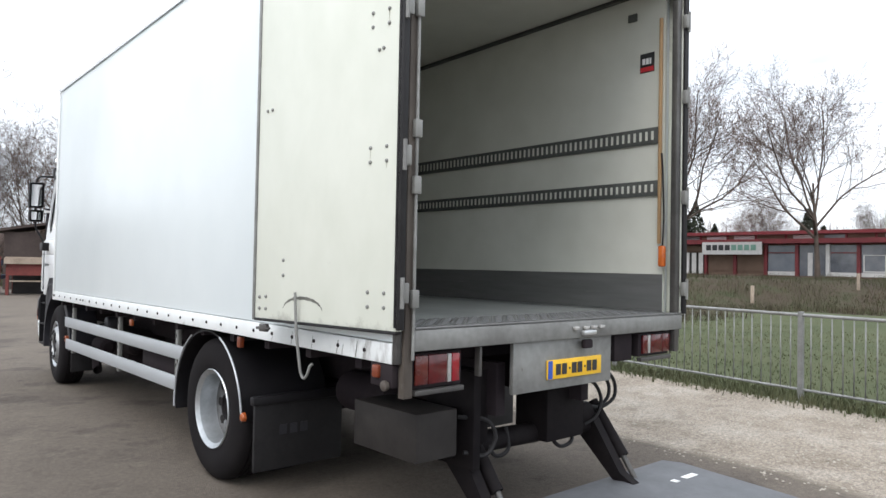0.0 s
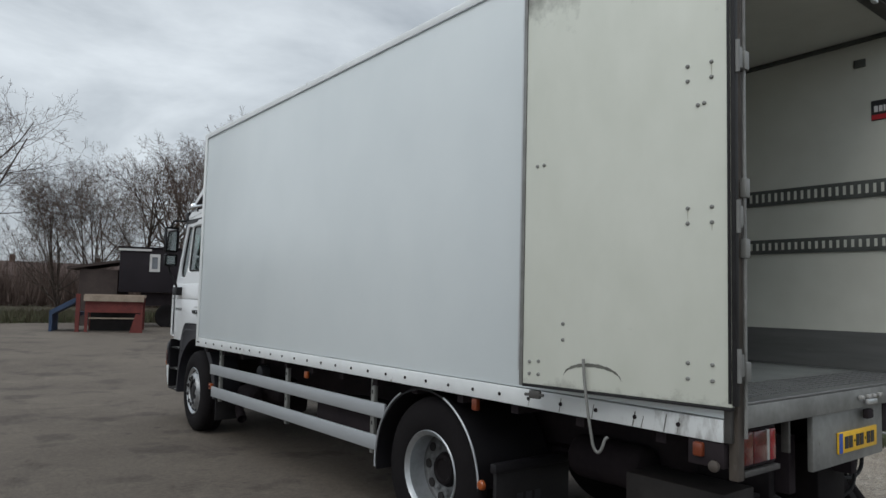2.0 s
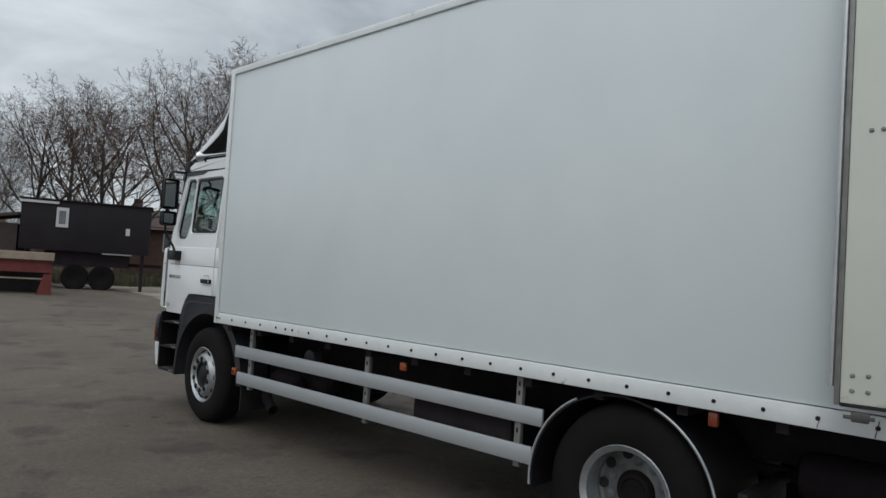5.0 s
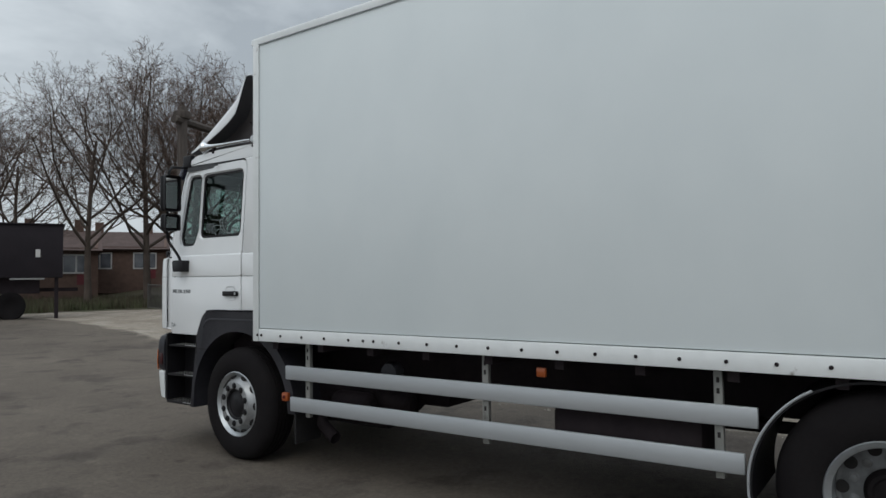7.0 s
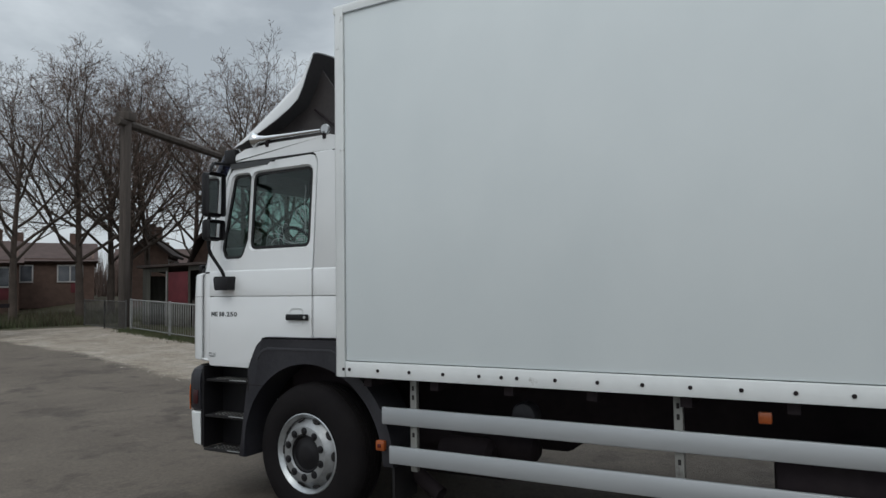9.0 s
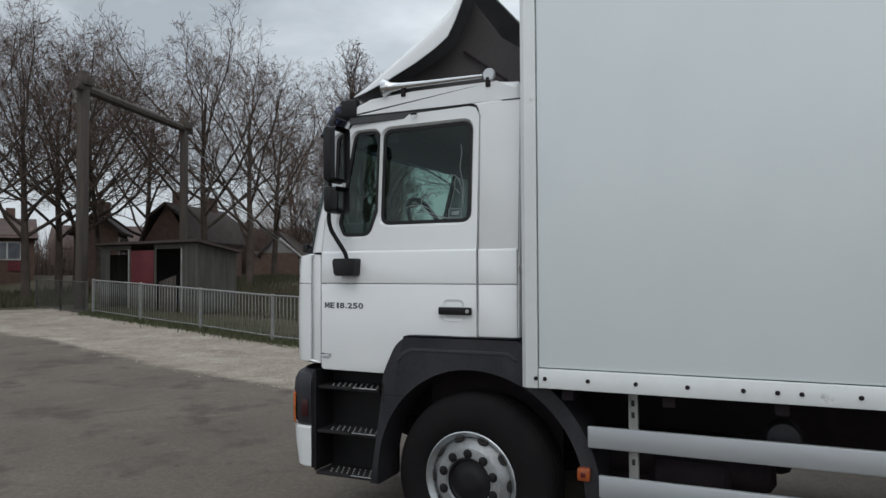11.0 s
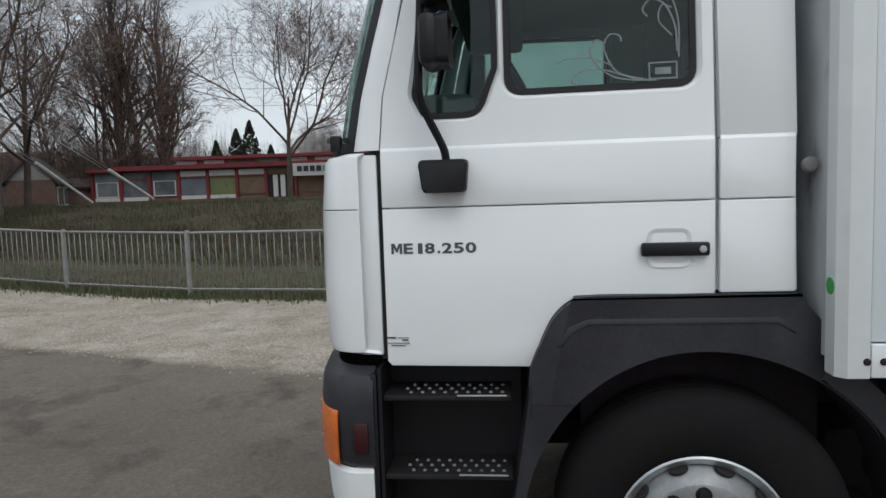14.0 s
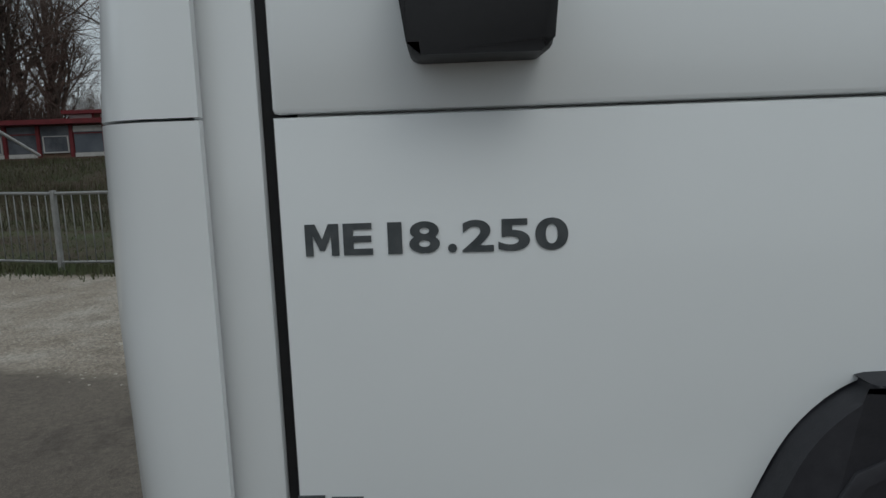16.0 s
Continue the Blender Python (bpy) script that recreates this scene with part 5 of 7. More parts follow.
    rows = [[(x + 0.045, y + 0.0, z) for x, y in ((CX, yb - 0.002), (CX + 0.02, yb + 0.022), (CX + 0.06, yb + 0.040))] for z, yb in ((1.85, 8.245), (2.02, 8.215), (2.2, 8.17), (2.4, 8.115), (2.6, 8.055), (2.7, 8.01))]
    part("screen_seal", cab_side(thick(loft(bm, rows), 0.01), left), "rubber", cab)
    # corner panel
    part("corner_filler", cab_side(boxes((CX + 0.018, CX + 0.05, 8.158, 8.235, 1.125, 1.825), r=0.006), left), "cab_white", cab)
    part("gap_seal", cab_side(boxes((CX + 0.03, CX + 0.06, 8.12, 8.165, 1.11, 1.84)), left), "rubber", cab)


def front_row(z, hw, s, f, n=3.2, count=36):
    """One level of the rounded cab front, from the left side to the right."""
    row = []
    for t in np.linspace(0, math.pi, count):
        c, sn = math.cos(t), math.sin(t)
        row.append((1.275 - math.copysign(abs(c) ** (2 / n), c) * hw, s + (f - s) * abs(sn) ** (2 / n), z))
    return row


HW = 1.275 - CX - 0.052 * 1.1
lv = [(1.128, HW - 0.02, 8.16, 8.42), (1.14, HW + 0.004, 8.218, 8.435), (1.16, HW + 0.008, 8.218, 8.445), (1.4, HW + 0.008, 8.218, 8.453), (1.638, HW + 0.008, 8.218, 8.447)]
fp = part("front_panel", thick(loft(bmesh.new(), [front_row(*q) for q in lv]), 0.012), "cab_white", cab, "white front corner and grille panel")
lv = [(1.6415, HW + 0.008, 8.218, 8.447), (1.80, HW + 0.006, 8.218, 8.427), (1.82, HW + 0.002, 8.218, 8.41), (1.832, HW - 0.02, 8.20, 8.35)]
part("front_panel_top", thick(loft(bmesh.new(), [front_row(*q) for q in lv]), 0.012), "cab_white", fp)
lv = [(1.84, HW - 0.075, 8.25, 8.36), (2.1, HW - 0.085, 8.205, 8.315), (2.4, HW - 0.105, 8.125, 8.235), (2.70, HW - 0.125, 8.02, 8.13)]
ws = part("windscreen", loft(bmesh.new(), [front_row(*q, n=3.0) for q in lv]), "screen_glass", cab, "green tinted windscreen")
ws.visible_shadow = False
part("wiper_cowl", thick(loft(bmesh.new(), [front_row(z, HW - 0.05, 8.22, f, 3.4) for z, f in ((1.826, 8.385), (1.85, 8.40), (1.87, 8.375))]), 0.01), "plastic_black", cab)
part("wiper", tube(bmesh.new(), [(0.36, 8.33, 1.875), (0.42, 8.37, 1.895), (0.95, 8.42, 1.93)], 0.012, 8), "plastic_black", cab)
part("wash_bracket", boxes((0.26, 0.30, 8.29, 8.33, 1.84, 1.90), r=0.01), "plastic_black", cab)
bm = bmesh.new()
prism(bm, [(6.80, 2.712), (6.80, 2.79), (6.83, 2.822), (6.95, 2.83), (7.5, 2.826), (7.80, 2.805), (7.95, 2.775), (8.04, 2.735), (8.055, 2.712)], "x", 0.245, TW - 0.245)
bmesh.ops.bevel(bm, geom=[e for e in bm.edges if abs(e.verts[0].co.x - e.verts[1].co.x) < 1e-6 and max(e.verts[0].co.z, e.verts[1].co.z) > 2.72], offset=0.045, segments=4, affect="EDGES", profile=0.5)
part("cab_roof", bm, "cab_white", cab, "white cab roof")
part("lamp_slot", boxes((CX + 0.062, CX + 0.078, 7.46, 7.50, 2.672, 2.684), r=0.003), "rubber", cab)

# wind deflector on the roof
secs = [(7.93, 2.835, 2.85), (7.84, 2.86, 2.945), (7.72, 2.905, 3.055), (7.6, 2.955, 3.16), (7.48, 3.01, 3.26), (7.36, 3.075, 3.355), (7.27, 3.14, 3.425), (7.22, 3.23, 3.47), (7.17, 3.35, 3.51), (7.13, 3.44, 3.53)]


def shell(dx, dz):
    rows = []
    for y, lo, hi in secs:
        row = []
        for t in np.linspace(0, math.pi, 33):
            c, sn = math.cos(t), math.sin(t)
            row.append((1.275 - math.copysign(abs(c) ** 0.55, c) * (1.02 - dx), y, lo + (hi - dz - lo) * abs(sn) ** 0.55))
        rows.append(row)
    return loft(bmesh.new(), rows)


dfl = part("wind_deflector", thick(shell(0, 0), 0.006), "cab_white", cab, "white roof wind deflector with dark inner side")
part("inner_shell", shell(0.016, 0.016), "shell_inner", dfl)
for left in (True, False):
    fx = (lambda c: c) if left else mirror_x
    bm = bmesh.new()
    prism(bm, [(7.86, 2.82), (7.80, 2.875), (7.55, 2.98), (7.30, 3.12), (7.21, 3.28), (7.16, 3.39), (6.98, 3.14), (6.78, 3.01), (6.78, 2.82)], "x", 0.42, 0.43)
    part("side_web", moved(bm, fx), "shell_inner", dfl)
    part("strut", moved(tube(bmesh.new(), [(0.40, 7.22, 3.08), (0.38, 6.93, 2.86)], 0.010, 6), fx), "chassis", dfl)
    hn = lathe(bmesh.new(), [(0.0, 0.058), (-0.012, 0.06), (-0.02, 0.05), (-0.05, 0.032), (-0.12, 0.022), (-0.30, 0.017), (-0.62, 0.014), (-0.66, 0.012)], (0.245, 7.70, 2.868), "y", 24)
    horn = part("air_horn", moved(hn, fx), "chrome", cab, "long chrome air horn")
    bm = lathe(bmesh.new(), [(0.0, 0.0), (0.0, 0.034), (0.012, 0.040), (0.026, 0.036), (0.03, 0.0)], (0.235, 7.0, 2.872), "x", 20)
    part("horn_drum", moved(bm, fx), "alu", horn)
    for y in (7.55, 6.99):
        part("horn_foot", moved(boxes((0.235, 0.26, y, y + 0.03, 2.80, 2.86), r=0.005), fx), "chassis", horn)

# sun visor
rows = []
for k in range(6):
    t = k / 5
    rows.append(front_row(2.80 - 0.17 * t, HW - 0.10, 8.04 + 0.10 * t, 8.20 + 0.14 * t, 3.2))
part("sun_visor", thick(loft(bmesh.new(), rows), 0.005), "visor", cab, "dark blue sun visor")
for left in (True, False):
    fx = (lambda c: c) if left else mirror_x
    part("visor_bracket", moved(boxes((0.235, 0.29, 7.90, 8.02, 2.70, 2.82), r=0.012), fx), "plastic_black", cab)

# mirrors
for left in (True, False):
    fx = (lambda c: c) if left else mirror_x
    mb = bmesh.new()
    prism(mb, rounded([(7.845, 1.689), (7.985, 1.689), (8.0, 1.797), (7.835, 1.797)][::-1], 0.014, 4), "x", 0.105, 0.20, 0.012)
    base = part("mirror_foot", moved(mb, fx), "plastic_black", cab, "black mirror arm foot")
    arm = smooth_path([(0.13, 7.905, 1.79), (0.115, 7.915, 1.84), (0.075, 7.955, 1.93), (0.05, 7.975, 1.99), (0.035, 7.975, 2.08), (0.03, 7.96, 2.30), (0.035, 7.95, 2.60), (0.06, 7.96, 2.665), (0.10, 7.975, 2.69), (0.26, 7.98, 2.70)], 6)
    part("mirror_arm", moved(tube(bmesh.new(), arm, 0.0135, 8), fx), "plastic_black", base)
    for name, x0, x1, z0, z1 in (("main_mirror", -0.06, 0.12, 2.255, 2.60), ("wide_mirror", -0.055, 0.115, 2.070, 2.235)):
        hs = part(name, moved(boxes((x0, x1, 7.902, 7.965, z0, z1), r=0.028), fx), "plastic_black", cab, "black mirror housing")
        part("mirror_glass", moved(boxes((x0 + 0.03, x1 - 0.03, 7.8975, 7.9015, z0 + 0.03, z1 - 0.03)), fx), "mirror", hs)
        hood = rounded([(x0 + 0.004, z0 + 0.004), (x1 - 0.004, z0 + 0.004), (x1 - 0.004, z1 - 0.004), (x0 + 0.004, z1 - 0.004)], 0.028, 4)
        part("hood", moved(ring(bmesh.new(), hood, grown(hood, -0.008), "y", 7.872, 7.925), fx), "plastic_black", hs)

# bumper, steps and front wheel arch
lv = [(0.735, HW + 0.025, 8.19, 8.46), (0.76, HW + 0.04, 8.19, 8.48), (0.95, HW + 0.045, 8.19, 8.49), (1.02, HW + 0.04, 8.19, 8.48), (1.06, HW + 0.02, 8.19, 8.46), (1.085, HW - 0.03, 8.19, 8.42)]
bump = part("bumper", thick(loft(bmesh.new(), [front_row(*q) for q in lv]), 0.012), "plastic_dark", cab, "dark grey and white front bumper")
lv = [(0.455, HW - 0.01, 8.20, 8.43), (0.47, HW + 0.015, 8.20, 8.45), (0.60, HW + 0.03, 8.20, 8.468), (0.715, HW + 0.036, 8.20, 8.477), (0.728, HW + 0.02, 8.20, 8.46)]
part("bumper_lower", thick(loft(bmesh.new(), [front_row(*q) for q in lv]), 0.012), "rail_white", bump, "chipped white lower bumper")
for left in (True, False):
    fx = (lambda c: c) if left else mirror_x
    rows = []
    for z, d in ((0.735, 0.0), (0.745, 0.008), (0.84, 0.011), (0.925, 0.008), (0.937, 0.0)):
        row = front_row(z, HW + 0.044 + d, 8.19, 8.488 + d, count=160)
        rows.append([p for p in row if p[0] < 1.0][14:44])
    part("indicator", moved(thick(loft(bmesh.new(), rows), 0.006), fx), "orange", bump, "orange corner indicator")
    part("bumper_end", moved(boxes((0.172, 0.30, 8.178, 8.205, 0.46, 1.07), r=0.012), fx), "plastic_black", bump)
    part("side_reflector", moved(boxes((0.150, 0.158, 8.212, 8.262, 0.79, 0.90), r=0.003), fx), "dull_red", bump, "dark red side reflector")
    sw = part("step_well", moved(boxes((0.37, 0.40, 7.68, 8.18, 0.44, 1.09)), fx), "plastic_black", cab, "black entry steps with metal treads")
    part("well_side", moved(boxes((0.17, 0.37, 8.162, 8.174, 0.45, 1.09)), fx), "plastic_black", sw)
    for k, z in enumerate((0.988, 0.710, 0.450)):
        x0 = 0.185 - 0.012 * k
        tr = part("step", moved(boxes((x0 + 0.004, 0.37, 7.715, 8.16, z - 0.02, z), r=0.004), fx), "rubber", sw)
        part("step_edge", moved(boxes((x0 - 0.002, x0 + 0.003, 7.73, 7.90, z - 0.003, z + 0.003), r=0.001), fx), "alu", tr)
        part("step_lip", moved(boxes((x0 - 0.001, x0 + 0.003, 7.905, 8.15, z - 0.016, z + 0.001), r=0.001), fx), "rubber", tr)
        bm = bmesh.new()
        for i in range(9):
            for j in range(3):
                lathe(bm, [(0.0, 0.007), (0.005, 0.0055), (0.0055, 0.0035), (0.001, 0.0025)], (x0 + 0.035 + 0.045 * j, 7.745 + 0.04 * i + 0.02 * (j % 2), z + 0.001), "z", 8)
        part("tread_studs", moved(bm, fx), "grimy_post", tr, kind="stuff")
    arcp = [(FY + (0.60 if t < math.pi / 2 else 0.648) * math.cos(t), 0.515 + 0.636 * math.sin(t)) for t in np.linspace(radians(5), radians(152), 36)]
    outer = [(6.60, 0.95), (6.70, 1.20), (6.765, 1.29), (6.80, 1.328), (6.86, 1.337), (7.44, 1.337), (7.50, 1.322), (7.56, 1.275), (7.60, 1.205), (7.648, 1.092), (7.655, 0.99), (7.70, 0.70), (7.745, 0.43), (7.685, 0.43)]
    outer = [(p.x, p.y) for p in smooth_path([(a, b, 0) for a, b in outer[:11]], 4)] + outer[11:]
    bm = bmesh.new()
    prism(bm, outer + arcp[:-1], "x", 0.125, 0.40, 0.012)
    fa = part("wheel_arch", moved(bm, fx), "plastic_dark", cab, "dark grey plastic front wheel arch")
    bm = bmesh.new()
    prism(bm, [(6.80, 1.22), (6.86, 1.262), (7.46, 1.262), (7.52, 1.236), (7.56, 1.17), (7.545, 1.168), (7.51, 1.222), (7.455, 1.248), (6.865, 1.248), (6.81, 1.208)], "x", 0.1205, 0.13, 0.003)
    part("arch_crease", moved(bm, fx), "plastic_dark", fa)
    part("joint", moved(boxes((0.1225, 0.128, 7.50, 7.652, 0.972, 0.978)), fx), "shed_dark", fa)
    part("joint", moved(boxes((0.1215, 0.128, 7.644, 7.652, 0.93, 1.04)), fx), "shed_dark", fa)
    bm = bmesh.new()
    lip = [(FY - 0.66 * math.cos(t), 0.50 + 0.66 * math.sin(t)) for t in np.linspace(radians(0), radians(58), 20)]
    lip2 = [(FY - 0.745 * math.cos(t), 0.50 + 0.745 * math.sin(t)) for t in np.linspace(radians(58), radians(0), 20)]
    prism(bm, lip + lip2, "x", 0.11, 0.42, 0.008)
    rg = part("rear_mudguard", moved(bm, fx), "plastic_dark", cab, "dark grey mudguard behind the front wheel")
    part("mud_skirt", moved(boxes((0.13, 0.42, 6.345, 6.365, 0.26, 0.52), r=0.004), fx), "rubber", rg)
    sl = part("side_lamp", moved(boxes((0.078, 0.115, 6.395, 6.462, 0.610, 0.678), r=0.008), fx), "amber", rg)
    part("lamp_boss", moved(boxes((0.070, 0.079, 6.416, 6.441, 0.632, 0.657), r=0.003), fx), "red_lens", sl)
    part("arch_liner", moved(boxes((0.42, 0.44, 6.62, 7.46, 0.62, 1.30)), fx), "chassis", cab)

# cab floor, seats and dash
part("cab_floor", boxes((0.24, TW - 0.24, 6.84, 8.3, 1.20, 1.32)), "cab_dark", cab)
part("headliner", boxes((0.24, TW - 0.24, 6.845, 7.95, 2.66, 2.70)), "cab_dark", cab)
part("back_trim", boxes((0.24, TW - 0.24, 6.842, 6.87, 1.33, 2.655)), "cab_dark", cab)
part("dashboard", boxes((0.26, TW - 0.26, 7.80, 8.2, 1.45, 2.03), r=0.05), "cab_dark", cab)
part("sun_shelf", boxes((0.30, TW - 0.30, 7.62, 7.96, 2.52, 2.62), r=0.03), "cab_dark", cab)
bm = bmesh.new()
ringp = [(0.72 + 0.235 * math.cos(t), 7.62 + 0.10 * math.sin(t), 2.0 + 0.21 * math.sin(t)) for t in np.linspace(0, 2 * math.pi, 33)]
tube(bm, ringp, 0.016, 8)
sw = part("steering_wheel", bm, "plastic_black", cab)
part("column", tube(bmesh.new(), [(0.72, 7.62, 2.0), (0.72, 7.9, 1.65)], 0.04, 10), "plastic_black", sw)
for x in (0.72, 1.83):
    seat = part("seat", boxes((x - 0.25, x + 0.25, 6.95, 7.45, 1.55, 1.75), r=0.06), "seat", cab, "grey cloth cab seat")
    part("seat_back", boxes((x - 0.24, x + 0.24, 6.89, 7.03, 1.72, 2.14), r=0.05), "seat", seat)
    part("headrest", boxes((x - 0.15, x + 0.15, 6.90, 7.0, 2.145, 2.27), r=0.04), "seat", seat)
    part("seat_base", boxes((x - 0.2, x + 0.2, 7.0, 7.4, 1.32, 1.55)), "cab_dark", seat)

# lettering and film on the driver's side
def lettering(places, z0, z1):
    """Type lettering, each character set into its own width on the door."""
    bm = bmesh.new()
    for body, y_from, y_to, bold in places:
        font = bpy.data.curves.new("type_lettering", "FONT")
        font.body, font.size, font.extrude, font.offset = body, 1.0, 0.012, bold
        temp = new("type_lettering", font)
        bpy.context.view_layer.update()
        letter = bpy.data.meshes.new_from_object(temp.evaluated_get(bpy.context.evaluated_depsgraph_get()))
        bpy.data.objects.remove(temp)
        co = np.array([v.co[:] for v in letter.vertices])
        lo, hi = co.min(0), co.max(0)
        top = z1 if body != "." else z0 + 0.010
        for v in letter.vertices:
            u, w = (v.co.x - lo[0]) / (hi[0] - lo[0]), (v.co.y - lo[1]) / (hi[1] - lo[1])
            v.co = bent(Vector((CX - 0.0012 - v.co.z * 0.05, y_from + u * (y_to - y_from), z0 + w * (top - z0)))) - ORIGIN[truck]
        bm.from_mesh(letter)
        bpy.data.meshes.remove(letter)
    wide = [(0, 0), (0, 1), (0.30, 1), (0.50, 0.52), (0.70, 1), (1, 1), (1, 0), (0.77, 0), (0.77, 0.64), (0.57, 0.16), (0.43, 0.16), (0.23, 0.64), (0.23, 0)]
    m = prism(bmesh.new(), [(8.112 - 0.038 * u, z0 + (z1 - z0) * w) for u, w in wide], "x", CX - 0.0018, CX - 0.0006)
    for v in m.verts:
        v.co = bent(v.co) - ORIGIN[truck]
    letter = bpy.data.meshes.new("letter")
    m.to_mesh(letter)
    m.free()
    bm.from_mesh(letter)
    bpy.data.meshes.remove(letter)
    me = bpy.data.meshes.new("type_lettering")
    bm.to_mesh(me)
    bm.free()
    link_mesh("type_lettering", me, "badge", cab, "grey type lettering on the door", smooth=0)


lettering([("E", 8.069, 8.036, 0.03), ("1", 8.019, 8.003, 0.0), ("8", 7.995, 7.961, 0.03), (".", 7.952, 7.942, 0.0), ("2", 7.936, 7.901, 0.03), ("5", 7.896, 7.861, 0.03), ("0", 7.855, 7.819, 0.03)], 1.4835, 1.5195)
for z, y0, y1, h in ((1.189, 8.140, 8.108, 0.006), (1.191, 8.10, 8.062, 0.002), (1.182, 8.085, 8.064, 0.004), (1.172, 8.142, 8.060, 0.0022), (1.163, 8.125, 8.075, 0.003)):
    part("small_print", cab_side(boxes((CX - 0.003, CX - 0.0005, y1, y0, z, z + h)), True), "badge", cab)
GX = CX + 0.0310


def film(pts, r):
    bm = tube(bmesh.new(), smooth_path([(0, y, z) for y, z in pts], 6), r, 6)
    for v in bm.verts:
        v.co = bent(Vector((GX + v.co.x * 0.15, v.co.y, v.co.z)))
    part("film_scroll", bm, "decal", cab, "frosted scroll film on the window")


film([(7.22, 2.03), (7.30, 2.035), (7.36, 2.05), (7.41, 2.09), (7.43, 2.14), (7.41, 2.17), (7.385, 2.16)], 0.003)
film([(7.28, 2.035), (7.34, 2.06), (7.37, 2.10), (7.385, 2.15), (7.365, 2.185), (7.335, 2.18), (7.33, 2.16)], 0.003)
film([(7.24, 2.03), (7.32, 2.05), (7.40, 2.075), (7.46, 2.07), (7.49, 2.04), (7.47, 2.025)], 0.0027)
film([(7.36, 2.085), (7.42, 2.11), (7.50, 2.115), (7.54, 2.10)], 0.0025)
film([(7.155, 2.12), (7.16, 2.20), (7.19, 2.27), (7.235, 2.29), (7.26, 2.26), (7.245, 2.235)], 0.003)
film([(7.15, 2.10), (7.15, 2.22), (7.175, 2.33), (7.165, 2.42), (7.175, 2.47)], 0.0027)
film([(7.17, 2.17), (7.21, 2.22), (7.20, 2.27), (7.17, 2.26)], 0.0025)
for a in ((7.155, 7.245, 2.032, 2.037), (7.155, 7.245, 2.083, 2.088), (7.155, 7.160, 2.0375, 2.0825), (7.24, 7.245, 2.0375, 2.0825), (7.175, 7.225, 2.048, 2.070)):
    part("film_badge", cab_side(boxes((GX - 0.001, GX + 0.001, *a)), True), "decal", cab)


# ---- fence along the yard ----
fence = thing("railing_fence", (8.4, 8.0, 0), "grey galvanised steel railing fence in grass", "fence")


bm = bmesh.new()
tube(bm, [(0, 0, 0.14), (0, 0, 1.045)], 0.0085, 6)
slat_mesh = bpy.data.meshes.new("slat")
bm.to_mesh(slat_mesh)
bm.free()
slat_mesh.shade_smooth()
slat_mesh.materials.append(M["zinc"])
bm = bmesh.new()
box(bm, -0.03, 0.03, -0.03, 0.03, -0.1, 1.10, r=0.006)
post_mesh = bpy.data.meshes.new("post")
bm.to_mesh(post_mesh)
bm.free()
post_mesh.materials.append(M["zinc"])
count = 0
for (x0, y0), (x1, y1) in zip(FENCE, FENCE[1:]):
    a, b = Vector((x0, y0, height(x0, y0))), Vector((x1, y1, height(x1, y1)))
    turn = Euler((0, 0, math.atan2(-(x1 - x0), y1 - y0)))
    shared("post", post_mesh, a, fence, turn)
    d = (b - a).normalized()
    for z, r in ((1.06, 0.021), (0.13, 0.017)):
        up = Vector((0, 0, z))
        part("rail", tube(bmesh.new(), [a + d * 0.032 + up, b - d * 0.032 + up], r, 8), "zinc", fence)
    n = int((b - a).length / 0.128)
    for k in range(1, n):
        if count < 300 and y0 > -5:
            shared("slat", slat_mesh, a + (b - a) * (k / n), fence)
            count += 1
shared("post", post_mesh, (FENCE[-1][0], FENCE[-1][1], height(*FENCE[-1])), fence)
mesh_fence = thing("wire_fence", (12.6, 26.2, 0.2), "low dark bar fence running on beside the shed", "fence")
WF = [Vector((11.95, 24.75, 0.22)), Vector((12.75, 27.0, 0.24)), Vector((13.6, 29.4, 0.26))]
for a, b in zip(WF, WF[1:]):
    for z in (0.2, 1.15):
        part("rail", tube(bmesh.new(), [a + Vector((0, 0, z)), b + Vector((0, 0, z))], 0.018, 6), "dark_steel", mesh_fence)
    for k in range(21):
        p = a.lerp(b, k / 20)
        part("bar", tube(bmesh.new(), [p + Vector((0, 0, -0.1 if k % 20 == 0 else 0.19)), p + Vector((0, 0, 1.2 if k % 20 == 0 else 1.16))], 0.03 if k % 20 == 0 else 0.010, 5), "dark_steel", mesh_fence)


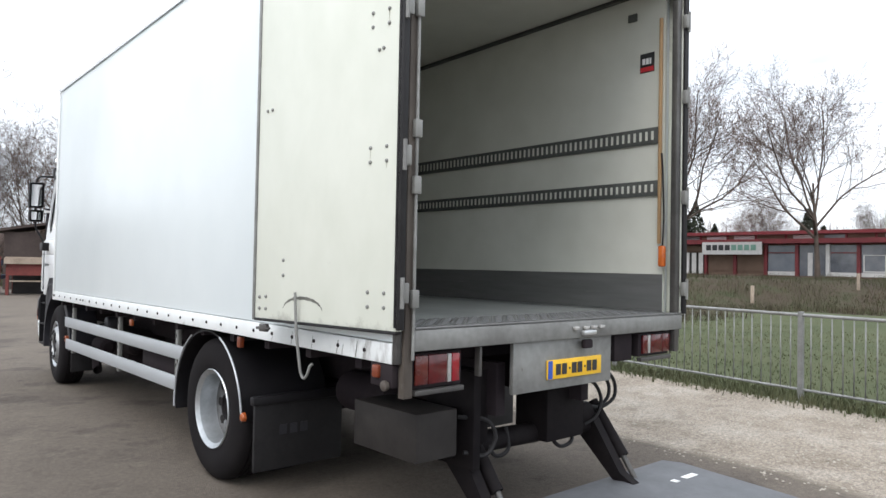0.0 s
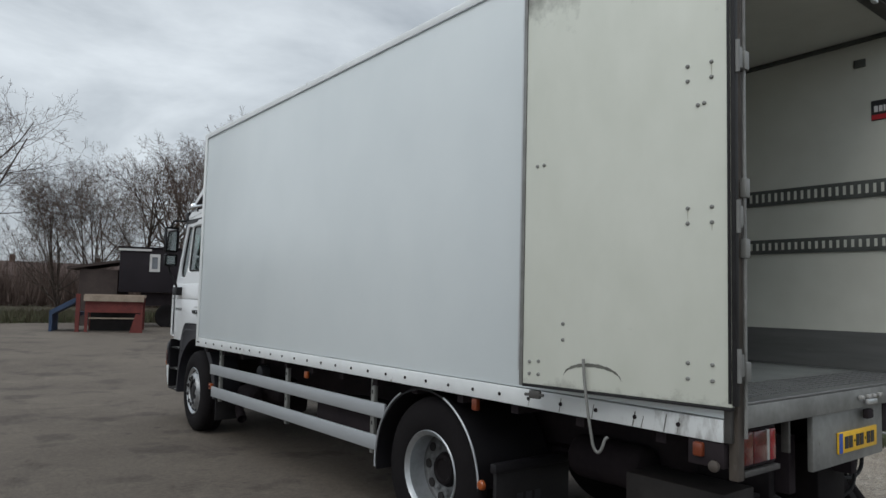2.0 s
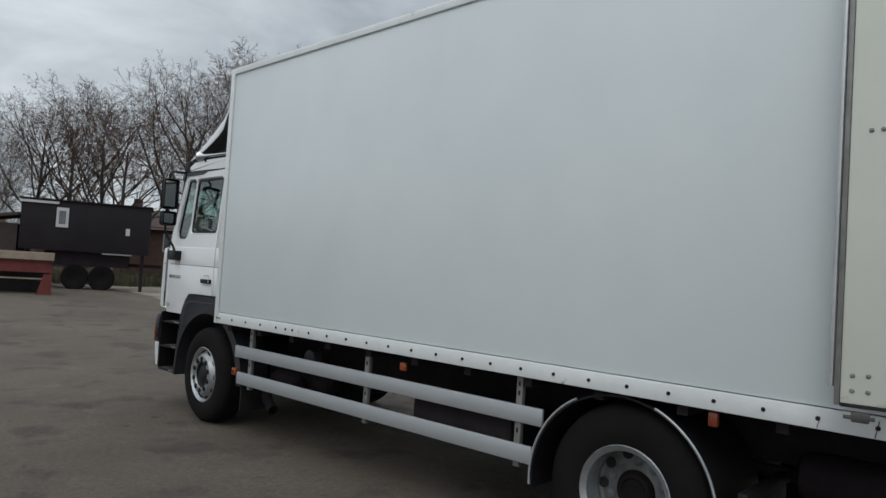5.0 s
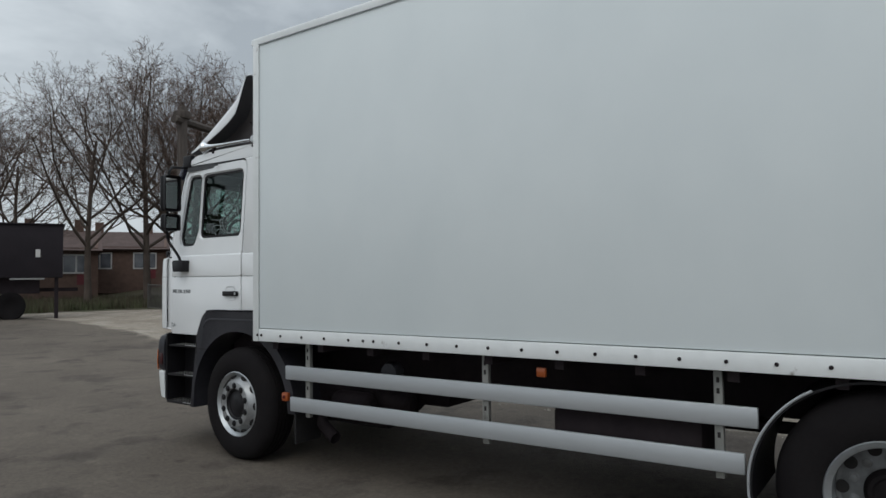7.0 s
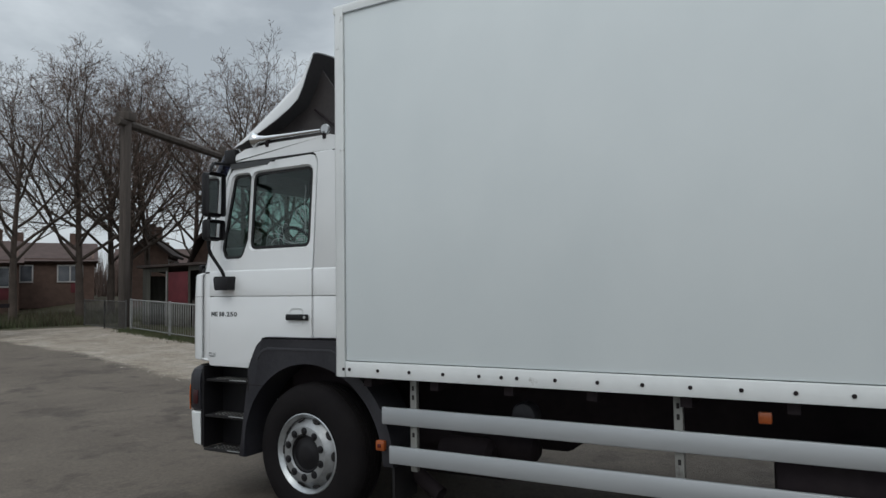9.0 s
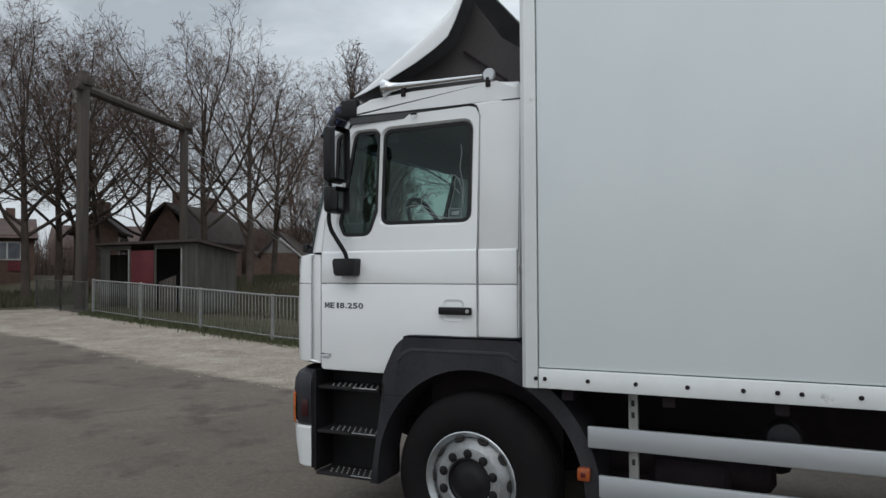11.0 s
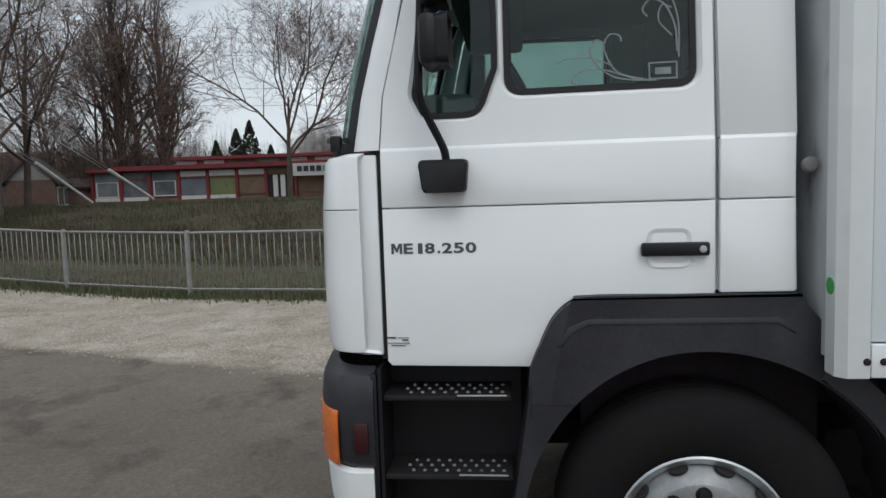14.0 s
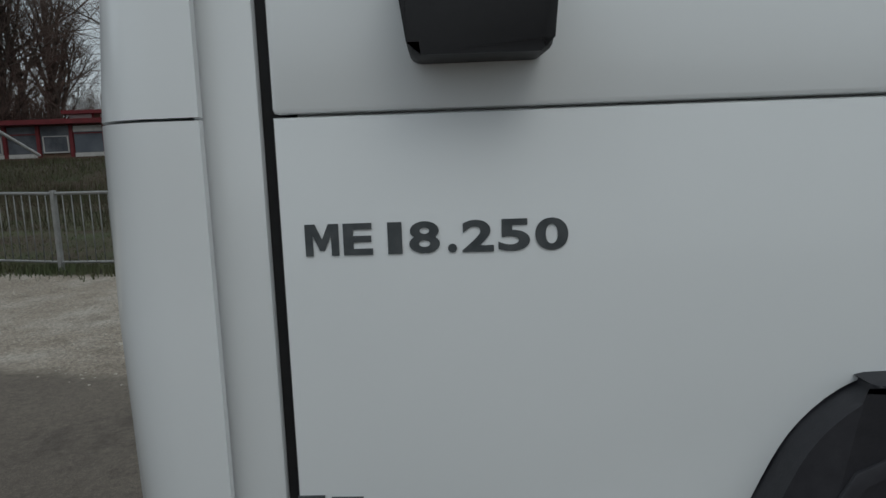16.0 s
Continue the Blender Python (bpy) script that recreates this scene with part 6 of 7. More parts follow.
# ---- trees ----
def grow_tree(seed, tall, limbs=9, clear=0.22, lean=(30, 62), reach=0.58, stems=1, kids=(7, 6, 5, 4), rise=0.10, droop=0.0, bole=0.74, stout=0.56, crook=0.21):
    """A bare winter tree: lists for the trunk with its limbs, and for the twigs."""
    rng = random.Random(seed)
    wood, twigs = ([], []), ([], [])

    def stick(to, a, b, ra, rb, seg):
        v, f = to
        d = (b - a).normalized()
        u = d.cross(Vector((0.3, 0.2, 0.9)))
        u = u.normalized() if u.length > 0.05 else Vector((1, 0, 0))
        w = d.cross(u)
        i = len(v)
        for p, r in ((a, ra), (b, rb)):
            for k in range(seg):
                t = 2 * math.pi * k / seg
                v.append(p + (u * math.cos(t) + w * math.sin(t)) * r)
        f.extend([(i + k, i + (k + 1) % seg, i + seg + (k + 1) % seg, i + seg + k) for k in range(seg)])

    def limb(at, d, length, r, level):
        """One branch that bends as it goes and carries finer branches."""
        steps = (7, 6, 4, 3, 2, 1)[level]
        bend = (0.06, crook, 0.26, 0.28, 0.30, 0.3)[level]
        end = max(0.006, r * (0.35 if level else 0.28))
        pts, dirs = [at], []
        for k in range(steps):
            up = rise * (1.0 if level < 3 else 0.7) - droop * (level >= 2)
            d = (d + Vector((rng.uniform(-bend, bend), rng.uniform(-bend, bend), rng.uniform(-bend, bend) * 0.7 + up))).normalized()
            pts.append(pts[-1] + d * (length / steps))
            dirs.append(d)
        seg = (8, 6, 4, 3, 3, 3)[level]
        if level >= 4:
            side = dirs[0].cross(Vector((rng.uniform(-1, 1), rng.uniform(-1, 1), rng.uniform(-1, 1)))).normalized() * max(r, 0.0085)
            v, f = twigs
            for k in range(steps):
                i, a, b = len(v), 1 - 0.6 * k / steps, 1 - 0.6 * (k + 1) / steps
                v.extend((pts[k] - side * a, pts[k] + side * a, pts[k + 1] + side * b, pts[k + 1] - side * b))
                f.append((i, i + 1, i + 2, i + 3))
        else:
            for k in range(steps):
                stick(wood if level < 3 else twigs, pts[k], pts[k + 1], r + (end - r) * k / steps, r + (end - r) * (k + 1) / steps, seg)
        if level == 0 or level >= 5:
            return pts, dirs
        n = (0, *kids, 3)[level]
        first = 0.22 if level == 1 else 0.15
        for k in range(n):
            t = first + (1 - first) * (k + rng.uniform(0.2, 1.0)) / n
            j = min(steps - 1, int(t * steps))
            p = pts[j].lerp(pts[j + 1], min(1.0, t * steps - j))
            a = k * 2.4 + rng.uniform(-0.7, 0.7)
            u = dirs[j].cross(Vector((0.2, 0.1, 1.0)))
            u = u.normalized() if u.length > 0.05 else Vector((1, 0, 0))
            w = dirs[j].cross(u)
            tilt = radians(rng.uniform(26, 58))
            nd = dirs[j] * math.cos(tilt) + (u * math.cos(a) + w * math.sin(a)) * math.sin(tilt)
            limb(p, nd.normalized(), length * rng.uniform(0.38, 0.60) * (1.25 - 0.62 * t), max(0.006, (r + (end - r) * t) * 0.52), level + 1)
        return pts, dirs

    for q in range(stems):
        r0 = (tall * 0.0142 + 0.03) / stems**0.5
        a0 = rng.uniform(0, 6.28)
        off = Vector((math.cos(a0), math.sin(a0), 0)) * (0.0 if stems == 1 else 0.45)
        start = Vector((0, 0, 1)) + off * (0.0 if stems == 1 else 0.45)
        pts, dirs = limb(off + Vector((0, 0, -0.25)), start.normalized(), tall * bole, r0, 0)
        n = max(3, limbs // stems)
        for k in range(n + 3):
            t = clear + (0.97 - clear) * ((k + rng.uniform(0.1, 0.7)) / (n + 3)) ** 1.25
            j = min(6, int(t * 7))
            p = pts[j].lerp(pts[j + 1], min(1.0, t * 7 - j))
            a = k * 2.4 + a0 + rng.uniform(-0.5, 0.5)
            share = (t - clear) / (0.97 - clear)
            e = radians(lean[1] + (lean[0] - lean[1]) * share + rng.uniform(-9, 9))
            d = Vector((math.cos(a) * math.sin(e), math.sin(a) * math.sin(e), math.cos(e)))
            limb(p, d, tall * reach * rng.uniform(0.85, 1.12) * (1.0 - 0.42 * share), r0 * (1 - 0.72 * t) * stout, 1)
    return wood, twigs


TREE_LABEL = "tall bare winter tree with many thin brown twigs"


def make_tree(seed, name="tree", label=TREE_LABEL, **kw):
    root = thing(name, (0, 0, 0), label, "tree", "bare trees round the yard")
    wood, twigs = grow_tree(seed, **kw)
    fit = kw["tall"] / max(p.z for p in twigs[0])
    for nm, (v, f), m in (("trunk", wood, "bark"), ("crown", twigs, "twig")):
        me = bpy.data.meshes.new(nm)
        me.from_pydata([tuple(p * fit) for p in v], [], f)
        link_mesh(nm, me, m, root, smooth=0 if nm == "crown" else 60)
    return root


TALL = 12.0
KINDS = [
    make_tree(3, tall=TALL, limbs=10, clear=0.34, kids=(7, 6, 4, 3)),
    make_tree(8, tall=TALL, limbs=8, clear=0.28, lean=(24, 55), reach=0.54, kids=(7, 6, 4, 3)),
    make_tree(12, tall=TALL, limbs=11, clear=0.32, lean=(28, 62), reach=0.60, kids=(7, 6, 4, 3), droop=0.05),
    make_tree(21, label="bushy bare tree with several stems from the ground", tall=TALL, limbs=18, clear=0.10, lean=(20, 55), reach=0.62, stems=4, kids=(7, 6, 4, 3)),
    make_tree(30, label="bare spreading tree with open crown", tall=TALL, limbs=9, clear=0.26, lean=(28, 66), reach=0.60, kids=(7, 6, 5, 3)),
    make_tree(41, label="slender bare poplar with upright branches", tall=TALL, limbs=22, clear=0.14, lean=(8, 24), reach=0.34, kids=(6, 5, 4, 2), rise=0.12),
    make_tree(47, label="dense brown thicket tree with fine twigs", tall=TALL, limbs=18, clear=0.08, lean=(24, 66), reach=0.46, stems=2, kids=(8, 6, 5, 3)),
    make_tree(55, label="broad bare tree forking low into long rising limbs", tall=TALL, limbs=5, clear=0.42, lean=(8, 44), reach=0.74, kids=(11, 8, 6, 3), rise=0.08, bole=0.54, stout=0.70, crook=0.30),
]
used = [False] * len(KINDS)


def plant(kind, x, y, turn, tall):
    m = Matrix.Translation((x, y, height(x, y) - 0.05)) @ Matrix.Rotation(radians(turn), 4, "Z")
    if used[kind]:
        ob = copy_thing(KINDS[kind], m)
    else:
        ob, used[kind] = KINDS[kind], True
        ob.matrix_basis = m
    ob.scale = (tall / TALL,) * 3


def from_eye(eye, az, dist):
    """A place by bearing (degrees to the right of +y) and distance from a place on the walk."""
    return eye[0] + dist * math.sin(radians(az)), eye[1] + dist * math.cos(radians(az))


BACK, MID, FRONT, CAB = (-3.4, -0.7), (-3.9, 2.1), (-3.5, 6.3), (-2.9, 7.25)
GROVE = [
    (BACK, 2, 2.4, 46, 40, 15.4), (BACK, 3, 11.2, 52, 80, 10.2), (BACK, 3, 13.6, 50, 10, 11.0), (BACK, 0, 16.4, 50, 60, 11.6), (BACK, 2, 18.8, 52, 130, 12.8), (BACK, 1, 20.9, 48, 200, 12.2),
    (MID, 4, 24.2, 45, 260, 11.6), (MID, 0, 28.6, 38, 300, 12.2), (MID, 2, 32.6, 39, 20, 13.4), (MID, 1, 35.8, 42, 110, 14.2),
    (FRONT, 2, 37.8, 38, 75, 13.4), (FRONT, 0, 40.4, 40, 150, 13.8), (FRONT, 4, 43.8, 46, 210, 14.6), (FRONT, 0, 48.0, 38, 250, 14.8), (FRONT, 1, 51.2, 38, 320, 13.6), (FRONT, 1, 53.0, 44, 20, 13.4),
    (FRONT, 6, 55.4, 64, 35, 14.0), (FRONT, 6, 57.8, 66, 95, 14.5), (FRONT, 5, 59.2, 64, 170, 22.0), (FRONT, 5, 62.2, 68, 270, 20.0), (FRONT, 0, 60.4, 66, 120, 21.0), (FRONT, 6, 61.8, 70, 200, 11.0),
    (CAB, 7, 71.6, 44, 205, 14.4), (CAB, 3, 74.5, 66, 100, 7.6), (CAB, 3, 82.0, 68, 10, 7.0),
]
for eye, kind, az, dist, turn, tall in GROVE:
    plant(kind, *from_eye(eye, az, dist), turn, tall)
plant(7, 40.4, 13.0, 50, 13.2)
plant(3, 60.0, 25.5, 300, 7.0)
plant(4, 68.0, 15.5, 140, 6.4)


def conifer(x, y, tall, seed):
    root = thing("conifer", (x, y, height(x, y)), "small dark green conifer behind the low building", "tree")
    rng = random.Random(seed)
    part("trunk", tube(bmesh.new(), [(x, y, height(x, y) - 0.1), (x, y, height(x, y) + tall * 0.9)], 0.09, 6, 0.02), "bark", root)
    bm = bmesh.new()
    for k in range(420):
        t = rng.random() ** 0.8
        z = height(x, y) + tall * (0.12 + 0.88 * t)
        r = tall * 0.25 * (1 - t) ** 0.8 + 0.04
        a = rng.uniform(0, 6.283)
        p = Vector((x + math.cos(a) * r * 0.25, y + math.sin(a) * r * 0.25, z))
        q = Vector((x + math.cos(a) * r * rng.uniform(0.8, 1.15), y + math.sin(a) * r * rng.uniform(0.8, 1.15), z - 0.15 + rng.uniform(-0.1, 0.2)))
        s = Vector((-math.sin(a), math.cos(a), rng.uniform(-0.3, 0.3))) * 0.2
        bm.faces.new([bm.verts.new(v) for v in (p, q + s, q + Vector((0, 0, 0.22)), q - s)])
    part("crown", bm, "conifer", root, smooth=0)


for x, y, tall, seed in ((63, 32.8, 7.2, 1), (63.6, 34.4, 6.6, 2), (62.6, 36.0, 5.4, 3), (63, 30.8, 4.8, 6), (60.0, 21.0, 5.6, 4), (60.6, 20.0, 4.2, 5)):
    conifer(x, y, tall, seed)



# ---- bare hedge behind the yard ----
def hedge():
    rng = random.Random(9)
    v, f = [], []
    rows = ((MID, -14, 22, 60, 1.0), (MID, -14, 22, 64, 1.1), (MID, 22, 42, 74, 1.0), (FRONT, 44, 62, 62, 1.3), (FRONT, 44, 62, 68, 1.5), (FRONT, 56, 80, 92, 2.0), (FRONT, 60, 84, 84, 1.2))
    for k in range(46000):
        eye, a0, a1, dist, grow = rng.choice(rows)
        x, y = from_eye(eye, rng.uniform(a0, a1), dist + rng.uniform(0, 9))
        tall = (2.2 + 1.4 * noise.noise((x * 0.12, y * 0.12, 0)) + rng.uniform(-0.9, 1.2)) * grow
        a, lean, z = rng.uniform(0, 6.28), rng.uniform(-0.45, 0.45), height(x, y)
        z += rng.uniform(0, tall * 0.4)
        wd = rng.uniform(0.015, 0.05)
        dx, dy = math.cos(a), math.sin(a)
        i = len(v)
        v += [(x - dx * wd, y - dy * wd, z - 0.1), (x + dx * wd, y + dy * wd, z - 0.1), (x + dy * lean * tall, y - dx * lean * tall, z + tall)]
        f.append((i, i + 1, i + 2))
    me = bpy.data.meshes.new("bare_hedge")
    me.from_pydata(v, [], f)
    link_mesh("bare_hedge", me, "twig", label="tangled bare brown hedge behind the yard", smooth=0, category="hedge", kind="stuff")


hedge()

# ---- low red-framed building beyond the field ----
BZ, BAY, BLEFT = 1.28, 2.2, 39.1
bld = thing("low_building", (49, 22, BZ), "low flat-roofed building with dark red frames", "building")


def facade(y):
    return 48.0 + (23.0 - y) * 0.04


def slab(y0, y1, d0, d1, z0, z1):
    """A flat piece of the front between two places along it; d is depth behind the front, z above its foot."""
    bm = bmesh.new()
    q = [(facade(y0) + d0, y0), (facade(y1) + d0, y1), (facade(y1) + d1, y1), (facade(y0) + d1, y0)]
    return prism(bm, q, "z", BZ + z0, BZ + z1)


BRIGHT = -14.0
part("wall", slab(BRIGHT, BLEFT, 0.14, 11.0, -0.3, 2.30), "panel_brown", bld)
part("plinth", slab(BRIGHT - 0.2, BLEFT + 9.0, -0.7, -0.5, -0.5, 0.10), "brick_wall", bld, "low dark brick wall in front")
part("terrace", slab(BRIGHT, BLEFT, -0.49, 0.13, -0.3, 0.02), "panel_brown", bld)
part("fascia", slab(BRIGHT - 0.3, BLEFT - 1.9, -0.5, 11.3, 2.34, 2.66), "frame_red", bld, "dark red roof edge")
part("low_fascia", slab(BLEFT - 1.89, BLEFT + 0.3, -0.3, 11.3, 2.31, 2.52), "frame_red", bld)
part("soffit", slab(BRIGHT - 0.2, BLEFT + 0.2, -0.42, 0.12, 2.29, 2.305), "frame_red", bld)
part("upper_wall", slab(BRIGHT, BLEFT - 5.2, 3.4, 10.5, 2.67, 3.14), "panel_brown", bld)
part("upper_fascia", slab(BRIGHT - 0.3, BLEFT - 4.6, 2.9, 10.8, 3.15, 3.40), "frame_red", bld)
# each bay from the far end: width, window colour, top panel, bottom panel, inner frame
BAYS = [
    (BAY, "pane_pale", None, "frame_white", True), (BAY, "pane_dark", None, "frame_white", False), (BAY, "pane_dark", None, None, True), (BAY, "pane_blue", "frame_white", "frame_white", False),
    (BAY, "pane_green", "frame_white", "frame_white", False), (BAY, "panel_brown", "frame_white", None, False), (BAY, "stripes", "panel_brown", None, False),
    (BAY, "panel_brown", None, None, False), (BAY, "panel_brown", None, None, False), (2.1, "pane_blue", None, "frame_white", False),
    (1.95, "slats", None, None, False), (1.85, "pane_dark", None, "frame_white", False), (1.8, "pane_dark", None, "frame_white", True), (1.8, "pane_blue", None, "frame_white", False),
]
y, k = BLEFT, 0
while y > BRIGHT + 2:
    wide, what, top, low, inner = BAYS[k] if k < len(BAYS) else BAYS[9 + k % 5]
    part("column", slab(y - 0.11, y + 0.11, -0.10, 0.135, 0.11, 2.285), "frame_red" if k != 11 else "frame_white", bld)
    y1, y0 = y - 0.13, y - wide + 0.13
    if what == "stripes":
        door = part("door", slab(y0, y1, 0.06, 0.13, 0.11, 1.72), "shed_dark", bld, "dark door with pale upright boards")
        for j in range(3):
            c = y0 + 0.3 + j * 0.55
            part("board", slab(c - 0.17, c + 0.17, 0.0, 0.055, 0.12, 1.70), "frame_white", door)
    elif what == "slats":
        door = part("door", slab(y0, y1, 0.06, 0.13, 0.11, 2.2), "pane_dark", bld, "dark glazed door with a pale board")
        part("board", slab(y1 - 0.85, y1 - 0.55, 0.0, 0.055, 0.12, 1.70), "frame_white", door)
        part("leaf_frame", slab(y0 + 0.55, y0 + 0.63, 0.0, 0.055, 0.12, 2.1), "frame_red", door)
    else:
        win = part("window", slab(y0, y1, 0.06, 0.13, 0.40, 2.2), what, bld)
        if inner:
            for a, b, c, d in ((y0 + 0.12, y0 + 0.19, 0.50, 1.5), (y1 - 0.19, y1 - 0.12, 0.50, 1.5), (y0 + 0.12, y1 - 0.12, 0.42, 0.495), (y0 + 0.12, y1 - 0.12, 1.505, 1.55)):
                part("frame", slab(a, b, 0.0, 0.055, c, d), "frame_white", win)
        elif what.startswith("pane"):
            part("transom", slab(y0, y1, 0.0, 0.05, 1.66, 1.73), "frame_red", win)
    if top:
        part("top_panel", slab(y0, y1, 0.0, 0.05, 1.80, 2.19), top, bld)
    if low:
        part("low_panel", slab(y0, y1, 0.0, 0.05, 0.12, 0.39), low, bld)
    if k in (2, 3, 5, 6, 7, 9, 10, 12):
        part("roof_panel", slab(y0 - 0.2, y1 - 0.4, 3.32, 3.39, 2.74, 3.08), "frame_white" if k % 5 else "pane_pale", bld)
    if k > 2:
        part("roof_post", slab(y - 0.08, y + 0.08, 3.30, 3.39, 2.67, 3.145), "frame_red", bld)
    y -= wide
    k += 1
SIGN = BLEFT - 7 * BAY
sign = part("sign_board", slab(SIGN - 4.36, SIGN, -0.62, -0.52, 1.56, 2.46), "frame_white", bld, "white sign board with dark and green print")
yy = SIGN - 0.32
for k in range(8):
    part("print_bar", slab(yy - 0.36, yy, -0.645, -0.625, 1.86, 2.26), "ink" if k < 4 else "sign_green", sign)
    yy -= 0.47
for x, yp in ((27.8, 10.95), (33.6, 8.7)):
    stake = thing("stake", (x, yp, height(x, yp)), "short pale wooden stake on the bank", "stake")
    part("shaft", boxes((x - 0.06, x + 0.06, yp - 0.06, yp + 0.06, height(x, yp) - 0.2, height(x, yp) + 0.75), r=0.01), "ramp_deck", stake)


# ---- houses ----
def house(name, x, y, w, d, eave, ridge, turn, label, roof="roof_tile", wall="brick_wall", rows=1, gable=False, peak=None):
    """A house with its ridge along its width; turn in degrees about z."""
    z = height(x, y)
    root = thing(name, (0, 0, 0), label, "house", "houses beyond the yard")
    m = pose(x, y, z, 0, 0, turn)
    part("wall", boxes((-w / 2, w / 2, -d / 2, d / 2, -0.3, eave)), wall, root)
    for s in (-1, 1):
        bm = bmesh.new()
        prism(bm, [(-d / 2, eave), (d / 2, eave), (0, ridge - 0.05)], "x", s * (w / 2 - 0.01), s * (w / 2 - 0.2))
        part("gable", bm, peak or wall, root)
    if gable:
        prof = [(-d / 2 - 0.2, eave), (-d * 0.36, eave + (ridge - eave) * 0.68), (0, ridge), (d * 0.36, eave + (ridge - eave) * 0.68), (d / 2 + 0.2, eave)]
    else:
        prof = [(-d / 2 - 0.35, eave - 0.2), (0, ridge), (d / 2 + 0.35, eave - 0.2)]
    bm = bmesh.new()
    prism(bm, prof + [(p[0] * 0.96, p[1] - 0.16) for p in prof[::-1]], "x", -w / 2 - 0.25, w / 2 + 0.25)
    rf = part("roof", bm, roof, root)
    for cx in (-w * 0.3, w * 0.28) if rows and not peak else ():
        part("chimney", boxes((cx - 0.3, cx + 0.3, -0.3, 0.3, ridge - 0.5, ridge + 0.75)), "brick_wall", rf)
    n = max(2, int(w / 3.2))
    for r in range(rows):
        for k in range(n):
            cx = -w / 2 + (k + 0.5) * w / n
            z0 = eave - 1.75 - 2.7 * r
            win = part("window", boxes((cx - 0.85, cx + 0.85, -d / 2 - 0.06, -d / 2 + 0.02, z0, z0 + 1.3)), "frame_white", root)
            for a in (-0.76, 0.05):
                part("pane", boxes((cx + a, cx + a + 0.71, -d / 2 - 0.075, -d / 2 - 0.062, z0 + 0.1, z0 + 1.2)), "pane_dark", win)
            if k == 1:
                part("panel", boxes((cx + 0.05, cx + 0.8, -d / 2 - 0.05, -d / 2 + 0.01, z0 - 0.75, z0 - 0.05)), "panel_red", root)
    root.matrix_basis = m
    return root


house("terraced_house", 21.4, 52.8, 5.3, 7, 3.44, 4.83, -28, "brown brick house with wide tiled roof", rows=1)
house("terraced_house", 28.9, 56.5, 6.4, 7, 3.30, 4.66, -34, "row of brown brick houses with dark tiled roof", rows=1)
house("terraced_house", 13.6, 91.6, 15.4, 9, 2.7, 4.6, -10, "distant row of brown brick houses", rows=1)
house("terraced_house", 58.0, 66.0, 26, 8, 3.0, 5.4, -44, "brown brick houses behind bare trees", rows=1)
house("small_house", 27.2, 42.3, 3.6, 2.4, 3.33, 4.43, 40, "small brown house with steep gable", roof="roof_dark", rows=1)
house("barn_house", 31.6, 38.9, 7.4, 2.9, 2.2, 4.55, 16, "dark barn with a gambrel roof", roof="roof_dark", rows=1, gable=True)
house("cottage", 43.4, 40.6, 5.0, 2.9, 1.75, 3.35, 26, "brown cottage with pale gable and dark roof", roof="roof_dark", rows=1, peak="pale_wall")
house("long_shed", 47.5, 41.5, 9.0, 3.0, 1.5, 2.0, -30, "long low brown shed with dark roof", roof="roof_dark", rows=0)

# ---- board shed and pole frame by the fence ----
shed = thing("shed", (14.6, 24.6, 0.2), "weathered grey board shed with open doorways", "shed")
sm = pose(13.78, 21.97, height(13, 22), 0, 0, -10) @ Matrix.Diagonal((0.50, 0.81, 1.08, 1.0))


def at_shed(bm):
    bmesh.ops.transform(bm, matrix=sm, verts=bm.verts)
    return bm


front_cols = [(0.0, 1.05, "w"), (1.05, 2.75, "open"), (2.75, 2.9, "w"), (2.9, 4.6, "red"), (4.6, 4.75, "w"), (4.75, 6.2, "open"), (6.2, 6.9, "w")]
for a, b, what in front_cols:
    if what == "w":
        k = a
        while k < b - 0.02:
            part("board", at_shed(boxes((-0.02, 0.02, k + 0.004, min(k + 0.16, b) - 0.004, 0.0, 2.12))), "shed_wood", shed)
            k += 0.16
    elif what == "red":
        part("red_door", at_shed(boxes((-0.03, 0.01, a + 0.03, b - 0.03, 0.85, 1.95), r=0.01)), "panel_red", shed, "dark red door panel")
        k = a
        while k < b - 0.02:
            part("board", at_shed(boxes((-0.02, 0.02, k + 0.004, min(k + 0.16, b) - 0.004, 0.0, 0.84))), "shed_wood", shed)
            k += 0.16
    else:
        part("lintel", at_shed(boxes((-0.03, 0.03, a, b, 1.98, 2.12))), "shed_wood", shed)
        part("door_post", at_shed(boxes((-0.035, 0.035, a - 0.06, a + 0.04, 0.0, 2.0))), "pale_wall", shed)
k = 0.0
while k < 3.0:
    part("board", at_shed(boxes((k + 0.004, k + 0.176, -0.02, 0.02, 0.0, 2.12 - 0.09 * k))), "shed_wood", shed)
    k += 0.18
part("back_wall", at_shed(boxes((2.95, 3.0, 0.0, 6.9, 0.0, 1.85))), "shed_dark", shed)
part("end_wall", at_shed(boxes((0.0, 3.0, 6.88, 6.92, 0.0, 1.85))), "shed_wood", shed)
part("inner_floor", at_shed(boxes((0.03, 2.95, 0.03, 6.87, -0.05, 0.03))), "shed_dark", shed)
bm = bmesh.new()
prism(bm, [(-0.35, 2.16), (-0.35, 2.24), (3.2, 1.92), (3.2, 1.84)], "y", -0.25, 7.15)
part("roof", at_shed(bm), "roof_dark", shed)
pallet = thing("pallet", (13.7, 23.2, 0.2), "pale wooden pallet leaning upright in a doorway", "pallet")
for j in range(7):
    part("slat", at_shed(boxes((-0.22, -0.19, 1.25 + j * 0.16, 1.38 + j * 0.16, 0.02, 1.15 - 0.03 * j))), "pole_wood", pallet)
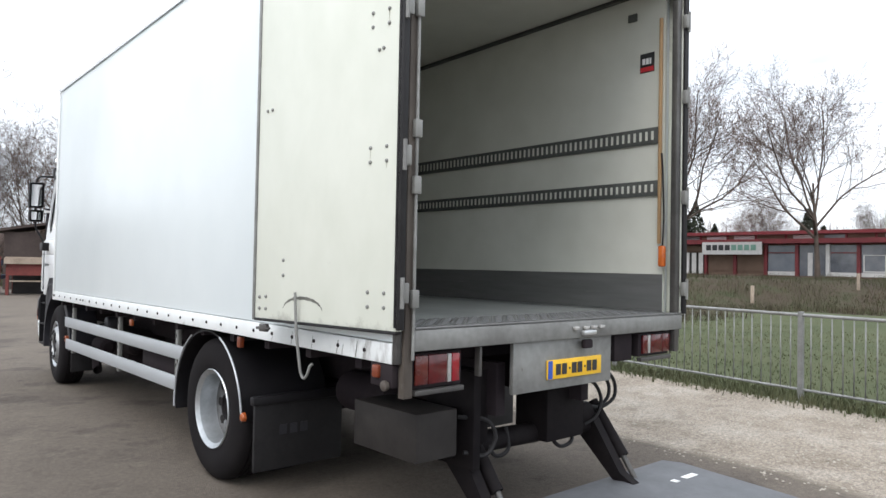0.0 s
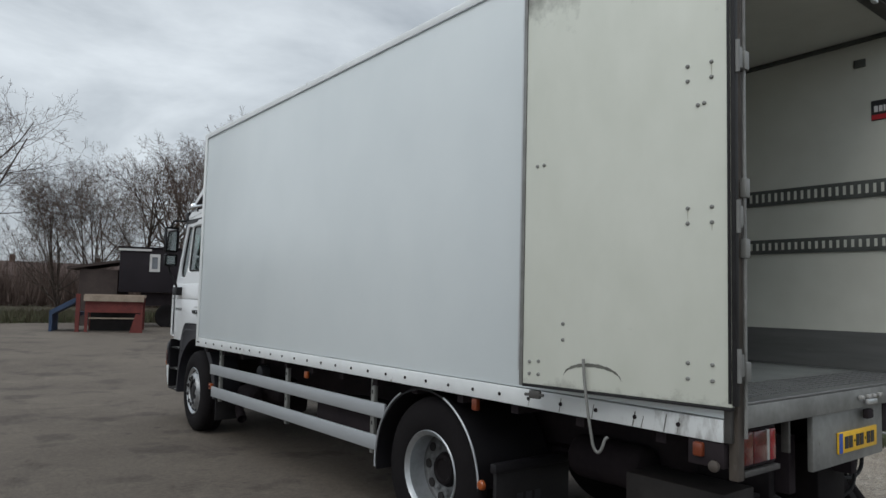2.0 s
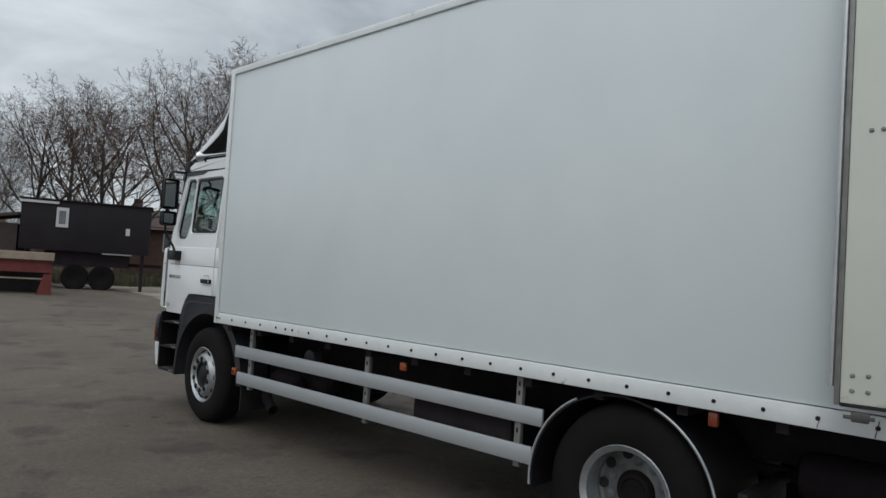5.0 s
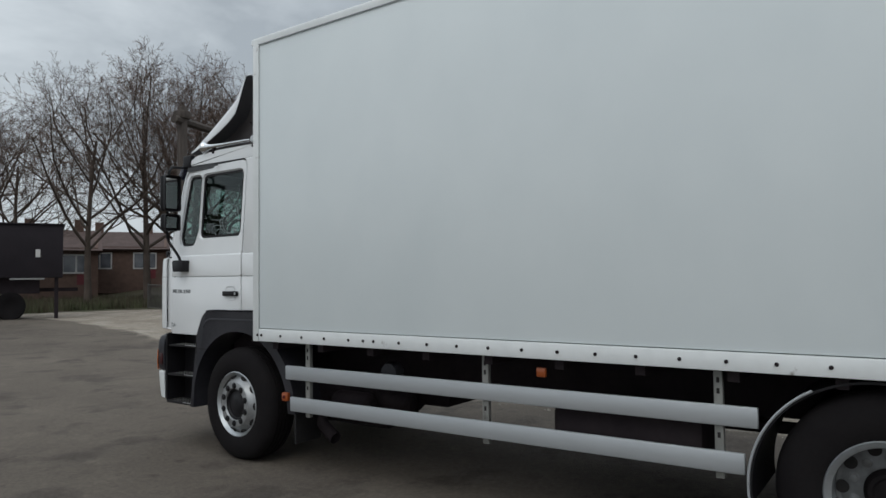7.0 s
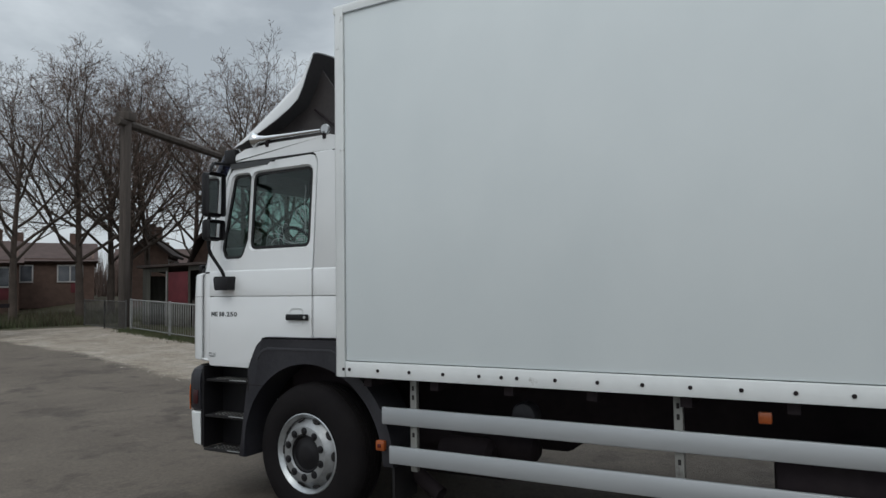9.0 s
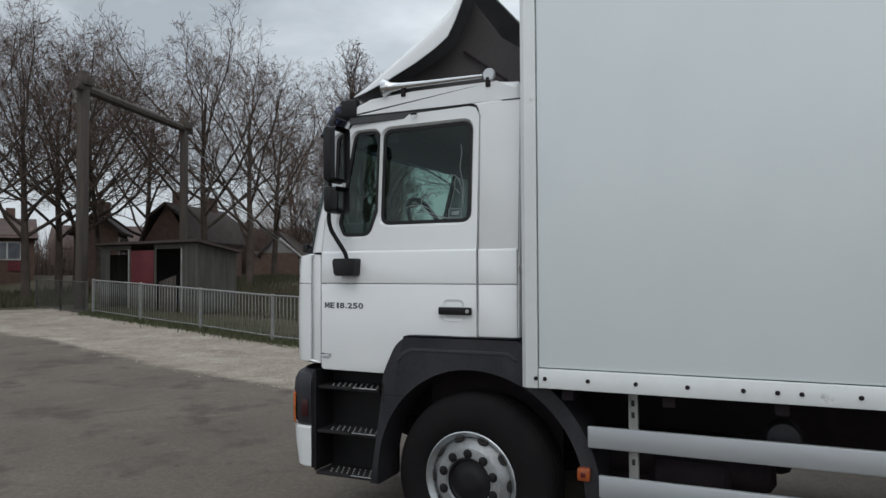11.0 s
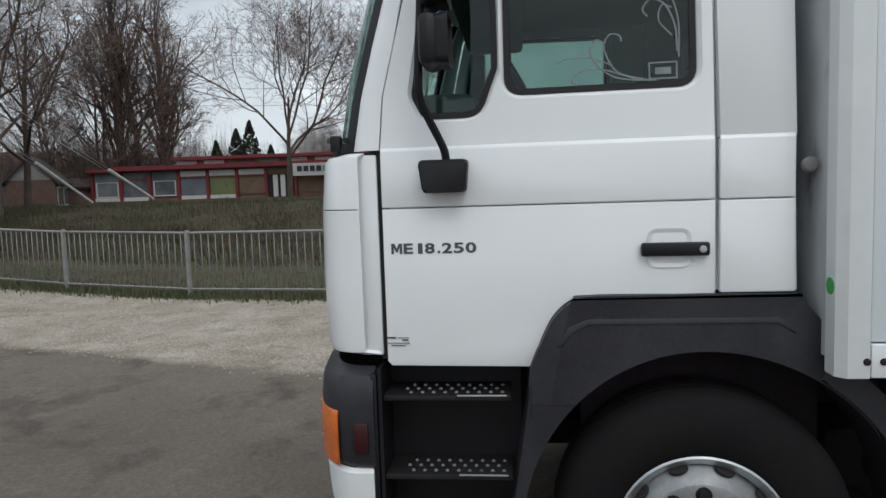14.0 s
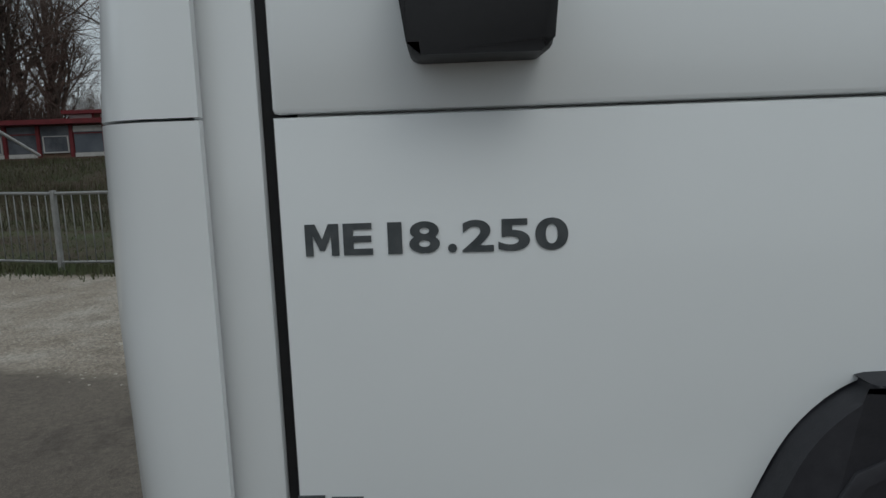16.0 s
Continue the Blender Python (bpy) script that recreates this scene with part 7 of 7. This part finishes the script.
part("batten", at_shed(boxes((-0.19, -0.15, 1.25, 2.34, 0.3, 0.38))), "pole_wood", pallet)

frame_ = thing("pole_frame", (16.9, 28.0, 0.25), "tall dark portal frame of weathered poles", "portal frame")
A, B = Vector((13.55, 27.00, 0.25)), Vector((20.28, 28.93, 0.25))
TOP_A, TOP_B = 8.72, 8.57
part("post", boxes((A.x - 0.15, A.x + 0.15, A.y - 0.15, A.y + 0.15, 0.0, TOP_A), r=0.03), "pole_wood", frame_)
part("post", boxes((B.x - 0.14, B.x + 0.14, B.y - 0.13, B.y + 0.13, 0.0, TOP_B), r=0.03), "pole_wood", frame_)
d = (B - A).normalized()
part("beam", tube(bmesh.new(), [A - d * 0.5 + Vector((0, 0, TOP_A - 0.85)), B + d * 0.5 + Vector((0, 0, TOP_B - 0.75))], 0.17, 8), "pole_wood", frame_)
for P, top in ((A, TOP_A), (B, TOP_B)):
    part("cap", boxes((P.x - 0.27, P.x + 0.27, P.y - 0.25, P.y + 0.25, top - 0.52, top - 0.20), r=0.04), "pole_wood", frame_)
stays = thing("guy_wires", (30.8, 28.7, 1.2), "pale sleeved guy wires slanting to the bank", "guy wire")
for end, top, cover in (((30.81, 28.70, 1.49), TOP_B - 1.9, 0.36), ((34.00, 27.22, 1.58), TOP_B - 0.7, 0.24)):
    e, t = Vector(end), Vector((B.x, B.y, top))
    part("wire", tube(bmesh.new(), [t, e], 0.016, 5), "zinc", stays)
    part("wire", tube(bmesh.new(), [t + Vector((0, 0, -0.5)), e + Vector((0.5, 0.3, 0))], 0.016, 5), "zinc", stays)
    part("sleeve", tube(bmesh.new(), [e, e.lerp(t, cover)], 0.075, 6), "frame_white", stays)
lines = thing("power_lines", (70, 60, 12), "thin power lines crossing above the trees", "cable")
for z in (10.6, 12.4, 16.2, 17.6, 18.6):
    pts = [Vector((26 + 60 * t, 104 - 90 * t, z + 1.6 - 3.2 * t * (1 - t) * 2)) for t in np.linspace(0, 1, 13)]
    part("cable", tube(bmesh.new(), pts, 0.022, 4), "zinc", lines)

# ---- loading ramp and dark cabin at the end of the yard ----
ramp = thing("loading_ramp", (3.28, 24.3, 0.36), "faded red steel loading ramp with plank deck", "loading ramp")
rz = 0.36
rm = pose(3.28, 23.7, rz, 0, 0, -19) @ Matrix.Diagonal((0.88, 0.85, 1.05, 1))


def at_ramp(bm):
    bmesh.ops.transform(bm, matrix=rm, verts=bm.verts)
    return bm


for k in range(8):
    part("plank", at_ramp(boxes((-1.05, 1.05, -0.1 + k * 0.2, 0.085 + k * 0.2, 1.13 + 0.035 * math.sin(k), 1.17 + 0.035 * math.sin(k)))), "ramp_deck", ramp)
part("deck_lip", at_ramp(boxes((-1.05, 1.05, -0.13, -0.105, 0.98, 1.16))), "ramp_deck", ramp, "bleached deck edge")
for x in (-1.0, 0.92):
    for y in (0.0, 1.35):
        part("leg", at_ramp(boxes((x, x + 0.1, y, y + 0.1, -0.1, 1.12))), "ramp_red", ramp)
part("beam", at_ramp(boxes((-1.0, 1.02, 0.0, 0.08, 0.86, 0.98))), "ramp_red", ramp)
part("beam", at_ramp(boxes((-0.88, 0.9, 0.02, 0.06, 0.42, 0.46))), "ramp_deck", ramp)
bm = bmesh.new()
prism(bm, [(0.55, -0.1), (1.05, -0.1), (1.0, 0.55), (0.78, 0.6)], "y", -0.16, -0.10)
part("gusset", at_ramp(bm), "ramp_red", ramp)
part("leg", at_ramp(boxes((-1.32, -1.18, 0.0, 0.12, -0.1, 1.2))), "ramp_red", ramp)
bm = bmesh.new()
prism(bm, [(-1.35, 1.08), (-2.2, 0.66), (-2.2, -0.12), (-2.1, -0.12), (-2.1, 0.55), (-1.35, 0.92)], "y", 0.1, 1.5)
part("slope", at_ramp(bm), "ramp_blue", ramp, "faded blue ramp slope")
part("under_panel", at_ramp(boxes((-0.9, 0.92, 0.9, 0.95, -0.1, 1.0))), "shed_dark", ramp)
part("apron", at_ramp(boxes((-1.0, 1.02, -0.02, -0.002, 0.62, 0.86))), "ramp_red", ramp)
part("side_beam", at_ramp(boxes((-1.34, -1.2, 0.1, 1.5, 0.5, 0.62))), "ramp_blue", ramp)

cabin = thing("site_cabin", (6.4, 27.0, 0.36), "black site cabin on wheels with small windows", "cabin")
cm = pose(5.65, 26.29, 0.36, 0, 0, -26) @ Matrix.Diagonal((0.947, 1, 1, 1))


def at_cabin(bm):
    bmesh.ops.transform(bm, matrix=cm, verts=bm.verts)
    return bm


part("body", at_cabin(boxes((-1.7, 2.6, 0.0, 2.3, 1.36, 3.06), r=0.02)), "container", cabin)
part("roof_edge", at_cabin(boxes((-1.75, -0.5, -0.05, -0.003, 2.95, 3.03))), "frame_white", cabin)
part("roof_lip", at_cabin(boxes((-1.76, 2.66, -0.06, 2.36, 3.065, 3.11), r=0.01)), "container", cabin)
w = part("window", at_cabin(boxes((-0.56, -0.16, -0.03, -0.002, 2.16, 2.84))), "frame_white", cabin)
part("pane", at_cabin(boxes((-0.47, -0.25, -0.04, -0.032, 2.27, 2.73))), "pane_dark", w)
part("notice", at_cabin(boxes((1.78, 1.92, -0.015, -0.002, 2.02, 2.27))), "frame_white", cabin)
part("step_bar", at_cabin(boxes((1.05, 2.05, -0.35, -0.3, 1.30, 1.35))), "zinc", cabin)
part("chassis", at_cabin(boxes((-0.9, 1.9, 0.3, 2.0, 0.85, 1.355))), "chassis", cabin)
part("drawbar", at_cabin(boxes((1.9, 3.1, 1.05, 1.2, 0.90, 1.02))), "chassis", cabin)
for x in (0.15, 1.05):
    wh = lathe(bmesh.new(), [(0.0, 0.0), (0.0, 0.2), (-0.03, 0.25), (-0.03, 0.42), (0.0, 0.46), (0.2, 0.46), (0.22, 0.3)], (0, 0, 0), "y", 20)
    bmesh.ops.translate(wh, verts=wh.verts, vec=(x, 0.25, 0.45))
    part("wheel", at_cabin(wh), "tyre", cabin)
for x in (-1.5, 2.35):
    part("prop", at_cabin(boxes((x, x + 0.12, 0.2, 0.32, -0.05, 1.355))), "chassis", cabin)
hut = thing("tool_hut", (3.9, 28.6, 0.36), "plain brown board hut beside the black cabin", "hut")
part("wall", at_cabin(boxes((-3.3, -1.85, 0.5, 2.2, -0.1, 2.2))), "roof_dark", hut)
bm = bmesh.new()
prism(bm, [(-3.75, 2.18), (-1.80, 2.50), (-1.80, 2.60), (-3.75, 2.28)], "y", 0.35, 2.35)
part("roof", at_cabin(bm), "roof_dark", hut)

# ---- loose stones, grass and weeds ----
rng = np.random.default_rng(4)


def scatter_stones(count):
    v, f = [], []
    base = np.array([(1, 0, 0), (-0.5, 0.87, 0), (-0.5, -0.87, 0), (0.1, 0.1, 0.75), (0.3, 0.6, 0.45), (0.3, -0.6, 0.4)])
    tri = [(0, 4, 3), (4, 1, 3), (1, 2, 3), (2, 5, 3), (5, 0, 3), (0, 1, 4), (2, 0, 5)]
    while len(v) < count * 6:
        y = rng.uniform(-5, 22)
        e, fx = verge(y), fence_x(y)
        x = e - 0.25 + (fx - e + 0.1) * rng.random() ** 0.8
        s = rng.uniform(0.006, 0.019) * (1.4 if rng.random() < 0.08 else 1)
        a = rng.uniform(0, 6.28)
        c, sn = math.cos(a), math.sin(a)
        z = height(x, y) + 0.012 * noise.noise((x * 0.35, y * 0.35, 0)) - 0.002
        i = len(v)
        for p in base * (s, s * rng.uniform(0.6, 1.2), s * rng.uniform(0.6, 1.1)):
            v.append((x + c * p[0] - sn * p[1], y + sn * p[0] + c * p[1], z + p[2]))
        f += [tuple(i + k for k in t) for t in tri]
    me = bpy.data.meshes.new("gravel_stones")
    me.from_pydata(v, [], f)
    link_mesh("gravel_stones", me, "pebble", label="loose pale gravel stones beside the tarmac", smooth=0, category="gravel", kind="stuff")


scatter_stones(16000)


def blades(name, count, where, tall, material, label):
    v, f = [], []
    for k in range(count):
        x, y, h = where()
        z = height(x, y) + 0.01
        a, lean = rng.uniform(0, 6.28), rng.uniform(0.1, 0.7)
        h *= rng.uniform(0.5, 1.3) * tall
        wd = 0.004 + 0.010 * rng.random() + h * 0.012
        dx, dy = math.cos(a), math.sin(a)
        i = len(v)
        v += [(x - dy * wd, y + dx * wd, z - 0.01), (x + dy * wd, y - dx * wd, z - 0.01), (x + dx * lean * h, y + dy * lean * h, z + h)]
        f.append((i, i + 1, i + 2))
    me = bpy.data.meshes.new(name)
    me.from_pydata(v, [], f)
    link_mesh(name, me, material, label=label, smooth=0, category="grass", kind="stuff")


def by_fence():
    y = rng.uniform(-6, 25)
    return fence_x(y) + rng.normal(-0.05, 0.22), y, 1.0


def in_field():
    y = rng.uniform(-8, 26)
    return fence_x(y) + 0.2 + rng.random() ** 1.6 * 11, y, 1.0


def on_bank():
    y = rng.uniform(-14, 34)
    x = bank_x(y) - 0.9 + 12.0 * rng.random() ** 1.15
    return x, y, 0.8 + 0.9 * noise.noise((x * 0.5, y * 0.5, 5))


def yard_end():
    x = rng.uniform(-10, 28)
    return x, 31 + 14 * rng.random() ** 1.5 - 0.25 * abs(x - 4) * (1 if x < 10 else 0.3), 1.0


def weeds():
    y = rng.uniform(8, 27)
    return fence_x(y) + 2.5 + 0.12 * (27 - y) + rng.random() ** 1.1 * 9, y, 1.0


blades("field_weeds", 8000, weeds, 0.30, "grass_dry", "dead brown weeds behind the fence")
blades("fence_grass", 14000, by_fence, 0.10, "grass", "rough winter grass along the fence foot")
blades("field_grass", 34000, in_field, 0.035, "grass", "short winter grass of the field")
blades("bank_grass", 36000, on_bank, 0.26, "grass_dry", "long dry grass on the bank")
blades("bank_turf", 34000, on_bank, 0.20, "grass", "rough green grass on the bank")
blades("yard_grass", 16000, yard_end, 0.42, "grass_dry", "rough dry grass at the end of the yard")
blades("yard_turf", 20000, yard_end, 0.30, "grass", "rough green grass at the end of the yard")
